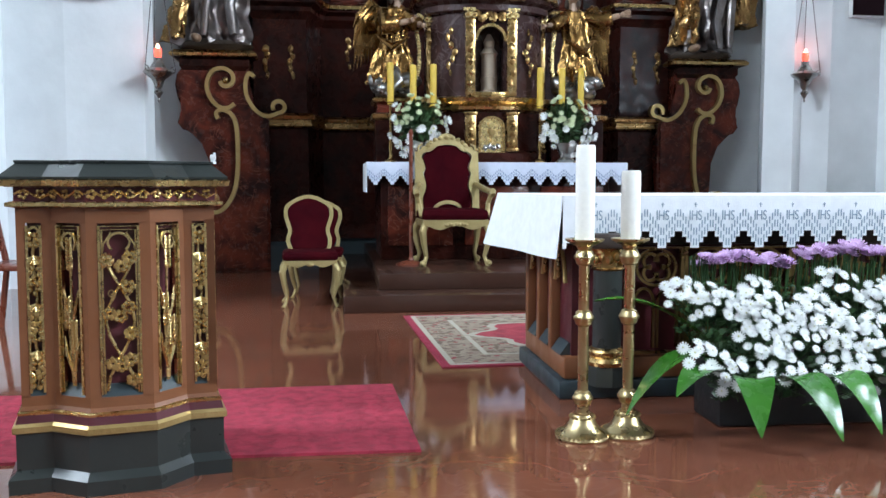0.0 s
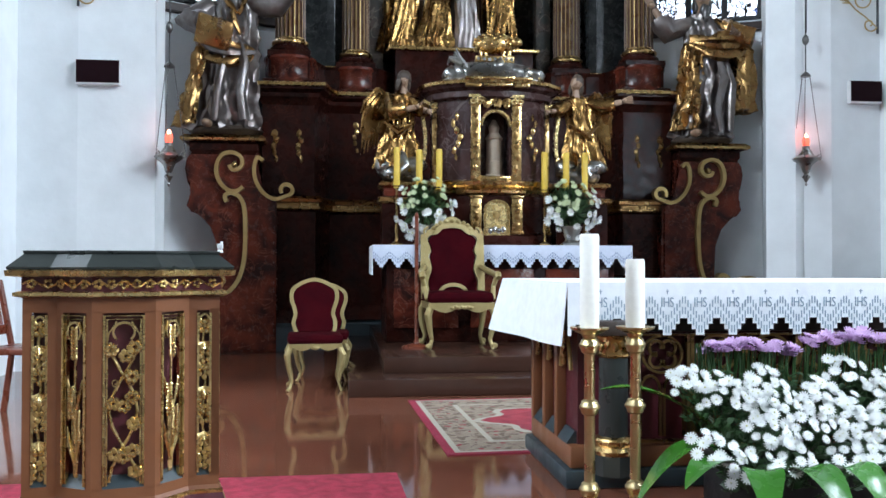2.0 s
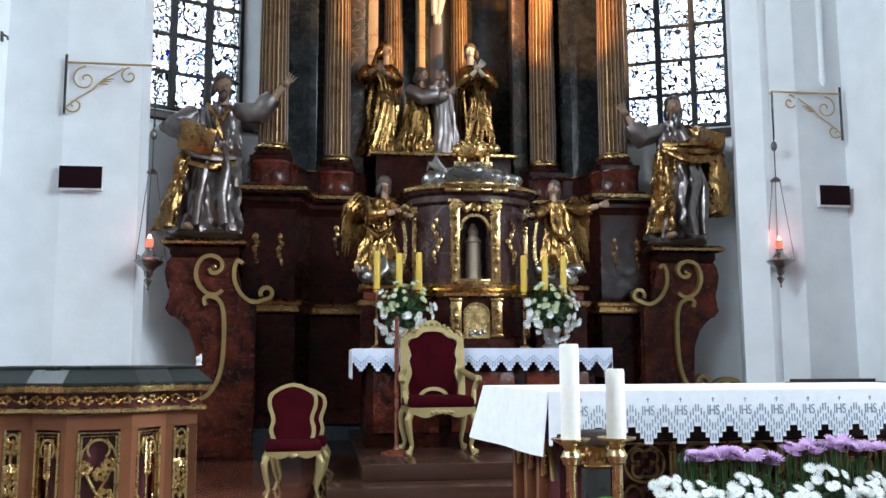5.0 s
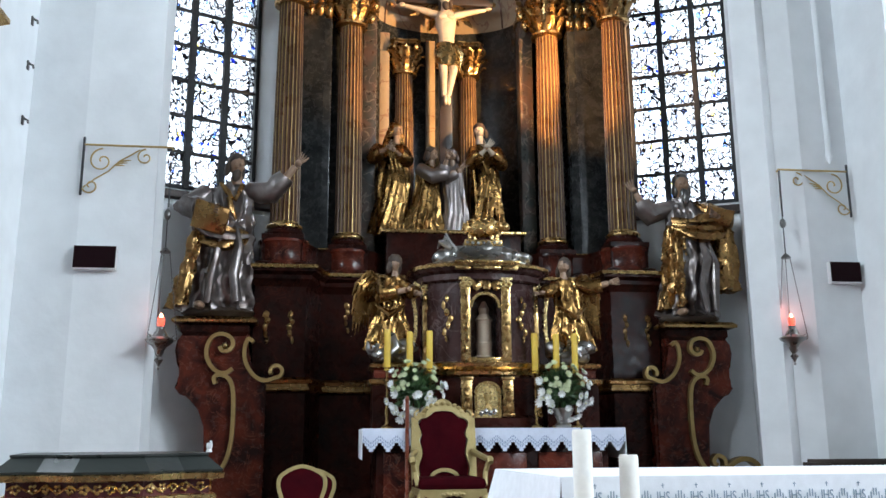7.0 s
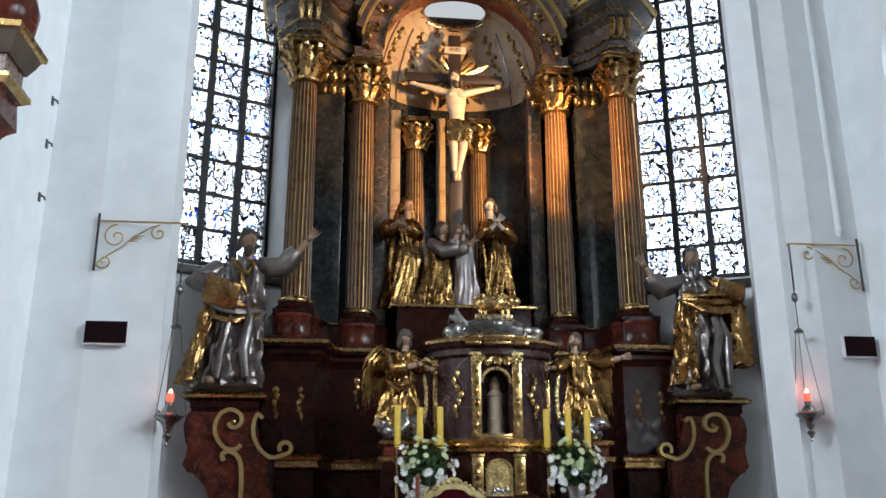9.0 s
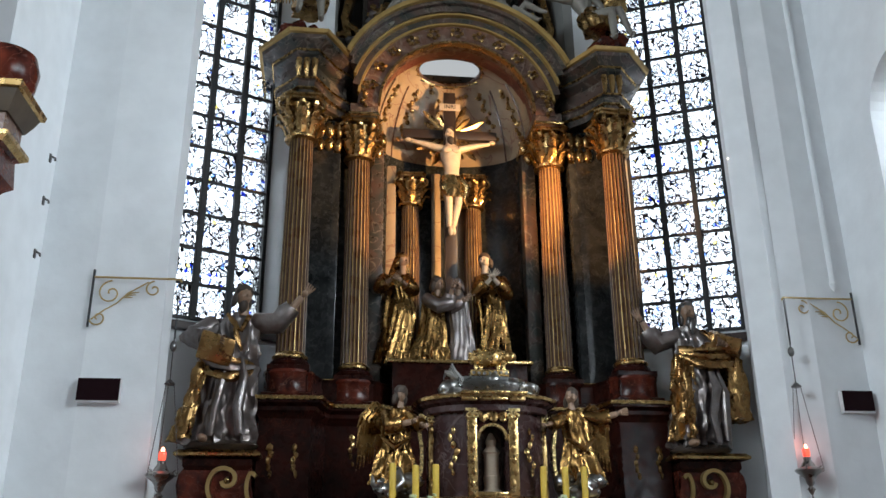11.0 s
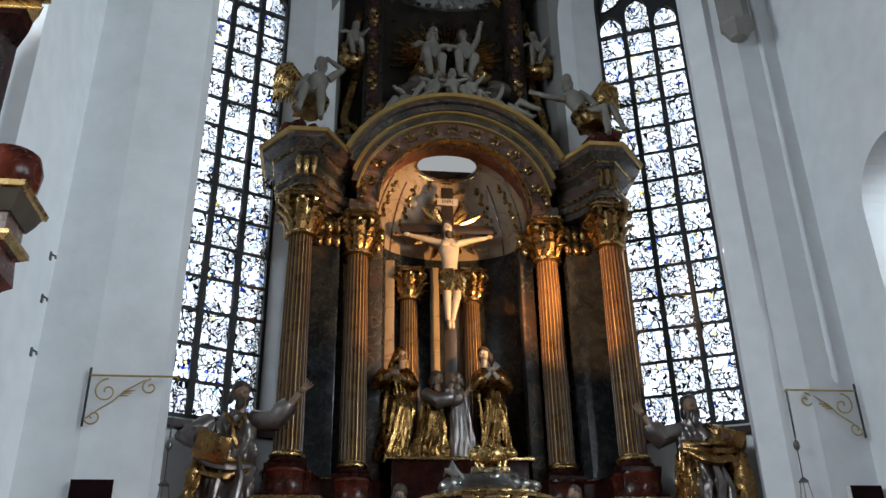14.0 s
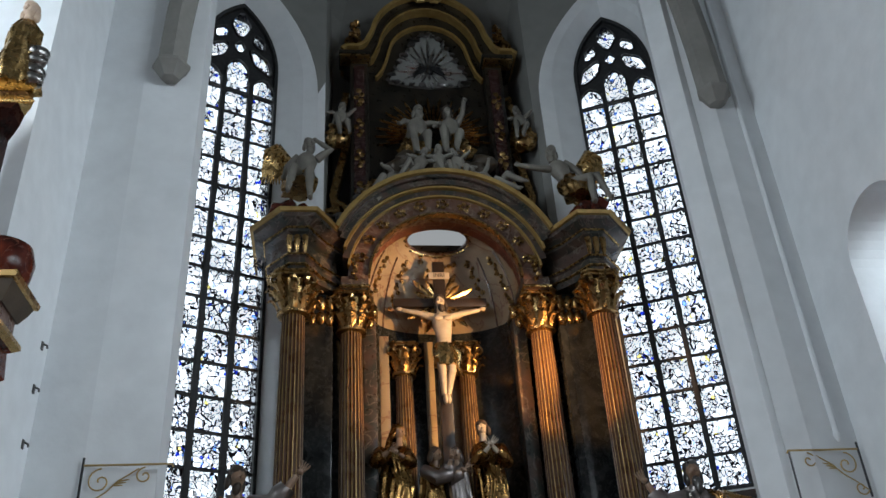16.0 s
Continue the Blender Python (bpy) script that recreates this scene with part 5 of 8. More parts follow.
def corpus():
    bm = B()
    hip, chest = Vector((0, -0.12, 0.86)), Vector((0.01, -0.13, 1.26))
    loops = []
    for z, cx, rx, ry in ((0.78, 0, 0.125, 0.095), (0.92, 0.01, 0.115, 0.085), (1.02, 0.01, 0.115, 0.08), (1.18, 0.0, 0.15, 0.095), (1.32, 0.0, 0.165, 0.095), (1.42, 0.0, 0.12, 0.075), (1.47, 0, 0.05, 0.05)):
        loops.append([(cx + rx * math.cos(2 * math.pi * j / 20), -0.13 + ry * math.sin(2 * math.pi * j / 20), z) for j in range(20)])
    rings(bm, loops, 0)
    for sd in (-1, 1):
        limb(bm, [(sd * 0.13, -0.12, 1.38), (sd * 0.36, -0.10, 1.46), (sd * 0.62, -0.08, 1.53)], [0.062, 0.046, 0.03], 0)
        blob(bm, (sd * 0.665, -0.09, 1.545), (0.05, 0.025, 0.035), 0)
        limb(bm, [(sd * 0.07, -0.13, 0.80), (sd * 0.075 + 0.02, -0.20, 0.44), (sd * 0.03 + 0.0, -0.13, 0.08)], [0.092, 0.062, 0.042], 0)
        blob(bm, (sd * 0.02, -0.16, 0.0), (0.04, 0.05, 0.09), 0)
        blob(bm, (sd * 0.07, -0.215, 1.32), (0.075, 0.03, 0.05), 0)
    head(bm, (-0.03, -0.18, 1.62), 0.98, 0, 1, -12, True, tilt=-10)
    robe(bm, [(0.52, 0.02, -0.14, 0.17, 0.14), (0.70, 0.01, -0.13, 0.18, 0.14), (0.90, 0.0, -0.13, 0.145, 0.115)], 6, 0.14, 9.0, 2, 1.0, n=32)
    tube(bm, [(0.14, -0.16, 0.84), (0.24, -0.17, 0.72), (0.20, -0.15, 0.52), (0.26, -0.14, 0.36)], [0.05, 0.06, 0.05, 0.015], 7, 2)
    return bm


statue("crucified_statue", "pale carved crucified figure with a gilded loincloth", pose(C - 0.02, 12.24, 6.06), corpus(), ["ivory", "hair", "gold"])


def sitting(bm, at, s, lean=0.0, arms=((0.4, 0.3), (0.4, -0.1)), mi=0, drape=1, legs=1, hair=0):
    """A seated nude figure with drapery, as the gable's angels."""
    at = Vector(at)
    q = Matrix.Translation(at) @ pose(0, 0, 0, 0, lean, 0) @ Matrix.Scale(s, 4)
    tmp = B()
    loops = []
    for z, rx, ry in ((0.0, 0.19, 0.15), (0.15, 0.16, 0.13), (0.30, 0.17, 0.12), (0.45, 0.20, 0.12), (0.56, 0.13, 0.09), (0.60, 0.06, 0.06)):
        loops.append([(rx * math.cos(2 * math.pi * j / 16), ry * math.sin(2 * math.pi * j / 16), z) for j in range(16)])
    rings(tmp, loops, mi)
    for sd, (dx, dz) in zip((-1, 1), arms):
        limb(tmp, [(sd * 0.17, 0, 0.50), (sd * (0.17 + dx * 0.55), -0.10, 0.50 + dz * 0.3), (sd * (0.17 + dx), -0.16, 0.50 + dz)], [0.065, 0.055, 0.035], mi)
        blob(tmp, (sd * (0.19 + dx), -0.18, 0.51 + dz), 0.045, mi, sub=1)
    for sd in (-1, 1):
        limb(tmp, [(sd * 0.10, -0.04, 0.04), (sd * 0.14 + legs * 0.10, -0.34, 0.06 - 0.05 * sd), (sd * 0.10 + legs * 0.22, -0.34, -0.36 + 0.06 * sd), (sd * 0.10 + legs * 0.24, -0.42, -0.44)], [0.10, 0.085, 0.055, 0.03], mi)
    head(tmp, (0, -0.02, 0.78), 1.0, mi, hair, lean, tilt=lean * 0.5)
    robe(tmp, [(-0.35, 0.05, 0, 0.22, 0.16), (-0.15, 0.02, 0, 0.26, 0.20), (0.02, 0, 0, 0.24, 0.19), (0.16, 0, 0, 0.17, 0.14)], 6, 0.18, 8.0, drape, 1.0 + at.x, n=28)
    tmp.transform(q)
    me = bpy.data.meshes.new("tmp")
    tmp.to_mesh(me)
    tmp.free()
    bm.from_mesh(me)
    bpy.data.meshes.remove(me)


def nude(bm, joints, k=1.0, mi=0, hair=0, face=0.0):
    """A bare figure from its joints: pelvis, chest, head, then elbow and hand, knee and foot of both sides."""
    pel, che, hd, el1, ha1, el2, ha2, kn1, fo1, kn2, fo2 = [Vector(p) for p in joints]
    up = (che - pel).normalized()
    side = up.cross(Vector((0, -1, 0.1))).normalized()
    tube(bm, [pel - up * 0.08 * k, pel, pel.lerp(che, 0.45), che, che + up * 0.10 * k, che + up * 0.17 * k], [0.11 * k, 0.15 * k, 0.125 * k, 0.165 * k, 0.12 * k, 0.05 * k], 14, mi)
    for sd, el, ha, kn, fo in ((-1, el1, ha1, kn1, fo1), (1, el2, ha2, kn2, fo2)):
        sh = che + up * 0.06 * k + side * (0.15 * k if (el - che).dot(side) > 0 else -0.15 * k)
        tube(bm, [sh, sh.lerp(el, 0.5), el, el.lerp(ha, 0.5), ha], [0.066 * k, 0.062 * k, 0.05 * k, 0.045 * k, 0.028 * k], 10, mi)
        blob(bm, ha, (0.045 * k, 0.035 * k, 0.05 * k), mi, sub=1)
        hip = pel + side * sd * 0.08 * k
        tube(bm, [hip, hip.lerp(kn, 0.5), kn, kn.lerp(fo, 0.4), fo], [0.10 * k, 0.095 * k, 0.07 * k, 0.065 * k, 0.035 * k], 10, mi)
        blob(bm, fo + Vector((0, -0.05 * k, -0.01)), (0.04 * k, 0.09 * k, 0.035 * k), mi, sub=1)
    head(bm, hd, k * 0.95, mi, hair, face)


# angels seated on the cornice ends, putti and the heavenly group over the arch
ANGELS = {
    -1: ((0.02, 0, 0.78), (0.06, -0.02, 1.12), (0.10, -0.04, 1.46), (-0.24, -0.06, 0.98), (-0.28, -0.14, 0.72), (0.44, -0.06, 1.34), (0.18, -0.06, 1.54), (-0.12, -0.34, 0.78), (-0.20, -0.30, 0.36), (0.12, -0.36, 0.70), (0.14, -0.30, 0.22)),
    1: ((-0.10, 0, 0.76), (-0.26, -0.02, 1.06), (-0.36, -0.05, 1.38), (-0.62, -0.10, 1.00), (-1.00, -0.16, 1.04), (0.06, -0.06, 0.98), (0.10, -0.12, 0.72), (0.14, -0.32, 0.70), (0.16, -0.28, 0.24), (0.28, -0.28, 0.74), (0.46, -0.24, 0.34))}
for sd in (-1, 1):
    bm = B()
    nude(bm, ANGELS[sd], 1.0, 0, 0, -sd * 25)
    pel = Vector(ANGELS[sd][0])
    robe(bm, [(pel.z - 0.30, pel.x + 0.10 * sd, -0.08, 0.24, 0.24), (pel.z - 0.12, pel.x + 0.05 * sd, -0.05, 0.25, 0.24), (pel.z + 0.03, pel.x, 0, 0.20, 0.17), (pel.z + 0.14, pel.x, 0, 0.15, 0.13)], 6, 0.22, 7.0, 1, 1.0 + sd, n=36)
    wing(bm, (pel.x + 0.22 * sd, 0.12, 1.22), sd, 0.95, 2, 0.42, 0.34, 0.75)
    for k in range(4):
        blob(bm, (0.13 * (k - 1.5) + 0.16 * sd, 0.04, 0.20 + 0.08 * (k % 2) + 0.04 * k * sd), (0.15, 0.15, 0.15), 3, rough=0.06)
    statue("angel_statue", "white stucco angel with a gilded wing seated on the cornice", pose(C + sd * 2.22, 11.25, 8.66), bm, ["stucco", "oldgold", "gold", "red"], group="angels on the cornice")
    bm = B()
    sitting(bm, (0, 0, 0.40), 0.66, -sd * 8, ((0.16, -0.15), (0.18, 0.08)), 0, 1, -sd, 0)
    blob(bm, (0, 0, 0.12), (0.22, 0.18, 0.16), 1, rough=0.04)
    statue("putto_statue", "small pale stucco putto on the attic scroll", pose(C + sd * 1.66, 12.05, 10.75), bm, ["stucco", "oldgold"], group="putti on the attic")
bm = B()
sitting(bm, (-0.42, 0, 0.95), 0.95, 6, ((0.14, -0.2), (0.22, -0.12)), 0, 1, 0.6, 0)
sitting(bm, (0.26, 0.03, 0.98), 0.95, -6, ((0.14, -0.2), (0.16, 0.40)), 0, 1, -0.6, 2)
for k in range(9):
    blob(bm, (-0.75 + 0.19 * k, 0.02, 0.42 + 0.16 * math.sin(k * 1.7) + 0.18 * (1 - abs(k - 4) / 4)), (0.24, 0.20, 0.18), 3, rough=0.05)
statue("heavenly_group_statue", "pale and gilded group of two figures on clouds", pose(C + 0.10, 11.95, 9.80), bm, ["stucco", "oldgold", "hair", "cloud"])
for k, (x, z, ln) in enumerate(((-0.98, 9.28, 24), (-0.38, 9.62, 10), (0.02, 9.66, 0), (0.42, 9.62, -10), (0.98, 9.30, -24))):
    bm = B()
    sitting(bm, (0, 0, 0.30), 0.62 if k % 4 else 0.78, ln * 2, ((0.18, -0.12), (0.2, -0.12 + 0.05 * k)), 0, 1, (-1) ** k, 0)
    blob(bm, (0, 0.02, 0.08), (0.24, 0.18, 0.14), 2, rough=0.04)
    statue("putto_statue", "pale stucco putto lying along the arch", pose(C + x, 11.55, z - 0.10), bm, ["stucco", "oldgold", "cloud"], group="putti along the arch")
# ---- consoles with volutes, one on each side ----
def smooth_line(pts, k=4):
    """A rounder line through the points."""
    out = []
    for i in range(len(pts) - 1):
        p0, p1, p2, p3 = pts[max(i - 1, 0)], pts[i], pts[i + 1], pts[min(i + 2, len(pts) - 1)]
        for j in range(k):
            t = j / k
            out.append(tuple(0.5 * (2 * b + (c - a) * t + (2 * a - 5 * b + 4 * c - d) * t * t + (3 * b - a - 3 * c + d) * t ** 3) for a, b, c, d in zip(p0, p1, p2, p3)))
    return out + [pts[-1]]


def console(sd, dx):
    con = thing("console", "red marble console with gilded volutes carrying a statue", "console", pose(C + sd * 3.03, 10.95, 0), group="statue consoles")
    bm = B()
    outline = [(-0.62, 0.0), (0.06, 0.0), (0.06, 0.35), (0.04, 0.62), (0.06, 0.9), (0.08, 1.3), (0.13, 1.52), (0.24, 1.64), (0.38, 1.68), (0.44, 1.76), (0.38, 1.84), (0.36, 1.90), (0.43, 2.04), (0.46, 2.2), (0.44, 2.32), (0.38, 2.40),
               (-0.40, 2.40), (-0.40, 2.1), (-0.44, 1.9), (-0.62, 1.8)]
    plate(bm, [(sd * x, z) for x, z in outline], -0.26, 0.40)
    bmesh.ops.bevel(bm, geom=[e for e in bm.edges if abs(e.verts[0].co.y - e.verts[1].co.y) < 1e-5 and e.verts[0].co.y < 0], offset=0.03, segments=2, affect="EDGES")
    part("body", bm, "red", con)
    bm = B()
    moulding(bm, [(-0.42, -0.30), (0.42, -0.30), (0.42, 0.45), (-0.42, 0.45)], [(-0.06, 2.36), (-0.02, 2.42), (-0.02, 2.50), (0.05, 2.52)])
    part("abacus", bm, "brown", con, "dark marble abacus", angle=25)
    bm = B()
    moulding(bm, [(-0.42, -0.30), (0.42, -0.30), (0.42, 0.45), (-0.42, 0.45)], [(0.05, 2.52), (0.075, 2.53), (0.08, 2.56), (0.03, 2.60)])
    part("abacus_edge", bm, "gold", con, "gilded edge", angle=25)
    bm = B()      # upper C-scroll
    pts = [(sd * (x + dx), z) for x, z in ((0.03, 2.24), (0.0, 2.19), (-0.07, 2.19), (-0.12, 2.25), (-0.10, 2.34), (0.0, 2.39), (0.11, 2.36), (0.17, 2.26), (0.18, 2.14), (0.13, 2.02), (0.04, 1.94), (-0.06, 1.93), (-0.13, 1.98))]
    band(bm, smooth_line(pts), -0.34, -0.20, 0.046)
    part("volute", bm, "paint_gold", con, "gilded C-shaped volute")
    bm = B()
    pts = [(sd * (x + dx), z) for x, z in ((0.06, 1.80), (0.08, 1.87), (0.02, 1.91), (-0.08, 1.87), (-0.14, 1.75), (-0.16, 1.5), (-0.15, 1.15), (-0.10, 0.92), (0.0, 0.76), (0.12, 0.70), (0.23, 0.76), (0.24, 0.88), (0.15, 0.93), (0.09, 0.86), (0.14, 0.81))]
    band(bm, smooth_line(pts), -0.33, -0.20, 0.048)
    part("long_scroll", bm, "paint_gold", con, "gilded S-shaped scroll")
    bm = B()
    pts = [(-sd * (x - dx), z) for x, z in ((0.36, 2.30), (0.30, 2.34), (0.26, 2.24), (0.27, 2.08), (0.36, 1.92), (0.50, 1.84), (0.64, 1.88))] + [(-sd * (0.64 - dx + 0.07 * math.cos(a)), 1.95 + 0.07 * math.sin(a)) for a in [radians(-70 + 40 * k) for k in range(8)]]
    band(bm, smooth_line(pts), -0.30, -0.20, 0.045)
    part("side_scroll", bm, "paint_gold", con, "gilded side scroll")
    bm = B()
    for x, z, r in ((-0.03, 2.25, 0.04),):
        lathe(bm, [(r, 0), (r, 0.02), (r * 0.6, 0.05), (0.001, 0.06)], 14, m=pose(sd * (x + dx), -0.30, z, 90, 0, 0))
    part("boss", bm, "gold", con, "gilded boss")
    bm = B()
    pts = [(sd * x, z) for x, z in ((0.10, 0.50), (0.22, 0.72), (0.40, 0.86), (0.56, 0.88), (0.68, 0.80), (0.72, 0.66))]
    band(bm, smooth_line(pts), -0.30, -0.16, 0.06)
    part("foot_scroll", bm, "paint_gold", con, "gilded scroll at the foot")


console(-1, -0.10)
console(1, -0.01)
for s in (-1, 1):         # gilded pendants on the altar's pedestals
    for x, z in ((2.15, 2.55), (2.45, 2.55), (1.45, 2.75)):
        bm = B()
        for k in range(5):
            blob(bm, (s * x + 0.02 * math.sin(k * 2), 10.90 if x > 2 else 11.48, z + 0.12 - 0.08 * k), (0.045 - 0.005 * k, 0.03, 0.055), sub=1, rough=0.015)
        part("pendant", bm, "oldgold", altar, "gilded pendant ornament")

# ---- altar table, predella, tabernacle ----
table = thing("altar_table", "red marble altar table in front of the high altar", "altar table", pose(C, 0, 0))
bm = B()
box(bm, 0, 9.35, 0.71, 2.36, 1.1, 0.86, bevel=0.015)
part("block", bm, "brown", table)
bm = B()
box(bm, 0, 9.28, 1.19, 2.56, 1.2, 0.10, bevel=0.015)
part("slab", bm, "red", table, "red marble slab")
for s in (-1, 0, 1):
    bm = B()
    box(bm, s * 0.78, 8.79, 0.72, 0.66, 0.03, 0.60, bevel=0.012)
    part("panel", bm, "red", table, "red marble panel")


def zig(x0, x1, z_top, z_hi, z_lo, period, steps=3):
    """A cloth front's outline (x, z) with a stepped zigzag hem."""
    pts = [(x0, z_top)]
    n = round((x1 - x0) / period)
    p = (x1 - x0) / n
    for k in range(n):
        for j in range(2 * steps):
            f0, f1 = j / (2 * steps), (j + 1) / (2 * steps)
            lv = (j if j < steps else 2 * steps - 1 - j) / max(1, steps - 1)
            z = z_hi + (z_lo - z_hi) * lv
            pts += [(x0 + (k + f0) * p, z), (x0 + (k + f1) * p, z)]
    pts.append((x1, z_top))
    return pts, p, n


def embroidery(bm, x0, p, n, z_mid, amp, dash, y, k_per=5, mi=0):
    """Zigzags of short upright stitches."""
    for k in range(n):
        for j in range(2 * k_per):
            f = (j + 0.5) / (2 * k_per)
            lv = 1 - abs(2 * f - 1)
            for row in (0, 1):
                z = z_mid - amp * lv - row * dash * 1.5
                box(bm, x0 + (k + f) * p, y, z, p / (2 * k_per) * 0.40, 0.0015, dash, mi)


M["blue"] = material("blue_grey_embroidery", (0.32, 0.40, 0.47), 0.8, second=(0.20, 0.28, 0.36), scale=20.0, bump=0.1, bump_scale=200)
M["blue_deep"] = material("blue_embroidery", (0.13, 0.19, 0.33), 0.8, second=(0.10, 0.15, 0.28), scale=20.0, bump=0.1, bump_scale=200)
# copy of the white linen, its bluish tint standing for shade on the front
M["shade_linen"] = material("shade_tinted_linen", (0.60, 0.64, 0.74), 0.85, second=(0.55, 0.59, 0.70), scale=4.0, bump=0.12, bump_scale=220)
cl = thing("altar_cloth", "white linen altar cloth with blue embroidered zigzag lace edge", "cloth", pose(C, 0, 0))
bm = B()
box(bm, 0, 9.25, 1.252, 2.64, 1.16, 0.012, bevel=0.004)
part("top", bm, "linen", cl)
bm = B()
pts, p, n = zig(-1.32, 1.32, 1.258, 1.12, 1.035, 0.165, 4)
plate(bm, pts, 8.655, 8.661)
part("lace_front", bm, "shade_linen", cl, "white lace hem, tinted bluish for shade", angle=0)
bm = B()
embroidery(bm, -1.32, p, n, 1.185, 0.075, 0.022, 8.653)
tagged(part("stitching", bm, "blue_deep", cl, "blue embroidery", angle=0), kind="stuff")
for s in (-1, 1):
    bm = B()
    rings(bm, [[(s * (1.32 + 0.004 + 0.008 * math.sin(9 * y) * k), y, 1.256 - 0.30 * k) for y in [8.66 + 0.08 * i for i in range(15)]] for k in (0, 0.3, 0.6, 1)], closed=False)
    g = bmesh.ops.extrude_face_region(bm, geom=bm.faces[:])
    bmesh.ops.translate(bm, verts=[v for v in g["geom"] if isinstance(v, bmesh.types.BMVert)], vec=(-s * 0.005, 0, 0))
    part("side_drop", bm, "linen", cl, "hanging side of the cloth")

pred = thing("predella", "dark marble predella with gilded mouldings behind the altar table", "altar shelf", pose(C, 0, 1.26))
for s in (-1, 1):
    bm = B()
    box(bm, s * 0.93, 9.36, 0.26, 0.56, 0.44, 0.52)
    part("pedestal", bm, "brown", pred)
    bm = B()
    poly = [(s * 0.93 - 0.28, 9.14), (s * 0.93 + 0.28, 9.14), (s * 0.93 + 0.28, 9.6), (s * 0.93 - 0.28, 9.6)]
    moulding(bm, poly, [(0, 0.44), (0.035, 0.46), (0.04, 0.50), (0.0, 0.51)])
    part("gilded_moulding", bm, "gold", pred, "gilded moulding", angle=25)
    bm = B()
    moulding(bm, poly, [(-0.02, 0.51), (-0.02, 0.60), (0.0, 0.62)])
    part("cap_block", bm, "red", pred, angle=25)
    bm = B()
    moulding(bm, poly, [(0.0, 0.62), (0.025, 0.63), (0.03, 0.66), (-0.01, 0.68)])
    part("gilded_cap", bm, "gold", pred, "gilded edge", angle=25)

tab = thing("tabernacle", "gilded and marbled round tabernacle with a door and a glazed niche", "tabernacle", pose(C - 0.04, 9.32, 1.26))
TP = [(0.66 * math.cos(radians(a)), 0.42 * math.sin(radians(a))) for a in (180, 200, 222, 244, 258, 282, 296, 318, 340, 360)]
TP = TP + [(0.66, 0.35), (-0.66, 0.35)]


def tier(name, prof, mat, label="", tp=TP):
    bm = B()
    moulding(bm, tp, prof)
    part(name, bm, mat, tab, label, angle=25)


tier("base", [(0.02, 0), (0.02, 0.10), (-0.03, 0.13), (-0.03, 0.52)], "brown", "dark marble base")
tier("base_moulding", [(-0.03, 0.52), (0.03, 0.54), (0.04, 0.57), (0.01, 0.60), (0.05, 0.62), (0.06, 0.66), (0.0, 0.68)], "gold", "gilded moulding")
# upper drum with an open niche in front: side walls and back
for s in (-1, 1):
    bm = B()
    half = [(s * x, y) for x, y in ((0.62, 0.30), (0.62, -0.02), (0.56, -0.16), (0.44, -0.27), (0.20, -0.37), (0.155, -0.37), (0.155, 0.30))]
    if s < 0:
        half.reverse()
    half.reverse()
    rings(bm, [[(x, y, z) for x, y in half] for z in (0.68, 1.52)])
    part("drum_side", bm, "wine", tab, "wine-brown marbled drum wall", angle=25)
bm = B()
box(bm, 0, 0.02, 1.10, 0.31, 0.04, 0.84)
part("niche_back", bm, "pink", tab, "mottled niche back")
bm = B()
band(bm, [(-0.155, 1.25)] + arc(0, 1.25, 0.15, 0.15, 180, 0, 14) + [(0.155, 1.25)], -0.375, -0.32, 0.03)
part("niche_arch", bm, "gold", tab, "gilded niche arch")
bm = B()
pts = arc(0, 1.25, 0.155, 0.155, 180, 0, 14)
plate(bm, [(-0.155, 1.53), ] + pts + [(0.155, 1.53)], -0.37, -0.33)
part("niche_spandrel", bm, "brown", tab, angle=25)
bm = B()
lathe(bm, [(0.11, 0), (0.11, 0.04), (0.085, 0.06), (0.085, 0.14), (0.09, 0.15), (0.09, 0.19), (0.082, 0.20), (0.08, 0.42), (0.095, 0.44), (0.05, 0.50), (0.06, 0.56), (0.02, 0.64)], 18, (0.02, -0.14, 0.70))
part("reliquary", bm, "ivory", tab, "pale carved piece in the niche")
bm = B()
box(bm, 0, -0.31, 0.70, 0.34, 0.14, 0.05, bevel=0.01)
part("niche_sill", bm, "gold", tab, "gilded sill")
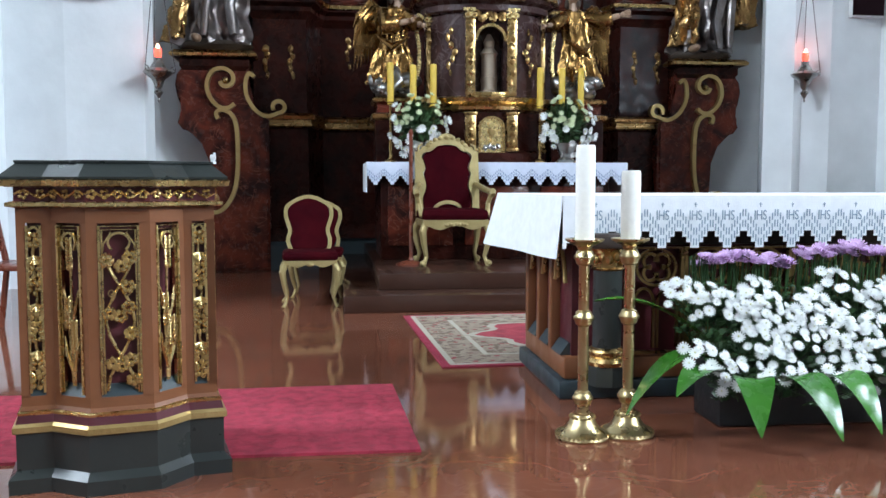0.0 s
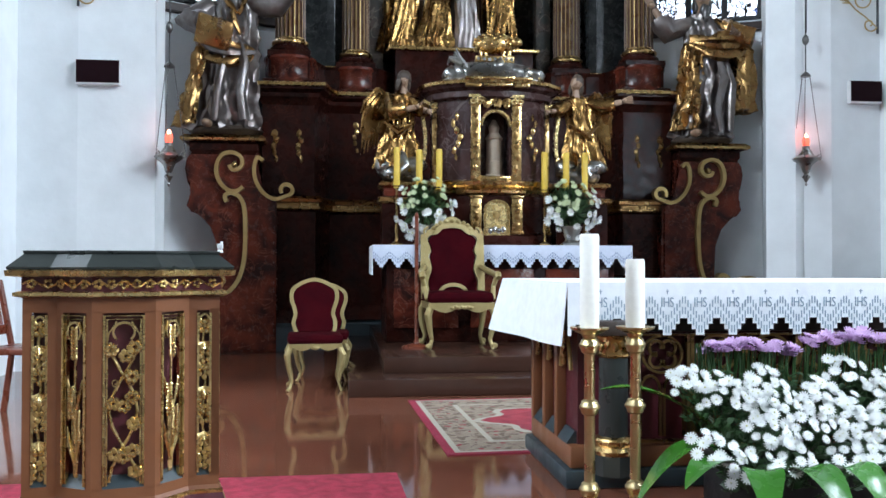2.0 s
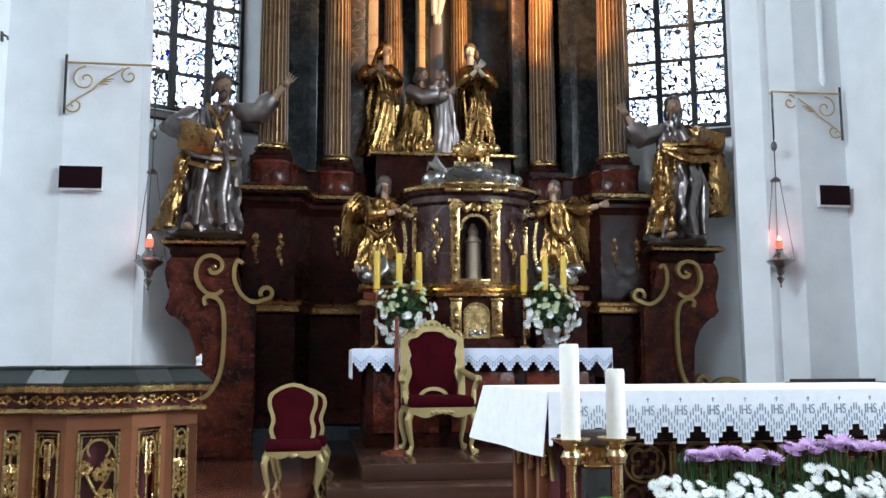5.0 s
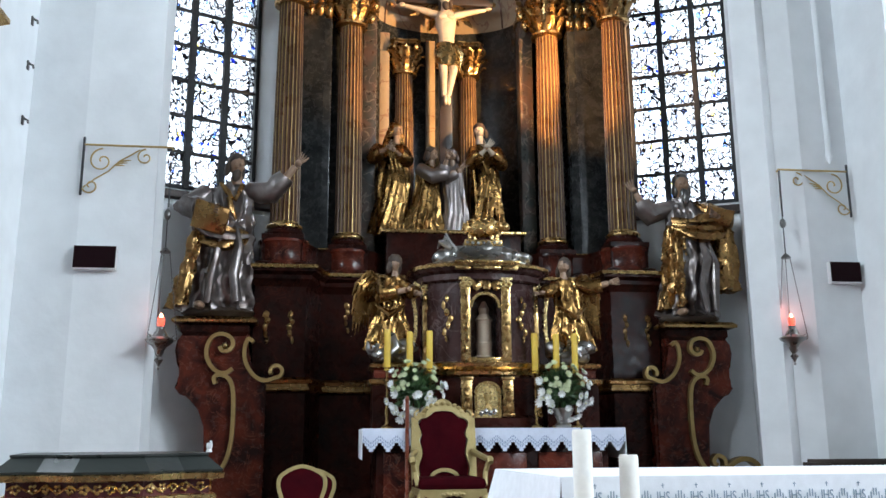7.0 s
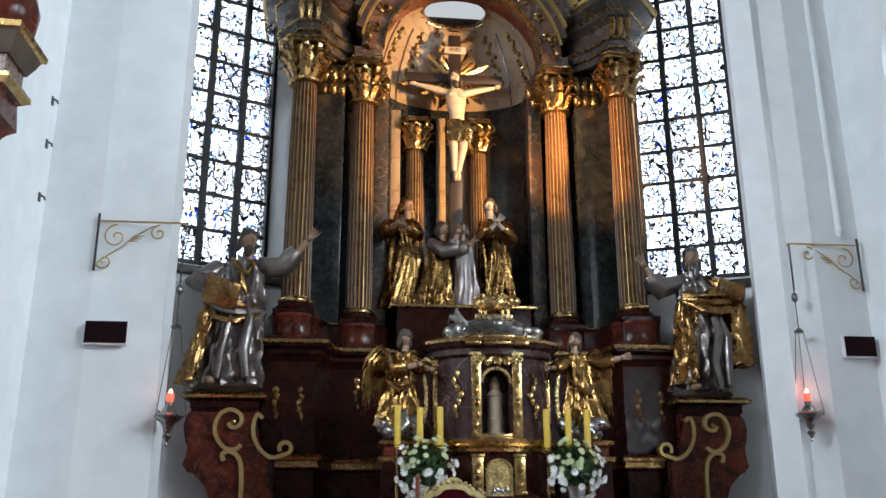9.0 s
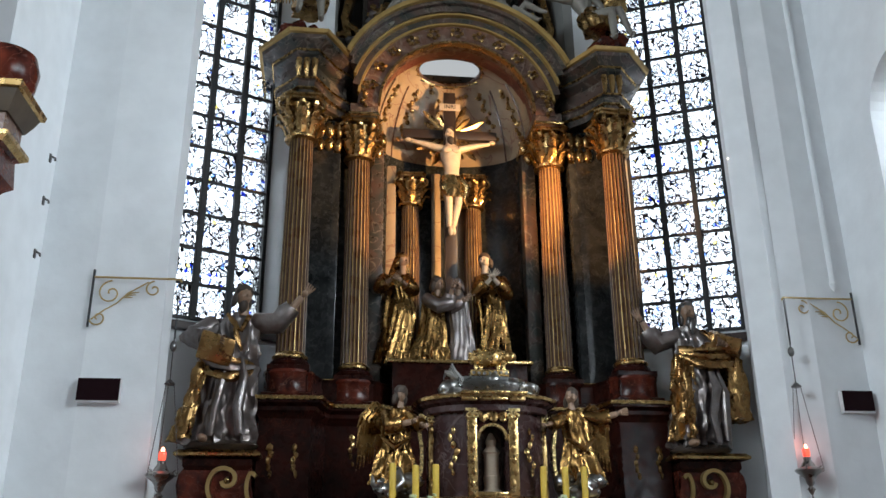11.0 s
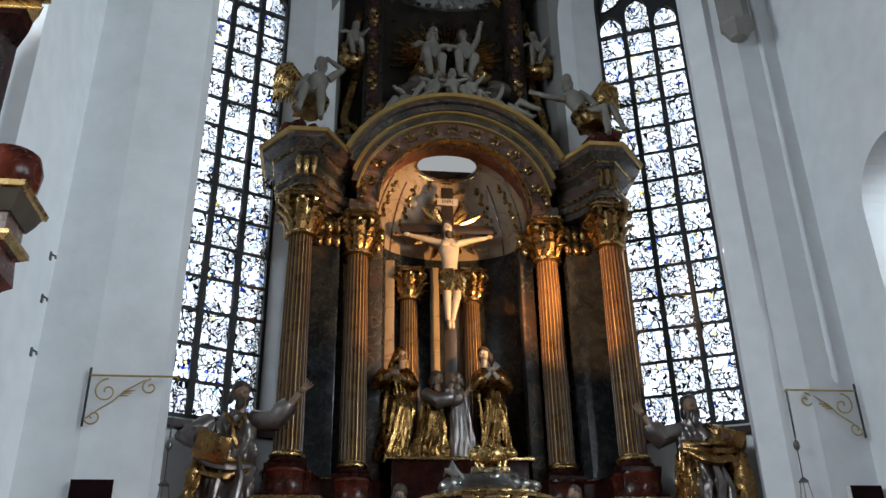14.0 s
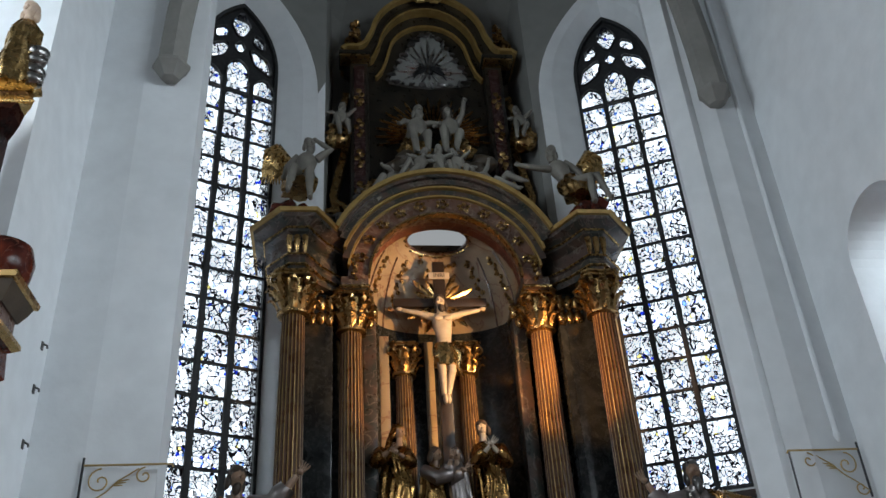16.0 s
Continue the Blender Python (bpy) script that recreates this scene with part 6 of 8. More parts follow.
for s in (-1, 1):
    for x, y, w in ((0.215, -0.375, 0.10), (0.60, -0.06, 0.07)):
        bm = B()
        box(bm, s * x, y, 1.10, w, 0.06, 0.84, bevel=0.008)
        part("pilaster", bm, "gold", tab, "gilded pilaster")
        bm = B()
        for k in range(6):
            blob(bm, (s * x + 0.012 * math.sin(k * 2.1), y - 0.035, 1.38 - 0.115 * k), (w * 0.32, 0.018, 0.05), sub=1, rough=0.01)
        part("pilaster_relief", bm, "oldgold", tab, "carved gilded tendril")
        bm = B()
        for dx in (-1, 1):
            band(bm, spiral(s * x + dx * w * 0.38, 1.49, 0.04, 0.012, 90, 90 + dx * 400, 16), y - 0.06, y + 0.02, 0.014)
        box(bm, s * x, y, 1.545, w * 1.5, 0.10, 0.03)
        part("pilaster_capital", bm, "brightgold", tab, "gilded capital")
        bm = B()
        box(bm, s * x, y - 0.02, 0.32, w * 1.15, 0.07, 0.40, bevel=0.008)
        part("lower_pilaster", bm, "gold", tab, "gilded pilaster foot")
        bm = B()
        for zz in (0.50, 0.13):
            box(bm, s * x, y - 0.02, zz, w * 1.4, 0.10, 0.035, bevel=0.008)
        for k in range(4):
            blob(bm, (s * x, y - 0.06, 0.41 - 0.065 * k), (w * 0.36, 0.02, 0.032), sub=1, rough=0.012)
        part("foot_relief", bm, "oldgold", tab, "carved gilded foot ornament")
    bm = B()          # C-scrolls at the flanks
    pts = [(s * x, z) for x, z in ((0.66, 1.50), (0.72, 1.54), (0.76, 1.48), (0.74, 1.40), (0.71, 1.2), (0.71, 1.0), (0.74, 0.85), (0.82, 0.74), (0.92, 0.70))]
    band(bm, pts, -0.10, -0.02, 0.035)
    part("flank_scroll", bm, "brightgold", tab, "gilded flank scroll")
    bm = B()
    for k in range(7):
        blob(bm, (s * (0.40 + 0.035 * math.sin(k * 1.5)), -0.325 + 0.0, 1.34 - 0.07 * k), (0.035 - 0.03 * abs(k - 3) / 6, 0.018, 0.045), sub=1, rough=0.012)
    part("cartouche", bm, "gold", tab, "gilded cartouche")
tier("cornice", [(-0.01, 1.52), (0.02, 1.54), (0.02, 1.60), (0.07, 1.63), (0.09, 1.66)], "wine", "dark cornice")
for s in (-1, 0, 1):
    bm = B()
    box(bm, s * 0.25, -0.46 if s else -0.48, 1.645, 0.17 if s else 0.30, 0.10, 0.035, bevel=0.01)
    box(bm, s * 0.25, -0.52 if s else -0.54, 1.70, 0.19 if s else 0.32, 0.10, 0.03, bevel=0.008)
    part("cornice_break", bm, "gold", tab, "gilded projecting cornice")
tier("cornice_gilding", [(0.09, 1.66), (0.12, 1.665), (0.125, 1.695), (0.09, 1.71), (-0.04, 1.75), (-0.10, 1.76)], "gold", "gilded cornice edge")
tier("roof", [(-0.06, 1.74), (-0.16, 1.80), (-0.24, 1.90), (-0.27, 1.96)], "silver", "silvered domed cover", [(x, y) for x, y in TP])
bm = B()
for k in range(9):
    blob(bm, (0.03 * math.sin(k * 2.2) + (k - 4) * 0.035, -0.40, 1.48 + 0.025 * math.cos(k * 1.9)), (0.045, 0.03, 0.045), sub=1, rough=0.015)
part("crest", bm, "oldgold", tab, "gilded carved crest")
door = B()
plate(door, [(-0.125, 0.10), (0.125, 0.10), (0.125, 0.36)] + arc(0, 0.36, 0.125, 0.10, 0, 180, 10)[1:-1] + [(-0.125, 0.36)], -0.425, -0.39)
d_ob = part("door", door, "brightgold", tab, "bright gilded tabernacle door")
bm = B()
band(bm, [(-0.125, 0.10), (-0.125, 0.36)] + arc(0, 0.36, 0.125, 0.10, 180, 0, 10)[1:-1] + [(0.125, 0.36), (0.125, 0.10)], -0.445, -0.40, 0.025)
part("door_frame", bm, "gold", d_ob)
bm = B()
lathe(bm, [(0.035, 0), (0.01, 0.02), (0.01, 0.07), (0.03, 0.09), (0.04, 0.14)], 12, (0, -0.435, 0.20), sq=(1, 0.4))
lathe(bm, [(0.028, -0.01), (0.028, 0.01)], 14, m=pose(0, -0.435, 0.38, 90, 0, 0))
part("chalice_relief", bm, "paint_gold", d_ob, "chalice in relief")
bm = B()
for k in range(4):
    blob(bm, ((k - 1.5) * 0.045, -0.435, 0.15 + 0.015 * (k % 2)), (0.03, 0.015, 0.035), sub=1, rough=0.008)
part("silver_relief", bm, "silver", d_ob, "silver relief")

lamb = B()
blob(lamb, (0, 0, 0.22), (0.23, 0.10, 0.11), 0, rough=0.02)
for k in range(60):
    a, b2 = k * 2.39996, -0.6 + 1.6 * (k / 60)
    ce = math.cos(b2)
    blob(lamb, (0.22 * ce * math.cos(a), 0.10 * ce * math.sin(a), 0.22 + 0.11 * math.sin(b2)), 0.022, 0, sub=1)
for x in (-0.15, -0.09, 0.10, 0.16):
    limb(lamb, [(x, 0, 0.18), (x + 0.01, -0.02, 0.06)], [0.028, 0.018], 0)
blob(lamb, (0.24, -0.04, 0.24), (0.075, 0.05, 0.055), 0, rough=0.01)
box(lamb, 0, 0.0, 0.04, 0.42, 0.18, 0.07, 0, 0.01)
for k in range(7):
    lathe(lamb, [(0.018, 0), (0.018, 0.012)], 8, m=pose(-0.18 + 0.06 * k, -0.092, 0.04, 90, 0, 0), mi=1)
statue("lamb_statue", "gilded carved lamb lying on a book atop the tabernacle", pose(C + 0.0, 9.30, 3.22), lamb, ["gold", "silver"])
bm = B()
for k in range(10):
    blob(bm, (-0.44 + 0.10 * k, -0.03 * (k % 2), 0.02 + 0.10 * (1 - abs(k - 4.5) / 5)), (0.10, 0.09, 0.09), 0, rough=0.03)
for k in range(7):
    tube(bm, [(-0.28, -0.06, 0.10), (-0.36 - 0.02 * k, -0.07, 0.20), (-0.40 - 0.015 * k, -0.05, 0.30 - 0.03 * k)], [0.03, 0.025, 0.008], 5, 0)
statue("cloud_ornament", "silvered carved clouds under the lamb", pose(C - 0.02, 9.28, 3.06), bm, ["silver"], "ornament")

# ---- candles and bouquets on the altar table ----
def altar_candle(x, y, z_top):
    cd = thing("altar_candle", "yellow beeswax candle in a slim gilded holder on the altar", "candle", pose(x, y, 1.262), group="candles on the high altar")
    h = z_top - 1.262
    bm = B()
    lathe(bm, [(0.06, 0), (0.06, 0.015), (0.02, 0.04), (0.012, 0.10), (0.022, 0.16), (0.012, 0.22), (0.012, h - 0.44), (0.03, h - 0.41), (0.042, h - 0.395), (0.03, h - 0.39)], 14)
    part("holder", bm, "gold", cd, "gilded holder")
    bm = B()
    lathe(bm, [(0.033, h - 0.42), (0.034, h - 0.02), (0.030, h - 0.003), (0.012, h)], 16)
    part("wax", bm, "beeswax", cd)
    bm = B()
    tube(bm, [(0, 0, h - 0.004), (0.002, 0, h + 0.018)], 0.003, 6)
    part("wick", bm, "iron", cd)


for dx, zt in ((-1.03, 2.26), (-0.80, 2.24), (-0.595, 2.25), (0.51, 2.235), (0.74, 2.23), (0.94, 2.235)):
    altar_candle(C - 0.04 + dx, 8.92, zt)

def bloom(r, layers, n, cup, centre, mats, petal_w=0.34):
    """A composite flower head facing up."""
    bm = B()
    for q in range(layers):
        rr, lift = r * (1 - 0.24 * q), 0.16 * r * q
        for k in range(n - q):
            a = 2 * math.pi * (k + 0.5 * (q % 2)) / (n - q)
            m = pose(0, 0, lift, 0, 0, math.degrees(a))
            w = petal_w * rr
            vs = [bm.verts.new(m @ Vector(p)) for p in ((0.10 * rr, 0, 0), (0.55 * rr, -w / 2, cup * rr * 0.30 - 0.03 * rr), (rr, -w * 0.28, cup * rr), (rr * 1.02, w * 0.28, cup * rr), (0.55 * rr, w / 2, cup * rr * 0.30 - 0.03 * rr), (0.6 * rr, 0, cup * rr * 0.35 + 0.05 * rr))]
            for f in ((0, 1, 5), (1, 2, 5), (2, 3, 5), (3, 4, 5), (4, 0, 5)):
                bm.faces.new([vs[i] for i in f])
    if centre:
        blob(bm, (0, 0, 0.10 * r + 0.16 * r * (layers - 1)), (centre * r, centre * r, 0.14 * r), 1, sub=1)
    return mesh(bm, "flower_head", mats)


DAISY = [bloom(0.037, 3, 14, c, q, ["petal", "yolk"], 0.28) for c, q in ((0.10, 0.12), (0.30, 0.14), (0.50, 0.0))]
POM = [bloom(0.036, 4, 12, c, 0.0, ["lilac"]) for c in (0.3, 0.5)]
LISI = [bloom(0.042, 3, 9, 0.6, 0.0, ["petal"], 0.5), bloom(0.034, 3, 10, 0.5, 0.25, ["petal", "yolk"])]
GREENY = bloom(0.032, 4, 11, 0.5, 0.3, ["palebloom", "palebloom"])


def sprig(bm, p, d, length, n, w, mi=0):
    """A twig with pairs of small pointed leaves."""
    p, d = Vector(p), Vector(d).normalized()
    tube(bm, [p, p + d * length], [0.004, 0.002], 4, mi, cap=False)
    sd = d.cross(Vector((0.3, 0.5, 0.8))).normalized()
    for k in range(n):
        c = p + d * length * (0.25 + 0.75 * k / n)
        for e in (-1, 1):
            t = (sd * e + d * 0.7 + Vector((0, 0, random.uniform(-0.3, 0.3)))).normalized() * w * 2.2
            u = t.cross(d).normalized() * w * 0.5
            vs = [bm.verts.new(q) for q in (c, c + t * 0.5 + u * 0.4 - sd.cross(d) * 0.3 * w, c + t, c + t * 0.5 - u)]
            bm.faces.new(vs).material_index = mi


def bouquet(x, y, z, label):
    bq = thing("bouquet", label, "bouquet", pose(x, y, z) @ Matrix.Scale(1.08, 4), group="bouquets on the high altar")
    bm = B()
    lathe(bm, [(0.07, 0), (0.08, 0.02), (0.05, 0.05), (0.075, 0.10), (0.10, 0.16), (0.105, 0.18), (0.09, 0.18)], 18)
    part("vase", bm, "silver", bq, "small silvered vase")
    bm = B()
    for k in range(340):
        a, e, q = random.uniform(0, 2 * math.pi), random.uniform(-0.9, 1.5), random.uniform(0.35, 0.95)
        d = Vector((0.22 * math.cos(a) * math.cos(e), 0.15 * math.sin(a) * math.cos(e), 0.25 * math.sin(e)))
        sprig(bm, Vector((0, 0, 0.34)) + d * (q - 0.35), d.normalized() + Vector((0, 0, 0.35)), random.uniform(0.08, 0.13), 6, 0.018)
    for k in range(30):
        x, y = random.uniform(-0.12, 0.12), random.uniform(-0.08, 0.05)
        tube(bm, [(x * 0.3, y * 0.3, 0.15), (x, y, 0.34)], 0.004, 4, cap=False)
    tagged(part("foliage", bm, "leaf", bq, "dark green filler leaves", angle=0), kind="stuff")
    for k in range(64):
        a, e = random.uniform(0, 2 * math.pi), math.asin(random.uniform(-0.85, 1.0))
        d = Vector((0.24 * math.cos(a) * math.cos(e), -abs(0.17 * math.sin(a)) * math.cos(e), 0.27 * math.sin(e)))
        low = e < -0.05 or abs(d.x) > 0.19
        ob = new("flower_head", LISI[k % 2] if low else GREENY)
        ob.parent = bq
        ob.matrix_basis = Matrix.Translation(Vector((0, 0, 0.34)) + d * random.uniform(0.9, 1.15)) @ (d.normalized() + Vector((0, -0.6, 0.1))).to_track_quat("Z", "Y").to_matrix().to_4x4() @ Matrix.Scale(random.uniform(0.75, 1.1), 4)


bouquet(C - 0.80, 8.80, 1.262, "white flowers with dark green leaves in a vase")
bouquet(C + 0.72, 8.80, 1.262, "white and pale flowers with dark leaves in a vase")
# ---- chairs ----
def cabriole(bm, x, y, h, fx, fy, r=0.021, mi=0):
    tube(bm, [(x, y, h), (x + fx * 0.035, y + fy * 0.035, h * 0.80), (x + fx * 0.02, y + fy * 0.02, h * 0.5), (x - fx * 0.005, y - fy * 0.005, h * 0.22), (x + fx * 0.012, y + fy * 0.012, h * 0.07), (x + fx * 0.03, y + fy * 0.03, 0.0)],
         [r * 1.25, r * 1.35, r, r * 0.72, r * 0.66, r * 0.95], 10, mi)


def side_chair(m, label):
    ch = thing("side_chair", label, "chair", m, group="gilded side chairs")
    for sx in (-1, 1):
        for sy in (-1, 1):
            bm = B()
            cabriole(bm, sx * 0.20, sy * 0.19, 0.40, sx, sy)
            part("leg", bm, "chairgold", ch)
    bm = B()
    pts = [(-0.22, 0.42)] + [(-0.22 + 0.44 * k / 12, 0.375 + 0.018 * math.cos(k / 12 * 4 * math.pi)) for k in range(13)] + [(0.22, 0.42)]
    plate(bm, pts, -0.225, -0.195)
    plate(bm, pts, 0.195, 0.225)
    box(bm, -0.21, 0, 0.395, 0.03, 0.40, 0.05)
    box(bm, 0.21, 0, 0.395, 0.03, 0.40, 0.05)
    blob(bm, (0, -0.23, 0.385), (0.04, 0.012, 0.022), sub=1)
    part("seat_rail", bm, "chairgold", ch)
    bm = B()
    box(bm, 0, 0, 0.455, 0.47, 0.46, 0.085, bevel=0.035)
    part("seat", bm, "velvet", ch, "red velvet seat cushion")
    tilt = pose(0, 0.20, 0.47, -9, 0, 0)
    prof = [(-0.15, 0.0), (-0.185, 0.10), (-0.165, 0.20), (-0.20, 0.33), (-0.19, 0.42), (-0.13, 0.47), (-0.07, 0.50), (0, 0.515), (0.07, 0.50), (0.13, 0.47), (0.19, 0.42), (0.20, 0.33), (0.165, 0.20), (0.185, 0.10), (0.15, 0.0)]
    bm = B()
    band(bm, smooth_line(prof + [(0, -0.012), (-0.15, 0.0)], 4), -0.03, 0.02, 0.034, m=tilt)
    part("back_frame", bm, "chairgold", ch)
    bm = B()
    plate(bm, [(x * 0.90, 0.02 + z * 0.94) for x, z in smooth_line(prof, 3)], -0.028, 0.012, m=tilt)
    bmesh.ops.bevel(bm, geom=bm.edges[:], offset=0.006, segments=2, affect="EDGES")
    part("backrest", bm, "velvet", ch, "red velvet back panel")
    for sx in (-1, 1):
        bm = B()
        tube(bm, [(sx * 0.19, 0.205, 0.40), (sx * 0.165, 0.20, 0.50)], 0.02, 8)
        part("back_post", bm, "chairgold", ch)
    return ch


sc = side_chair(pose(-0.225, 7.66, 0, 0, 0, 3) @ Matrix.Diagonal((1.0, 1.0, 0.945, 1)), "small cream-gold baroque chair with red velvet on the polished floor")
tagged(copy_thing(sc, pose(-0.165, 8.26, 0, 0, 0, -2) @ Matrix.Diagonal((1.0, 1.0, 0.945, 1))), "second cream-gold velvet chair behind the first")

th = thing("throne_chair", "tall carved cream-gold armchair with red velvet on the altar steps", "armchair", pose(1.10, 8.32, 0.28, 0, 0, 2))
for sx in (-1, 1):
    for sy in (-1, 1):
        bm = B()
        cabriole(bm, sx * 0.28, sy * 0.25, 0.40, sx, sy, 0.027)
        blob(bm, (sx * 0.31, sy * 0.28, 0.03), (0.035, 0.035, 0.03), sub=1)
        part("leg", bm, "chairgold", th)
bm = B()
pts = [(-0.31, 0.43)] + [(-0.31 + 0.62 * k / 16, 0.36 + 0.022 * math.cos(k / 16 * 4 * math.pi)) for k in range(17)] + [(0.31, 0.43)]
plate(bm, pts, -0.295, -0.26)
box(bm, -0.295, 0, 0.40, 0.03, 0.52, 0.06)
box(bm, 0.295, 0, 0.40, 0.03, 0.52, 0.06)
for k in range(7):
    blob(bm, (-0.09 + 0.03 * k, -0.30, 0.385 + 0.008 * (k % 2)), (0.026, 0.012, 0.02), sub=1)
part("seat_rail", bm, "chairgold", th)
bm = B()
box(bm, 0, -0.01, 0.475, 0.62, 0.58, 0.11, bevel=0.045)
part("seat", bm, "velvet", th, "red velvet seat cushion")
tl = pose(0, 0.24, 0.50, -7, 0, 0)
prof = [(-0.22, 0.0), (-0.235, 0.12), (-0.20, 0.24), (-0.225, 0.36), (-0.205, 0.42), (-0.235, 0.52), (-0.20, 0.58), (-0.13, 0.60), (-0.08, 0.645), (0, 0.66)]
prof = prof + [(-x, z) for x, z in reversed(prof[:-1])]
bm = B()
plate(bm, prof, -0.03, 0.015, m=tl)
part("backrest", bm, "velvet", th, "red velvet back panel")
bm = B()
outer = [(x * 1.08 + 0.02 * (1 if x > 0 else -1 if x < 0 else 0), z * 1.03 - 0.01) for x, z in prof]
band(bm, smooth_line(outer, 4), -0.045, 0.02, 0.05, m=tl)
for sx in (-1, 1):
    band(bm, [(sx * 0.285, -0.05), (sx * 0.29, 0.25), (sx * 0.285, 0.58)], -0.04, 0.02, 0.055, m=tl)
band(bm, arc(0, 0.0, 0.13, 0.08, 0, 180, 12), -0.05, 0.0, 0.035, m=tl)
part("back_frame", bm, "chairgold", th)
bm = B()
cr = [(-0.26, 0.56), (-0.20, 0.66), (-0.10, 0.70), (-0.05, 0.75), (0, 0.765), (0.05, 0.75), (0.10, 0.70), (0.20, 0.66), (0.26, 0.56), (0.12, 0.63), (0.0, 0.67), (-0.12, 0.63)]
plate(bm, cr, -0.035, 0.015, m=tl)
for k in range(11):
    a = math.pi * k / 10
    blob(bm, tl @ Vector((0.19 * math.cos(a), -0.04, 0.60 + 0.12 * math.sin(a))), (0.028, 0.016, 0.024), sub=1, rough=0.008)
for sx in (-1, 1):
    band(bm, spiral(sx * 0.24, 0.60, 0.05, 0.012, 90, 90 - sx * 420, 18), -0.05, 0.0, 0.018, m=tl)
part("crest", bm, "chairgold", th, "carved gilded crest")
for sx in (-1, 1):
    bm = B()
    tube(bm, [(sx * 0.28, 0.22, 0.76), (sx * 0.33, 0.10, 0.72), (sx * 0.36, -0.08, 0.69), (sx * 0.36, -0.20, 0.69), (sx * 0.36, -0.23, 0.66)], [0.028, 0.03, 0.028, 0.034, 0.025], 10)
    tube(bm, [(sx * 0.36, -0.16, 0.68), (sx * 0.33, -0.14, 0.58), (sx * 0.31, -0.20, 0.46)], [0.024, 0.022, 0.026], 10)
    part("armrest", bm, "chairgold", th)

bm = B()
lathe(bm, [(0.14, 0), (0.14, 0.02), (0.03, 0.05), (0.018, 0.09), (0.018, 1.22), (0.022, 1.24), (0.008, 1.27)], 12)
tagged(part("processional_pole", bm, "redwood", m=pose(0.70, 8.16, 0.28)), "slim brown wooden processional pole in a stand beside the throne", "pole")

# wooden chair behind the ambo
wc = thing("wooden_chair", "varnished red-brown wooden chair beside the wall", "chair", pose(-2.20, 6.45, 0, 0, 0, 82))
for sx in (-1, 1):
    bm = B()
    tube(bm, [(sx * 0.20, -0.20, 0.0), (sx * 0.20, -0.20, 0.46)], 0.022, 8)
    part("front_leg", bm, "redwood", wc)
    bm = B()
    tube(bm, [(sx * 0.20, 0.26, 0.0), (sx * 0.20, 0.20, 0.45), (sx * 0.20, 0.30, 0.95)], 0.022, 8)
    part("back_leg", bm, "redwood", wc)
bm = B()
box(bm, 0, 0, 0.47, 0.45, 0.45, 0.04, bevel=0.01)
part("seat", bm, "redwood", wc)
for z in (0.92, 0.60):
    bm = B()
    box(bm, 0, 0.20 + (z - 0.45) * 0.2, z, 0.42, 0.025, 0.07, bevel=0.008)
    part("back_rail", bm, "redwood", wc)
for k in range(4):
    bm = B()
    tube(bm, [(-0.12 + 0.08 * k, 0.23, 0.60), (-0.12 + 0.08 * k, 0.29, 0.92)], 0.011, 6)
    part("slat", bm, "redwood", wc)

# ---- carpets ----
def rug_material():
    m = material("woven_floral_wool", (0.38, 0.31, 0.23), 0.95, second=(0.24, 0.16, 0.12), scale=14.0, bump=0.5, bump_scale=220)
    n, l = m.node_tree.nodes, m.node_tree.links
    b = n["Principled BSDF"]
    old = b.inputs["Base Color"].links[0].from_socket
    v = n.new("ShaderNodeTexVoronoi")
    v.inputs["Scale"].default_value = 13.0
    geo = n.new("ShaderNodeNewGeometry")
    l.new(geo.outputs["Position"], v.inputs["Vector"])
    w = n.new("ShaderNodeTexNoise")
    w.inputs["Scale"].default_value, w.inputs["Detail"].default_value = 16.0, 2.0
    l.new(geo.outputs["Position"], w.inputs["Vector"])
    for src, lim, col in ((v.outputs["Distance"], 0.24, (0.28, 0.035, 0.045, 1)), (w.outputs["Fac"], 0.43, (0.16, 0.11, 0.08, 1))):
        k = n.new("ShaderNodeMath")
        k.operation = "LESS_THAN"
        l.new(src, k.inputs[0])
        k.inputs[1].default_value = lim
        mx = n.new("ShaderNodeMix")
        mx.data_type = "RGBA"
        l.new(k.outputs[0], mx.inputs[0])
        l.new(old, mx.inputs[6])
        mx.inputs[7].default_value = col
        old = mx.outputs[2]
    l.new(old, b.inputs["Base Color"])
    return m


M["rugwool"] = rug_material()
M["crimson"] = material("crimson_wool", (0.36, 0.025, 0.06), 0.95, second=(0.26, 0.018, 0.04), scale=12.0, bump=0.5, bump_scale=220)
M["cream"] = material("cream_wool", (0.46, 0.41, 0.33), 0.95, second=(0.48, 0.42, 0.34), scale=16.0, bump=0.5, bump_scale=220)
M["rose"] = material("rose_wool", (0.42, 0.05, 0.07), 0.95, second=(0.30, 0.03, 0.05), scale=7.0, bump=0.5, bump_scale=220, sharp=True)
rug = thing("patterned_rug", "cream and red oriental rug with floral border behind the altar", "rug", pose(1.78, 5.90, 0, 0, 0, 2.2))
W, D = 1.22, 0.98
for nm, gx, z, mt, lab in (("border_edge", 0.0, 0.008, "crimson", "crimson edge"), ("outer_stripe", 0.05, 0.0095, "cream", "cream stripe"), ("floral_border", 0.085, 0.011, "rugwool", "floral border"),
                           ("inner_stripe", 0.30, 0.0125, "cream", "cream stripe"), ("field", 0.335, 0.014, "rugwool", "floral field")):
    bm = B()
    box(bm, 0, 0, z / 2, 2 * (W - gx), 2 * (D - gx), z)
    part(nm, bm, mt, rug, lab, angle=0)
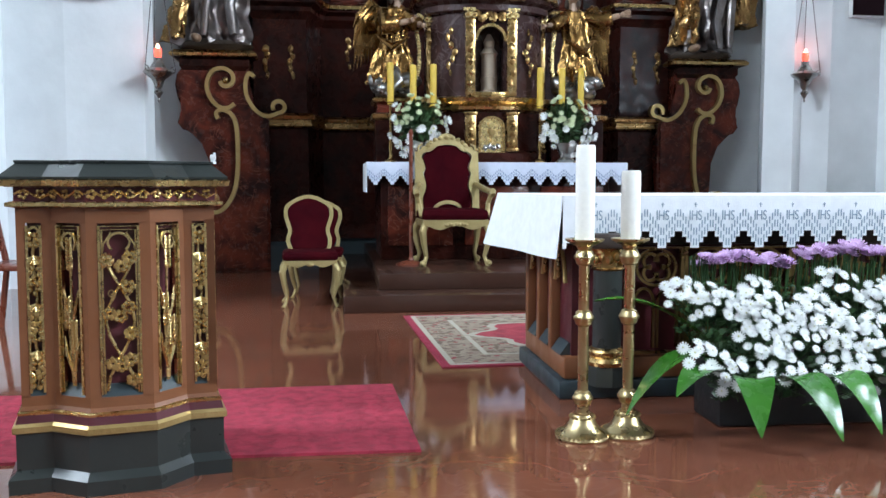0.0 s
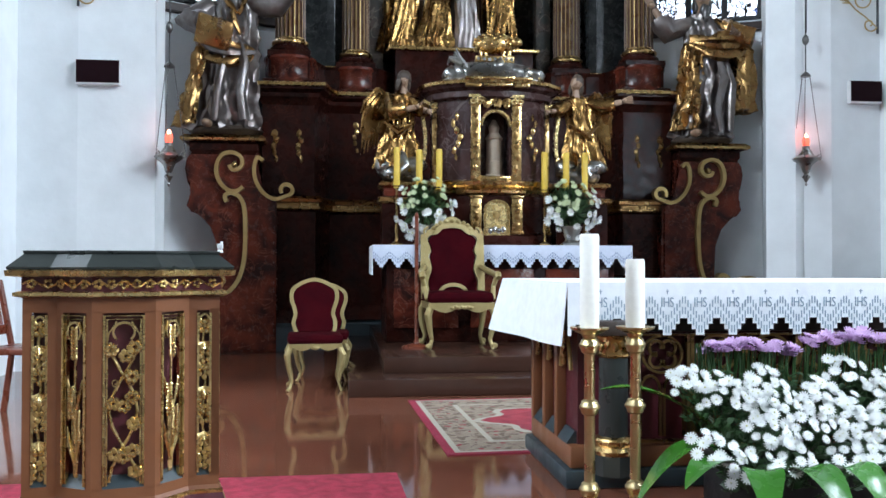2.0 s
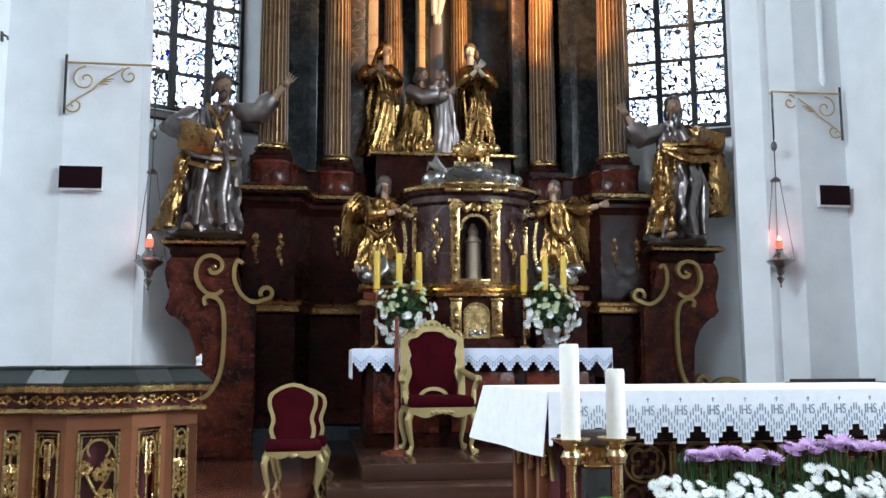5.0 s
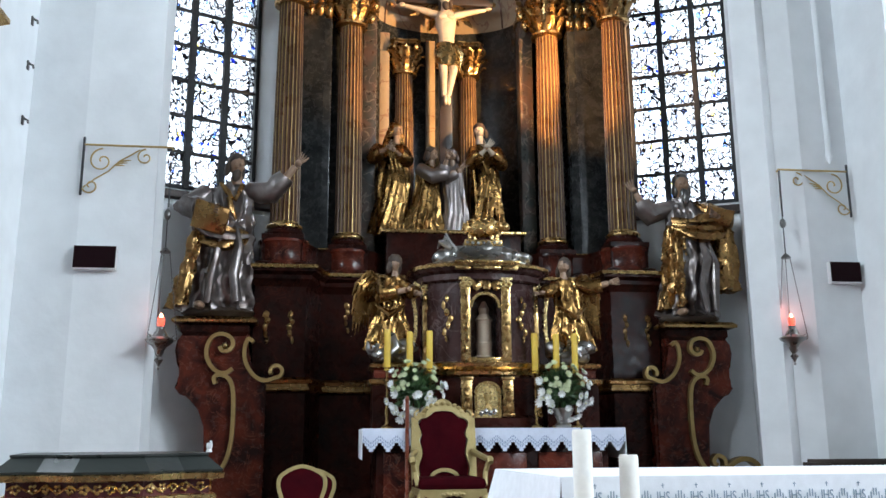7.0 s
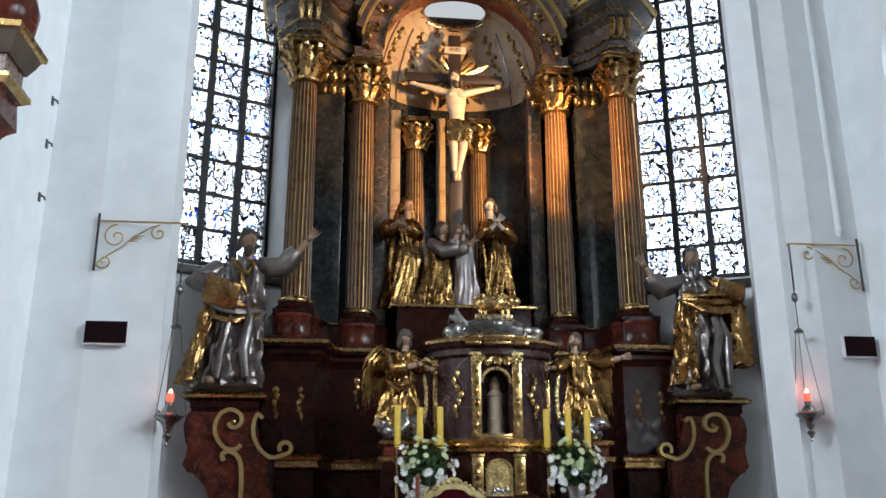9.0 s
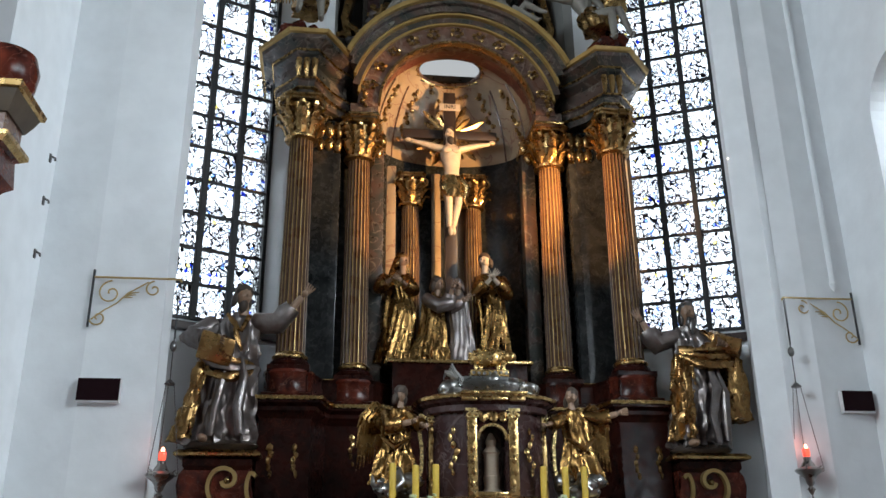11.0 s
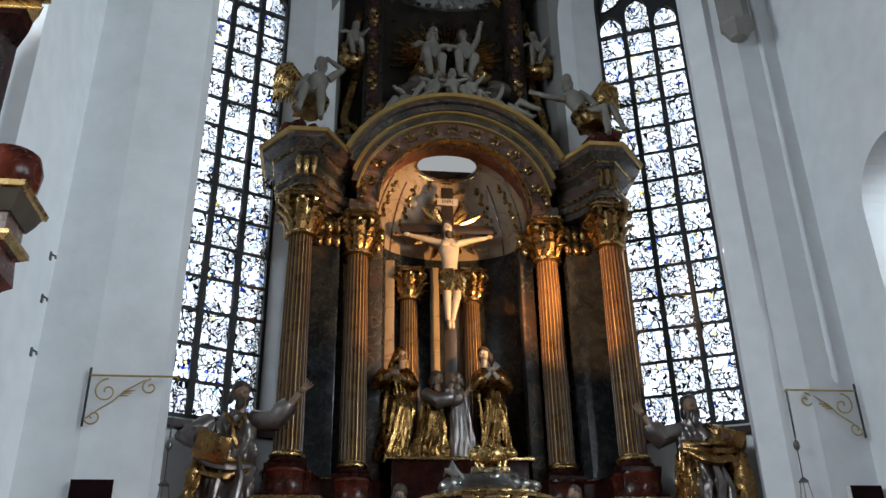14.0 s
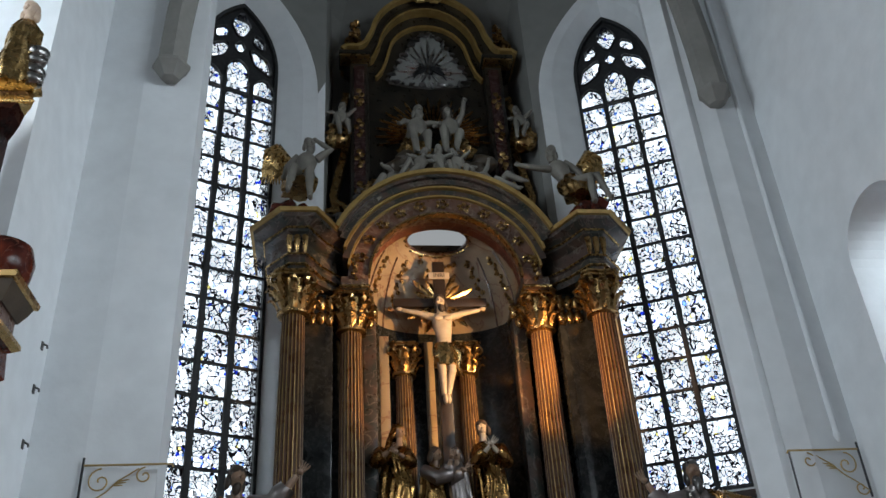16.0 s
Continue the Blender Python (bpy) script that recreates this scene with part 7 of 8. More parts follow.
for r, z, mt in ((0.66, 0.0155, "cream"), (0.61, 0.0170, "rose"), (0.26, 0.0185, "cream"), (0.22, 0.02, "rugwool")):
    bm = B()
    k = 40
    rings(bm, [[(r * (1 + 0.10 * math.cos(8 * 2 * math.pi * j / k)) * 1.25 * math.cos(2 * math.pi * j / k), r * (1 + 0.10 * math.cos(8 * 2 * math.pi * j / k)) * 0.85 * math.sin(2 * math.pi * j / k), zz) for j in range(k)] for zz in (0.012, z)])
    part("medallion", bm, mt, rug, "scalloped medallion", angle=0)
bm = B()
rings(bm, [[(x, y, z) for x, y in ((-1.75, 3.37), (0.325, 3.345), (0.285, 4.48), (-1.75, 4.44))] for z in (0.0, 0.012)])
tagged(part("carpet_runner", bm, "mat", angle=0), "red carpet mat with a mottled pile beside the ambo", "carpet")

# ---- people's altar ----
AX0, AX1, AY0, AY1 = 1.10, 3.40, 4.12, 5.00
fa = thing("free_standing_altar", "brown and dark green wooden altar with gilded tracery panels", "altar")
bm = B()
box(bm, (AX0 + AX1) / 2, (AY0 + AY1) / 2, 0.045, AX1 - AX0 + 0.06, AY1 - AY0 + 0.06, 0.09, bevel=0.012)
part("base", bm, "bluepaint", fa, "slate-blue base")
bm = B()
box(bm, (AX0 + AX1) / 2, (AY0 + AY1) / 2, 0.49, AX1 - AX0 - 0.10, AY1 - AY0 - 0.10, 0.80)
part("core", bm, "maroon", fa, "maroon inner panels", angle=0)
bm = B()
box(bm, (AX0 + AX1) / 2, (AY0 + AY1) / 2, 0.145, AX1 - AX0, AY1 - AY0, 0.11, bevel=0.015)
part("bottom_rail", bm, "wood", fa)
bm = B()
box(bm, (AX0 + AX1) / 2, (AY0 + AY1) / 2, 0.83, AX1 - AX0, AY1 - AY0, 0.16, bevel=0.01)
part("top_rail", bm, "darkwood", fa, "dark top rail")
bm = B()
box(bm, (AX0 + AX1) / 2, (AY0 + AY1) / 2, 0.945, AX1 - AX0 + 0.08, AY1 - AY0 + 0.08, 0.07, bevel=0.012)
part("tabletop", bm, "wood", fa)
for y in (AY0 + 0.30, AY0 + 0.57, AY1 - 0.03):
    bm = B()
    box(bm, AX0 + 0.035, y, 0.48, 0.07, 0.06, 0.58, bevel=0.008)
    part("stile", bm, "wood", fa)
for y in (AY0 + 0.16, AY0 + 0.435, AY0 + 0.71):
    bm = B()
    tube(bm, [(AX0 + 0.02, y + 0.10, 0.56), (AX0 + 0.02, y + 0.07, 0.66), (AX0 + 0.02, y, 0.75), (AX0 + 0.02, y - 0.07, 0.66), (AX0 + 0.02, y - 0.10, 0.56)], 0.011, 6)
    part("gilded_arch", bm, "paint_gold", fa, "gilded pointed panel arch")
    bm = B()
    for k in range(4):
        blob(bm, (AX0 + 0.01, y, 0.70 - 0.035 * k), (0.012, 0.022 - 0.004 * k, 0.022), sub=1)
    part("drop_ornament", bm, "gold", fa, "gilded drop")
    bm = B()
    rings(bm, [[(AX0 + 0.05, y - 0.09, 0.20), (AX0 + 0.05, y + 0.09, 0.20), (AX0 + 0.05, y + 0.09, 0.26), (AX0 + 0.05, y - 0.09, 0.26)], [(AX0 - 0.002, y - 0.09, 0.20), (AX0 - 0.002, y + 0.09, 0.20), (AX0 + 0.04, y + 0.09, 0.26), (AX0 + 0.04, y - 0.09, 0.26)]])
    part("sloped_sill", bm, "bluepaint", fa, "slate sloped sill", angle=0)


def altar_column(x, y):
    col = new("corner_column")
    col.parent = fa
    col.location = (x, y, 0)
    col["label"] = "dark green column with gilded capital and base"
    bm = B()
    lathe(bm, [(0.10, 0.09), (0.10, 0.185)], 8)
    part("plinth", bm, "greenpaint", col)
    bm = B()
    lathe(bm, [(0.098, 0.185), (0.105, 0.205), (0.098, 0.225), (0.085, 0.23), (0.085, 0.24), (0.09, 0.25), (0.085, 0.262), (0.072, 0.27)], 24)
    part("base_ring", bm, "gold", col)
    bm = B()
    lathe(bm, [(0.070, 0.27), (0.070, 0.64)], 12)
    part("shaft", bm, "greenpaint", col)
    bm = B()
    lathe(bm, [(0.072, 0.64), (0.080, 0.648), (0.072, 0.656), (0.070, 0.70), (0.088, 0.735), (0.094, 0.745), (0.085, 0.75)], 24)
    for k in range(14):
        a = 2 * math.pi * k / 14
        blob(bm, (0.078 * math.cos(a), 0.078 * math.sin(a), 0.69 + 0.012 * (k % 2)), (0.017, 0.017, 0.026), sub=1, rough=0.006)
    part("capital", bm, "gold", col)
    bm = B()
    box(bm, 0, 0, 0.78, 0.20, 0.20, 0.07, bevel=0.01)
    part("impost", bm, "darkwood", col)


altar_column(AX0 + 0.185, AY0 - 0.09)
altar_column(AX1 - 0.16, AY0 - 0.09)
for i in range(6):        # tracery bays along the front
    x0 = AX0 + 0.33 + i * 0.28
    bay = new("front_bay")
    bay.parent, bay.location = fa, (x0, AY0 + 0.02, 0)
    bay["label"] = "gilded tracery bay with a quatrefoil"
    bm = B()
    band(bm, [(0, 0.22), (0, 0.735), (0.26, 0.735), (0.26, 0.22), (0, 0.22)], -0.03, 0.0, 0.018)
    part("bay_frame", bm, "oldgold", bay)
    bm = B()
    for k in range(4):
        a = radians(45 + 90 * k)
        band(bm, arc(0.13 + 0.042 * math.cos(a), 0.64 + 0.042 * math.sin(a), 0.036, 0.036, 45 + 90 * k - 140, 45 + 90 * k + 140, 14), -0.025, -0.005, 0.014)
    band(bm, arc(0.13, 0.64, 0.10, 0.09, 0, 360, 28), -0.022, -0.005, 0.012)
    part("quatrefoil", bm, "oldgold", bay)
    for x in (0.07, 0.19):
        bm = B()
        band(bm, [(x - 0.05, 0.24), (x - 0.05, 0.46)] + arc(x, 0.46, 0.05, 0.075, 180, 0, 10)[1:-1] + [(x + 0.05, 0.46), (x + 0.05, 0.24)], -0.022, -0.004, 0.012)
        part("lancet", bm, "oldgold", bay)

fc = thing("altar_cloth", "white linen altar cloth with grey-blue monograms and stepped lace hem", "cloth")
XA, XB, ZT = 1.055, 3.425, 0.993
bm = B()
rings(bm, [[(x, y, z) for x, y in ((XA, 4.02), (XB, 4.02), (XB, 5.10), (0.95, 5.10))] for z in (0.982, ZT)])
part("top", bm, "linen", fc, angle=0)
bm = B()
XH = 1.136                      # the hem's first whole tooth begins half a tooth from the corner
pts, p, n = zig(XH, XB, ZT - 0.002, 0.822, 0.742, 0.1635, 4)
pts = [(XA + 0.005, ZT - 0.002), (XA + 0.005, 0.742), (XA + 0.022, 0.742), (XA + 0.022, 0.769), (XA + 0.042, 0.769), (XA + 0.042, 0.795), (XA + 0.062, 0.795), (XA + 0.062, 0.822)] + pts[1:]
plate(bm, pts, 4.012, 4.018)
part("lace_front", bm, "linen", fc, "white stepped lace hem", angle=0)
bm = B()
embroidery(bm, XH, p, n, 0.918, 0.105, 0.034, 4.0105, 6)
tagged(part("stitching", bm, "blue", fc, "grey-blue zigzag embroidery", angle=0), kind="stuff")
for k in range(n):
    tx = bpy.data.curves.new("monogram", "FONT")
    tx.body, tx.size, tx.align_x, tx.align_y, tx.extrude = "IHS", 0.046, "CENTER", "CENTER", 0.001
    tx.materials.append(M["blue"])
    ob = new("monogram", tx)
    ob.parent, ob.matrix_basis = fc, pose(XH + (k + 0.5) * p, 4.010, 0.896, 90, 0, 0) @ Matrix.Diagonal((1, 1.45, 1, 1))
    bm = B()
    box(bm, XH + (k + 0.5) * p, 4.0105, 0.948, 0.004, 0.0015, 0.022)
    box(bm, XH + (k + 0.5) * p, 4.0105, 0.951, 0.015, 0.0015, 0.004)
    part("stitched_cross", bm, "blue", fc, angle=0)
bm = B()                 # the plain side drop, flaring outward towards the back
loops = []
for k in [i / 8 for i in range(9)]:
    lp = []
    for j in range(15):
        f = j / 14
        x, y = XA + (0.95 - XA) * f, 4.015 + 1.085 * f
        out = 0.075 * k * (0.4 + 0.6 * f) + 0.012 * k * math.sin(f * 9)
        lp.append((x - out, y + 0.03 * k * f, ZT - 0.002 - 0.298 * k))
    loops.append(lp)
rings(bm, loops, closed=False)
g = bmesh.ops.extrude_face_region(bm, geom=bm.faces[:])
bmesh.ops.translate(bm, verts=[v for v in g["geom"] if isinstance(v, bmesh.types.BMVert)], vec=(0.006, 0, 0))
part("side_drop", bm, "linen", fc, "plain white hanging side")

# ---- floor candlesticks ----
def candlestick(x, y, h, ch):
    cs = thing("floor_candlestick", "tall turned brass candlestick with a thick white candle", "candlestick", pose(x, y, 0), group="brass floor candlesticks")
    bm = B()
    lathe(bm, [(0.108, 0), (0.112, 0.008), (0.108, 0.018), (0.092, 0.026), (0.070, 0.045), (0.056, 0.065), (0.048, 0.085), (0.036, 0.098), (0.036, 0.105)], 36)
    for k in range(32):
        a = 2 * math.pi * k / 32
        blob(bm, (0.104 * math.cos(a), 0.104 * math.sin(a), 0.016), 0.010, sub=1)
    for k in range(16):
        a = 2 * math.pi * k / 16
        blob(bm, (0.050 * math.cos(a), 0.050 * math.sin(a), 0.088), 0.008, sub=1)
    part("foot", bm, "brass", cs)
    bm = B()
    lathe(bm, [(0.026, 0.10), (0.024, 0.14), (0.022, 0.15), (0.022, h - 0.10), (0.028, h - 0.09)], 20)
    part("stem", bm, "brass", cs)
    for z in (0.165, 0.50, h - 0.075):
        bm = B()
        lathe(bm, [(0.022, z - 0.035), (0.033, z - 0.027), (0.036, z - 0.015), (0.043, z - 0.003), (0.043, z + 0.004), (0.036, z + 0.014), (0.033, z + 0.024), (0.022, z + 0.032)], 24)
        part("knop", bm, "brass", cs)
    bm = B()
    lathe(bm, [(0.024, h - 0.05), (0.034, h - 0.03), (0.078, h - 0.008), (0.080, h), (0.070, h - 0.002), (0.03, h - 0.012)], 28)
    part("drip_pan", bm, "brass", cs)
    bm = B()
    lathe(bm, [(0.0395, h - 0.01), (0.0395, h + ch - 0.012), (0.036, h + ch), (0.030, h + ch - 0.004), (0.02, h + ch - 0.012), (0.004, h + ch - 0.016)], 28)
    cn = part("candle", bm, "wax", cs, "thick white candle")
    bm = B()
    tube(bm, [(0, 0, h + ch - 0.016), (0.001, 0.001, h + ch + 0.008)], 0.003, 6)
    part("wick", bm, "iron", cn)


candlestick(1.008, 3.47, 0.824, 0.380)
candlestick(1.207, 3.49, 0.824, 0.278)

# ---- flowers in front of the altar ----
fl = thing("flower_arrangement", "white and lilac chrysanthemums with broad green leaves before the altar", "flowers", pose(2.25, 3.62, 0))
bm = B()
box(bm, 0, 0.05, 0.13, 1.24, 0.28, 0.26, bevel=0.015)
part("planter", bm, "black", fl, "black planter box")
random.seed(5)
bm = B()
for k in range(900):
    x, f = random.uniform(-0.72, 0.72), random.random()
    y, z = -0.22 + 0.42 * f, 0.22 + 0.30 * f + random.uniform(-0.05, 0.06)
    sprig(bm, (x * 0.95, y + 0.05, z - 0.07), (random.uniform(-0.7, 0.7), random.uniform(-0.8, 0.1), random.uniform(0.1, 1)), random.uniform(0.06, 0.13), 5, random.uniform(0.012, 0.022))
tagged(part("foliage", bm, "leaf", fl, "dark green chrysanthemum leaves", angle=0), kind="stuff")
bm = B()
for k in range(260):
    x = random.uniform(-0.66, 0.72)
    tube(bm, [(x, 0.12 + random.uniform(0, 0.10), 0.40), (x + random.uniform(-0.03, 0.03), 0.14, 0.70 + random.uniform(-0.03, 0.03))], 0.0028, 4, cap=False)
    if k % 2:
        sprig(bm, (x, 0.12, 0.46 + random.uniform(0, 0.12)), (random.uniform(-1, 1), random.uniform(-0.6, 0.2), 0.5), 0.06, 3, 0.016)
tagged(part("stem_cluster", bm, "leaf", fl, "slim green stems", angle=0), kind="stuff")
for row, (y0, z0) in enumerate(((0.04, 0.585), (-0.08, 0.50), (-0.17, 0.40), (-0.25, 0.29))):
    for c in range(8):
        cx = -0.66 + 0.18 * c + 0.08 * (row % 2) + random.uniform(-0.08, 0.08)
        dz = random.uniform(-0.06, 0.06)
        cy, cz, tilt = y0 + 0.9 * dz, z0 + dz, random.uniform(-0.4, 0.4)
        for k in range(14):
            a, r = k * 2.39996, 0.030 * math.sqrt(k + 0.3) * random.uniform(0.85, 1.15)
            dx, dy = r * math.cos(a), 0.8 * r * math.sin(a)
            up = Vector((6.0 * dx + random.uniform(-0.25, 0.25), -0.85 + 4.0 * dy + random.uniform(-0.3, 0.3), 0.70))
            ob = new("flower_head", DAISY[(k + c) % 3])
            ob.parent = fl
            ob.matrix_basis = Matrix.Translation((cx + dx, cy + dy, cz + tilt * dx + 0.75 * dy - 2.5 * r * r + random.uniform(-0.022, 0.022))) @ up.to_track_quat("Z", "Y").to_matrix().to_4x4() @ Matrix.Scale(random.uniform(0.52, 0.82), 4)
for k in range(84):
    x = -0.62 + 1.32 * ((k * 0.754877) % 1)
    if abs(x + 0.18) < 0.03:
        continue
    up = Vector((random.uniform(-0.3, 0.3), -0.4 + random.uniform(-0.2, 0.2), 0.9))
    ob = new("lilac_flower", POM[k % 2])
    ob.parent = fl
    ob.matrix_basis = Matrix.Translation((x, 0.10 + 0.10 * random.random(), (0.70 if x < -0.18 else 0.735) + 0.012 * math.sin(x * 11) + random.uniform(-0.02, 0.02))) @ up.to_track_quat("Z", "Y").to_matrix().to_4x4() @ Matrix.Scale(random.uniform(0.85, 1.2), 4)


def broad_leaf(p, d, L, w, droop):
    bm = B()
    p, d = Vector(p), Vector(d).normalized()
    sd = d.cross(Vector((0, 0, 1))).normalized()
    loops = []
    for i in range(11):
        f = i / 10
        c = p + d * L * f + Vector((0, 0, 0.10 * math.sin(f * 2.2) - droop * f * f))
        ww = w * math.sin(math.pi * min(1, f ** 0.75)) ** 0.8 * 0.5 + 0.004
        nz = Vector((0, 0, 0.18 * ww))
        loops.append([c - sd * ww + nz, c - sd * ww * 0.5 + nz * 0.3, c, c + sd * ww * 0.5 + nz * 0.3, c + sd * ww + nz,
                      c + sd * ww * 0.5 - Vector((0, 0, 0.003)), c - Vector((0, 0, 0.004)), c - sd * ww * 0.5 - Vector((0, 0, 0.003))])
    rings(bm, loops)
    part("broad_leaf", bm, "bigleaf", fl, "broad glossy green leaf")


for p, d, L, w, dr in (((-0.62, -0.12, 0.28), (-1.0, -0.20, 0.15), 0.36, 0.10, 0.34), ((-0.62, -0.15, 0.22), (-1.0, -0.75, 0.1), 0.30, 0.10, 0.12), ((-0.60, 0.02, 0.34), (-1.0, 0.1, 0.4), 0.44, 0.08, 0.10),
                       ((-0.58, -0.26, 0.23), (-0.25, -1, 0.0), 0.20, 0.11, 0.24), ((-0.44, -0.28, 0.24), (0.25, -1, 0.0), 0.25, 0.12, 0.25), ((-0.26, -0.28, 0.24), (0.30, -1, 0.0), 0.22, 0.12, 0.24),
                       ((-0.06, -0.28, 0.24), (0.40, -1, 0.0), 0.28, 0.13, 0.27), ((0.12, -0.28, 0.24), (0.40, -1, 0.0), 0.22, 0.12, 0.24), ((0.30, -0.28, 0.24), (-0.1, -1, 0.0), 0.22, 0.12, 0.24),
                       ((0.48, -0.28, 0.24), (0.3, -1, 0.0), 0.24, 0.12, 0.25), ((0.66, -0.22, 0.24), (0.8, -0.8, 0.0), 0.28, 0.12, 0.24)):
    broad_leaf(p, d, L * 1.30, w * 1.35, dr * 0.95)

# ---- ambo ----
am = thing("ambo", "brown wooden ambo with gilded vine panels and dark top", "ambo", pose(-0.795, 3.355, 0, 0, 0, 13) @ Matrix.Diagonal((0.885, 0.885, 1, 1)))
AP = [(-0.365, 0.30), (-0.365, -0.235), (-0.245, -0.235), (-0.115, -0.35), (0.115, -0.35), (0.245, -0.235), (0.365, -0.235), (0.365, 0.30)]


def atier(name, prof, mat, label=""):
    bm = B()
    moulding(bm, AP, prof)
    part(name, bm, mat, am, label, angle=25)


atier("foot", [(0.050, 0), (0.050, 0.05), (0.022, 0.075)], "greenpaint", "dark green-grey foot")
atier("base", [(0.022, 0.075), (0.022, 0.20)], "greenpaint", "dark green-grey base")
atier("base_moulding", [(0.022, 0.20), (0.034, 0.205), (0.034, 0.225), (0.022, 0.235)], "paint_gold", "dull gilded moulding")
atier("maroon_band", [(0.022, 0.235), (0.014, 0.262)], "maroon", "maroon band")
atier("gold_fillet", [(0.014, 0.262), (0.016, 0.270), (0.006, 0.276)], "brightgold", "gilded fillet")
atier("lower_rail", [(0.008, 0.276), (0.0, 0.29), (0.0, 0.325)], "wood")
atier("core", [(-0.035, 0.32), (-0.035, 0.96)], "maroon", "maroon panel ground")
atier("upper_rail", [(0.0, 0.915), (0.0, 0.965), (0.012, 0.968)], "wood")
atier("lower_bead", [(0.012, 0.968), (0.032, 0.972), (0.032, 0.984), (0.015, 0.988)], "brightgold", "gilded bead")
atier("frieze", [(0.004, 0.988), (0.004, 1.036)], "maroon", "maroon frieze ground")
atier("upper_bead", [(0.018, 1.036), (0.055, 1.040), (0.058, 1.058), (0.045, 1.062)], "brightgold", "gilded bead")
atier("desk_top", [(0.050, 1.062), (0.052, 1.07), (-0.005, 1.115), (0.0, 1.118), (0.0, 1.125), (-0.02, 1.126)], "greenpaint", "dark green-grey sloped top")
FACES = [((-0.365, -0.235), (-0.245, -0.235), "stalk"), ((-0.245, -0.235), (-0.115, -0.35), "wheat"), ((-0.115, -0.35), (0.115, -0.35), "vine"), ((0.115, -0.35), (0.245, -0.235), "wheat"), ((0.245, -0.235), (0.365, -0.235), "stalk"), ((0.365, -0.235), (0.365, 0.05), "stalk")]
random.seed(11)
for a, b, kind in FACES:
    a, b = Vector(a), Vector(b)
    d = (b - a).normalized()
    L = (b - a).length
    fm = Matrix.Translation((a.x, a.y, 0)) @ Matrix(((d.x, -d.y, 0, 0), (d.y, d.x, 0, 0), (0, 0, 1, 0), (0, 0, 0, 1)))
    pan = new("carved_panel")
    pan.parent, pan.matrix_basis = am, fm
    pan["label"] = "brown framed panel with gilded openwork carving"
    st = {"stalk": 0.032, "wheat": 0.028, "vine": 0.040}[kind]
    for u0 in (0, L - st):
        bm = B()
        box(bm, u0 + st / 2, 0.019, 0.62, st, 0.038, 0.60)
        part("stile", bm, "wood", pan, angle=0)
    u0, u1, um = st, L - st, L / 2
    w = u1 - u0
    bm = B()
    band(bm, [(u0 + 0.004, 0.335), (u0 + 0.004, 0.905), (u1 - 0.004, 0.905), (u1 - 0.004, 0.335)], -0.004, 0.012, 0.009)
    if kind != "stalk":
        band(bm, [(u0 + 0.014, 0.335), (u0 + 0.014, 0.893), (u1 - 0.014, 0.893), (u1 - 0.014, 0.335)], 0.004, 0.02, 0.007)
        band(bm, arc(um, 0.85, w * 0.26, 0.032, -50, 230, 18), 0.0, 0.014, 0.008)
        band(bm, [(u0 + 0.012, 0.80), (u0 + 0.02, 0.845), (um - w * 0.18, 0.885)], 0.004, 0.014, 0.006)
        band(bm, [(u1 - 0.012, 0.80), (u1 - 0.02, 0.845), (um + w * 0.18, 0.885)], 0.004, 0.014, 0.006)
    else:
        band(bm, [(u0 + 0.006, 0.86)] + arc(um, 0.86, w * 0.44, 0.04, 180, 0, 12)[1:-1] + [(u1 - 0.006, 0.86)], 0.0, 0.014, 0.008)
    part("gilded_frame", bm, "brightgold", pan, "gilded tracery frame")
    bm = B()
    rings(bm, [[(u0, 0.036, 0.325), (u1, 0.036, 0.325), (u1, 0.036, 0.365), (u0, 0.036, 0.365)], [(u0, 0.002, 0.325), (u1, 0.002, 0.325), (u1, 0.03, 0.365), (u0, 0.03, 0.365)]])
    part("sloped_sill", bm, "bluepaint", pan, "slate sloped sill", angle=0)
    bm = B()
    if kind == "stalk":
        tube(bm, [(um + 0.006 * math.sin(k * 1.3), 0.012, 0.345 + 0.052 * k) for k in range(11)], 0.006, 6)
        for k in range(10):
            z = 0.37 + 0.054 * k
            if k % 3 == 2:
                for j in range(7):
                    t = radians(20 + 140 * j / 6)
                    tube(bm, [(um, 0.0, z), (um + 0.026 * math.cos(t), -0.004, z - 0.028 * math.sin(t))], [0.004, 0.0075], 5)
            else:
                for j in range(5):
                    t = j * 1.2566 + k
                    blob(bm, (um + 0.018 * math.cos(t), 0.002, z + 0.018 * math.sin(t)), (0.0115, 0.008, 0.0115), sub=1)
                for e in (-1, 1):
                    blob(bm, (um + e * 0.020, 0.008, z + 0.026), (0.017, 0.006, 0.010), sub=1, m=pose(0, 0, 0, 0, -e * 35, 0))
    elif kind == "wheat":
        for z0, zt, off in ((0.36, 0.86, 0.0), (0.36, 0.66, -0.012), (0.36, 0.58, 0.014)):
            tube(bm, [(um + off * 0.3, 0.012, z0), (um + off, 0.010, (z0 + zt) / 2), (um + off * 1.2, 0.008, zt)], 0.0055, 6)
            for k in range(9):
                for e in (-1, 1):
                    blob(bm, (um + off * 1.2 + e * 0.009, 0.002, zt - 0.012 * k), (0.0075, 0.0065, 0.0115), sub=1, m=pose(0, 0, 0, 0, e * 22, 0))
        for e in (-1, 1):
            for z in (0.40, 0.56):
                tube(bm, [(um, 0.01, z), (um + e * 0.024, 0.006, z + 0.07), (um + e * 0.036, 0.008, z + 0.13)], [0.005, 0.010, 0.003], 6)
    else:
        for e in (-1, 1):
            tube(bm, [(um + e * w * 0.34 * math.cos(k * 0.62), 0.010, 0.345 + 0.047 * k) for k in range(11)], 0.006, 6)
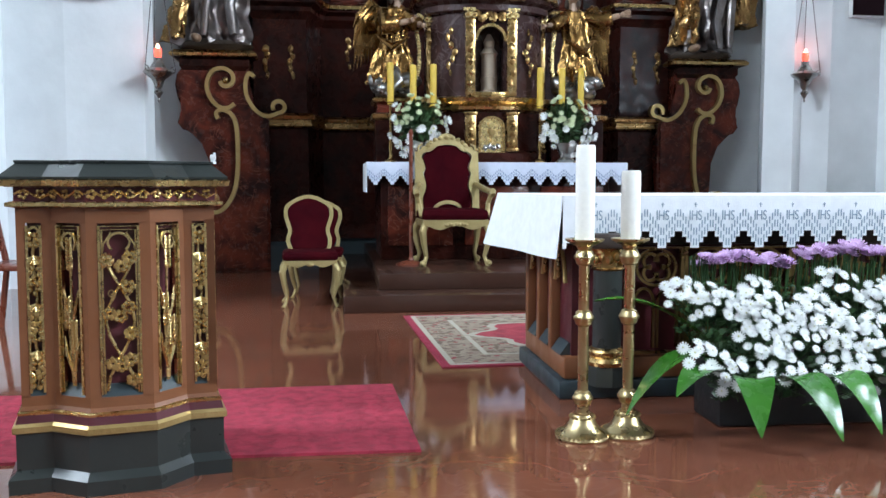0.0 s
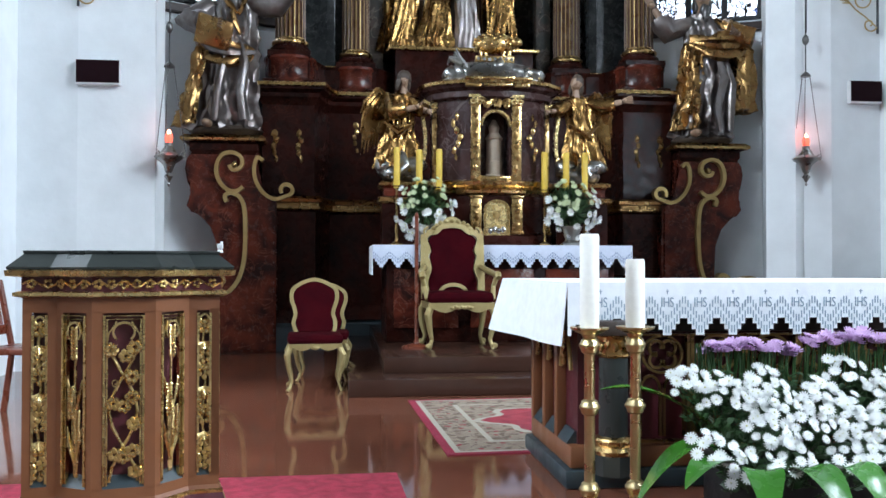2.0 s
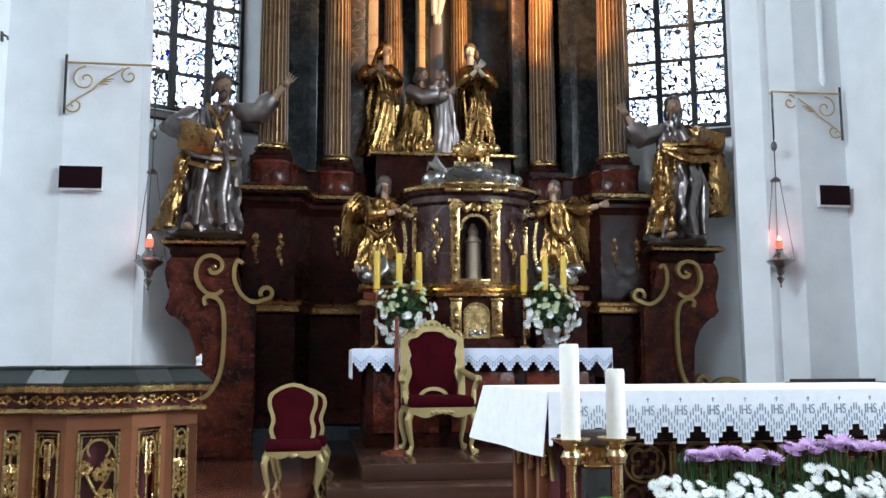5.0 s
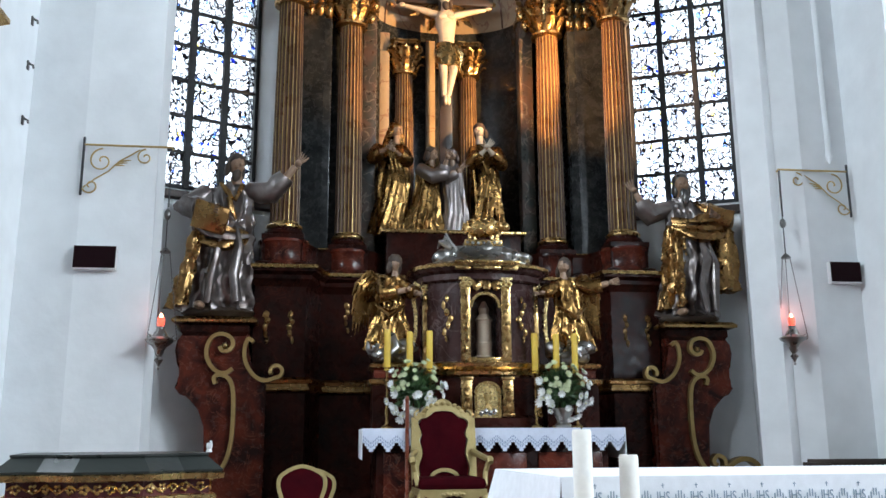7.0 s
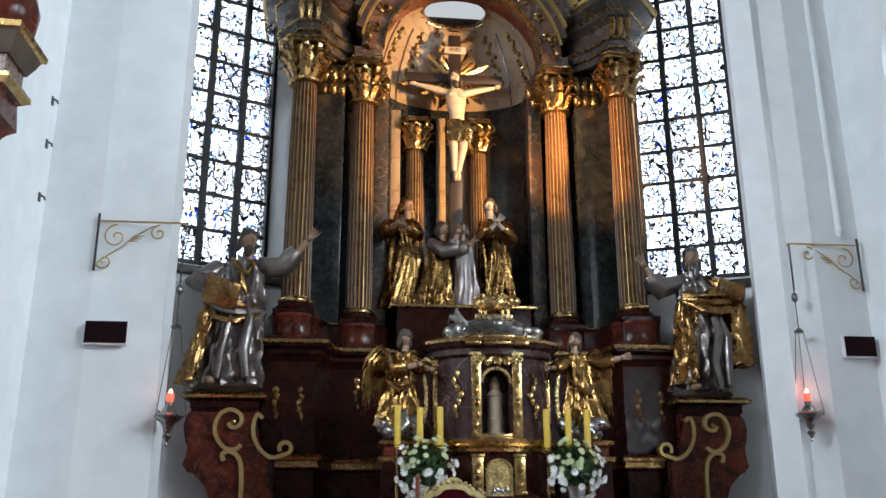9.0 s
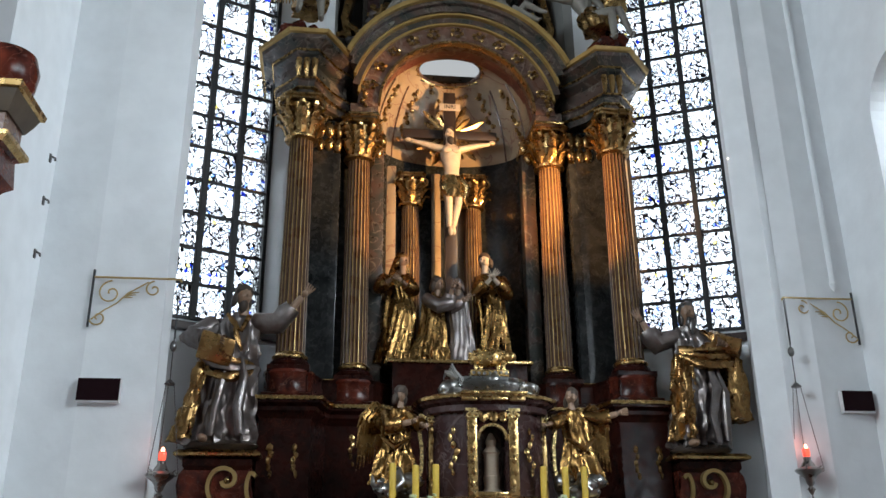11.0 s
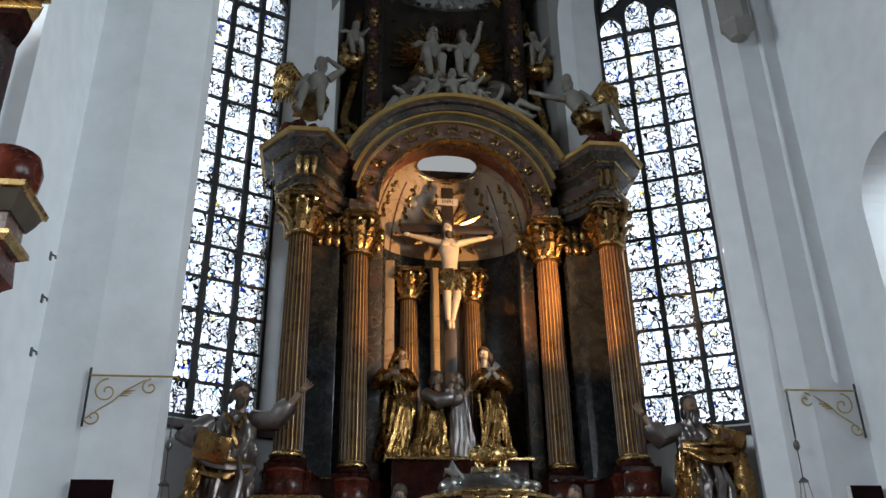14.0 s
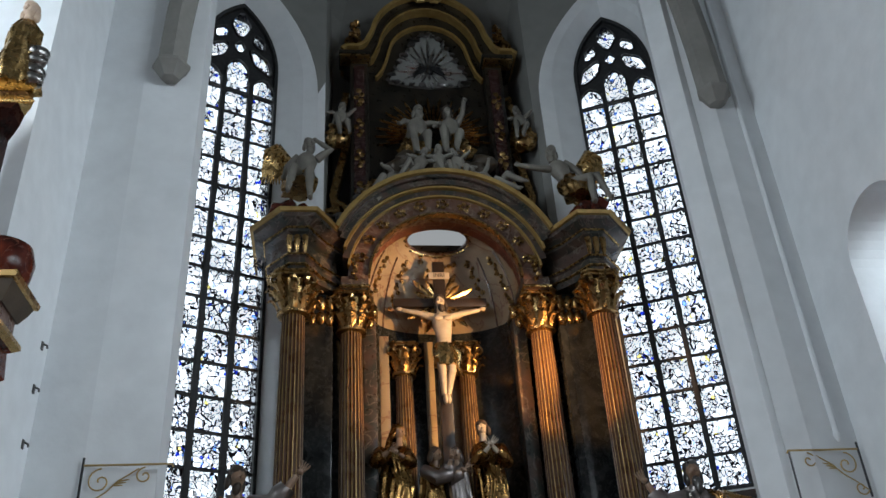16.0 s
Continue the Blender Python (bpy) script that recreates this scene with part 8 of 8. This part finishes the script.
        for k, (du, z) in enumerate(((-0.3, 0.79), (0.25, 0.80), (0.05, 0.77), (0.2, 0.70), (-0.25, 0.61), (0.2, 0.63), (0.0, 0.60), (0.25, 0.54), (-0.2, 0.44), (0.22, 0.45), (0.0, 0.43), (0.28, 0.38))):
            for j in range(6):
                t = j * 1.05 + k
                blob(bm, (um + du * w + 0.018 * math.cos(t), -0.002, z + 0.014 * math.sin(t)), (0.0125, 0.010, 0.0125), sub=1, rough=0.002)
        for e in (-1, 1):
            band(bm, spiral(um + e * 0.03, 0.68, 0.016, 0.004, 0, e * 500, 16), 0.0, 0.006, 0.004)
    part("carving", bm, "brightgold", pan, "gilded carved plant")
    bm = B()
    n = max(2, int(L / 0.045))
    tube(bm, [(L * k / (3 * n), -0.008, 1.012 + 0.012 * math.sin(k * 1.05)) for k in range(3 * n + 1)], 0.004, 5)
    for k in range(n):
        c = L * (k + 0.5) / n
        for j in range(5):
            t = j * 1.2566 + k
            blob(bm, (c + 0.012 * math.cos(t), -0.010, 1.012 + 0.012 * math.sin(t)), (0.009, 0.007, 0.007), sub=1)
    part("frieze_carving", bm, "brightgold", pan, "gilded carved frieze")
bm = B()
tube(bm, [(0, 0, 0), (0, 0, 0.02), (0.01, -0.01, 0.06)], [0.018, 0.012, 0.006], 10)
box(bm, 0, 0, 0.035, 0.03, 0.03, 0.03, bevel=0.004)
tagged(part("microphone_base", bm, "whiteplastic", m=pose(-0.47, 3.50, 1.124) @ Matrix.Scale(0.7, 4)), "small pale plastic microphone socket on the ambo", "microphone")

# ---- wall brackets with hanging lamps, number boards ----
def lamp_set(x_wall, x_end, z, sd, lamp_z):
    br = thing("wall_bracket", "black and gilded wrought-iron scroll bracket on the white wall", "bracket", pose(x_wall, 8.96, z), group="wrought iron brackets")
    reach = x_end - x_wall
    e = 1 if reach > 0 else -1
    R = abs(reach)
    bm = B()
    tube(bm, [(0, 0, 0.10), (0, 0, -0.52)], 0.013, 8)
    part("wall_bar", bm, "iron", br)
    bm = B()
    tube(bm, [(0, 0, 0.02), (e * R * 0.5, -0.02, 0.012), (e * R, -0.06, 0.0), (e * (R + 0.02), -0.06, -0.03)], 0.011, 8)
    part("arm", bm, "paint_gold", br)
    bm = B()
    for cx, cz, r, a0, a1 in ((0.19, -0.15, 0.135, 90, 560), (0.62, -0.10, 0.09, 90, 520), (0.09, -0.42, 0.085, 200, 600)):
        pts = spiral(cx, cz, r, 0.015, a0, a1, 30)
        tube(bm, [(e * px, 0, pz) for px, pz in pts], 0.0085, 6)
    tube(bm, [(e * px, 0, pz) for px, pz in ((0.02, -0.44), (0.14, -0.34), (0.26, -0.26), (0.36, -0.15), (0.44, -0.10), (0.56, -0.02))], 0.0075, 6)
    part("scrollwork", bm, "paint_gold", br)
    bm = B()
    for k in range(3):
        tube(bm, [(e * (0.33 + 0.02 * k), 0, -0.19 + 0.02 * k), (e * (0.42 + 0.03 * k), -0.02, -0.20 + 0.03 * k)], [0.012, 0.004], 5)
    part("iron_leaf", bm, "paint_gold", br)
    lp = thing("sanctuary_lamp", "hanging silver sanctuary lamp with a burning red light", "lamp", pose(x_end, 8.90, lamp_z), group="sanctuary lamps")
    top = z - lamp_z
    bm = B()
    tube(bm, [(0, 0, top), (0.0, 0, 0.80 + 0.38)], 0.006, 6)
    tube(bm, [(0.015, 0, top), (0.01, 0, 1.60)], 0.004, 6)
    part("cord", bm, "iron", lp)
    bm = B()
    blob(bm, (0.0, 0, 1.52), (0.035, 0.035, 0.06), 0)
    part("counterweight", bm, "pewter", lp)
    bm = B()
    lathe(bm, [(0.005, 1.18), (0.03, 1.16), (0.055, 1.13), (0.05, 1.12)], 16)
    part("crown", bm, "pewter", lp)
    for k in range(3):
        a = radians(90 + 120 * k + 25)
        bm = B()
        p0, p1 = Vector((0.045 * math.cos(a), 0.045 * math.sin(a), 1.13)), Vector((0.165 * math.cos(a), 0.165 * math.sin(a), 0.26))
        for q in range(30):
            c = p0.lerp(p1, q / 29)
            blob(bm, c, (0.006, 0.006, 0.016), sub=1)
        part("chain", bm, "pewter", lp)
        bm = B()
        band(bm, spiral(0.145, 0.245, 0.035, 0.01, 90, 460, 16), -0.008, 0.008, 0.01, m=pose(0, 0, 0, 0, 0, math.degrees(a)))
        part("arm_scroll", bm, "silver", lp)
    bm = B()
    lathe(bm, [(0.004, -0.06), (0.014, -0.04), (0.008, -0.02), (0.03, 0.02), (0.045, 0.04), (0.02, 0.07), (0.04, 0.10), (0.05, 0.14), (0.07, 0.17), (0.125, 0.21), (0.145, 0.235), (0.13, 0.25), (0.08, 0.27), (0.06, 0.31), (0.038, 0.34), (0.04, 0.37), (0.03, 0.375)], 24)
    part("bowl", bm, "silver", lp)
    bm = B()
    lathe(bm, [(0.024, 0.37), (0.034, 0.385), (0.038, 0.42), (0.036, 0.455), (0.033, 0.46), (0.031, 0.45), (0.033, 0.42), (0.026, 0.38)], 18)
    part("red_glass", bm, "redglow", lp, "glowing red glass")
    bm = B()
    blob(bm, (0, 0, 0.465), (0.020, 0.020, 0.042), 0)
    part("flame", bm, "flame", lp, "bright flame")
    light = bpy.data.lights.new("lamp_glow", "POINT")
    light.energy, light.color, light.shadow_soft_size = 0.4, (1.0, 0.16, 0.10), 0.05
    ob = new("lamp_glow", light)
    ob.location = (x_end, 8.90, lamp_z + 0.54)


lamp_set(-2.59, -1.70, 4.13, -1, 1.89)
lamp_set(5.84, 4.97, 4.12, 1, 1.97)
for x, z, w in ((-2.39, 2.955, 0.42), (5.68, 2.95, 0.37)):
    nb = thing("number_board", "dark red-black display board on the white wall", "display", pose(x, 8.99, z), group="display boards")
    bm = B()
    box(bm, 0, -0.035, 0, w, 0.07, 0.245, bevel=0.006)
    part("housing", bm, "whiteplastic", nb, "pale housing")
    bm = B()
    box(bm, 0, -0.0725, 0.006, w - 0.012, 0.006, 0.222)
    part("screen", bm, "screen", nb, "dark glossy screen", angle=0)
for z in (5.46, 4.96, 4.36):
    bm = B()
    box(bm, 0, 0, 0, 0.05, 0.02, 0.10, bevel=0.008)
    tube(bm, [(0, -0.01, 0.02), (0, -0.05, 0.0), (0, -0.055, -0.03)], 0.012, 8)
    tagged(part("wall_hook", bm, "pewter", m=pose(-3.19, 8.88, z, 0, 0, 90)), "small grey metal hook on the white pier", "hook", "hooks on the pier")

# ---- edge of the side altar before the north pier ----
sa = thing("side_altar", "red marble and gilded side altar with stepped cornice", "altar", pose(-3.17, 7.0, 0))
SP = [(-0.9, -0.25), (0.36, -0.25), (0.36, 0.30), (-0.9, 0.30)]


def stier(name, prof, mat, label=""):
    bm = B()
    moulding(bm, SP, prof)
    part(name, bm, mat, sa, label, angle=25)


stier("lower_body", [(-0.02, 0), (-0.02, 0.25), (-0.08, 0.3), (-0.08, 1.60), (-0.02, 1.66)], "brown", "dark marble lower body")
stier("base_ledge", [(-0.02, 1.66), (0.06, 1.70), (0.07, 1.76), (0.0, 1.80)], "red", "red marble ledge")
stier("pedestal", [(-0.18, 1.80), (-0.20, 2.4), (-0.24, 4.1)], "red", "red marble body")
stier("capital_zone", [(-0.24, 4.1), (-0.12, 4.30), (-0.06, 4.36), (-0.08, 4.60), (-0.05, 4.62)], "red", "red marble zone")
stier("architrave", [(-0.05, 4.62), (0.0, 4.66), (0.0, 4.70), (-0.05, 4.72)], "gold", "gilded architrave")
stier("frieze", [(-0.07, 4.72), (-0.07, 4.90)], "pink", "mottled frieze")
stier("cornice", [(-0.05, 4.90), (0.0, 5.00), (0.03, 5.08)], "cloud", "grey cornice")
stier("cornice_edge", [(0.03, 5.08), (0.06, 5.09), (0.07, 5.14), (0.0, 5.17)], "gold", "gilded cornice edge")
bm = B()
lathe(bm, [(0.22, 0), (0.26, 0.06), (0.28, 0.22), (0.24, 0.36), (0.12, 0.42)], 24, (0.16, -0.02, 5.17))
part("urn", bm, "red", sa, "red marble urn")
stier("upper_body", [(-0.55, 5.17), (-0.55, 7.0), (-0.42, 7.10), (-0.38, 7.20)], "brown", "upper storey")
stier("upper_edge", [(-0.38, 7.20), (-0.30, 7.24), (-0.27, 7.32), (-0.34, 7.38)], "gold", "gilded upper edge")
bm = B()
robe(bm, [(0.0, 0, 0, 0.24, 0.2), (0.3, 0.02, 0, 0.22, 0.18), (0.6, 0, 0, 0.16, 0.13), (0.8, 0, 0, 0.17, 0.12), (0.95, 0, 0, 0.07, 0.07)], 8, 0.14, 4.0, 0, 1.0)
for k in range(4):
    blob(bm, (0.18, -0.05, 0.1 + 0.12 * k), (0.14, 0.10, 0.09), 1, rough=0.03)
head(bm, (0, -0.02, 1.10), 0.9, 2, 2)
statue("small_statue", "small gilded and silvered figure on the side altar", pose(-3.30, 6.95, 7.38), bm, ["gold", "silver", "flesh"])
bm = B()
tube(bm, [(0, 0, 0), (0.02, 0, 0.4), (-0.03, 0, 0.8), (0.03, 0, 1.0)], [0.10, 0.14, 0.10, 0.05], 12)
for k in range(8):
    blob(bm, (0.06 * math.cos(k * 2), -0.08, 0.15 + 0.1 * k), (0.09, 0.06, 0.10), sub=1, rough=0.02)
part("gilded_foliage", bm, "gold", sa, "gilded carved flank", m=pose(0.26, -0.10, 2.6))

# ---- choir bench along the south wall ----
bn = thing("choir_bench", "dark brown wooden bench with a slatted back by the wall", "bench", pose(5.38, 8.45, 0) @ Matrix.Diagonal((0.66, 1, 1, 1)))
for x in (-0.75, 0.75):
    bm = B()
    box(bm, x, 0.05, 0.45, 0.05, 0.50, 0.90, bevel=0.01)
    part("bench_end", bm, "darkwood", bn)
bm = B()
box(bm, 0, 0, 0.44, 1.46, 0.42, 0.04, bevel=0.008)
part("seat", bm, "darkwood", bn)
for z in (0.90, 0.62):
    bm = B()
    box(bm, 0, 0.24, z, 1.46, 0.03, 0.06, bevel=0.006)
    part("back_rail", bm, "darkwood", bn)
for k in range(18):
    bm = B()
    box(bm, -0.68 + 0.08 * k, 0.24, 0.76, 0.03, 0.02, 0.24)
    part("slat", bm, "darkwood", bn)
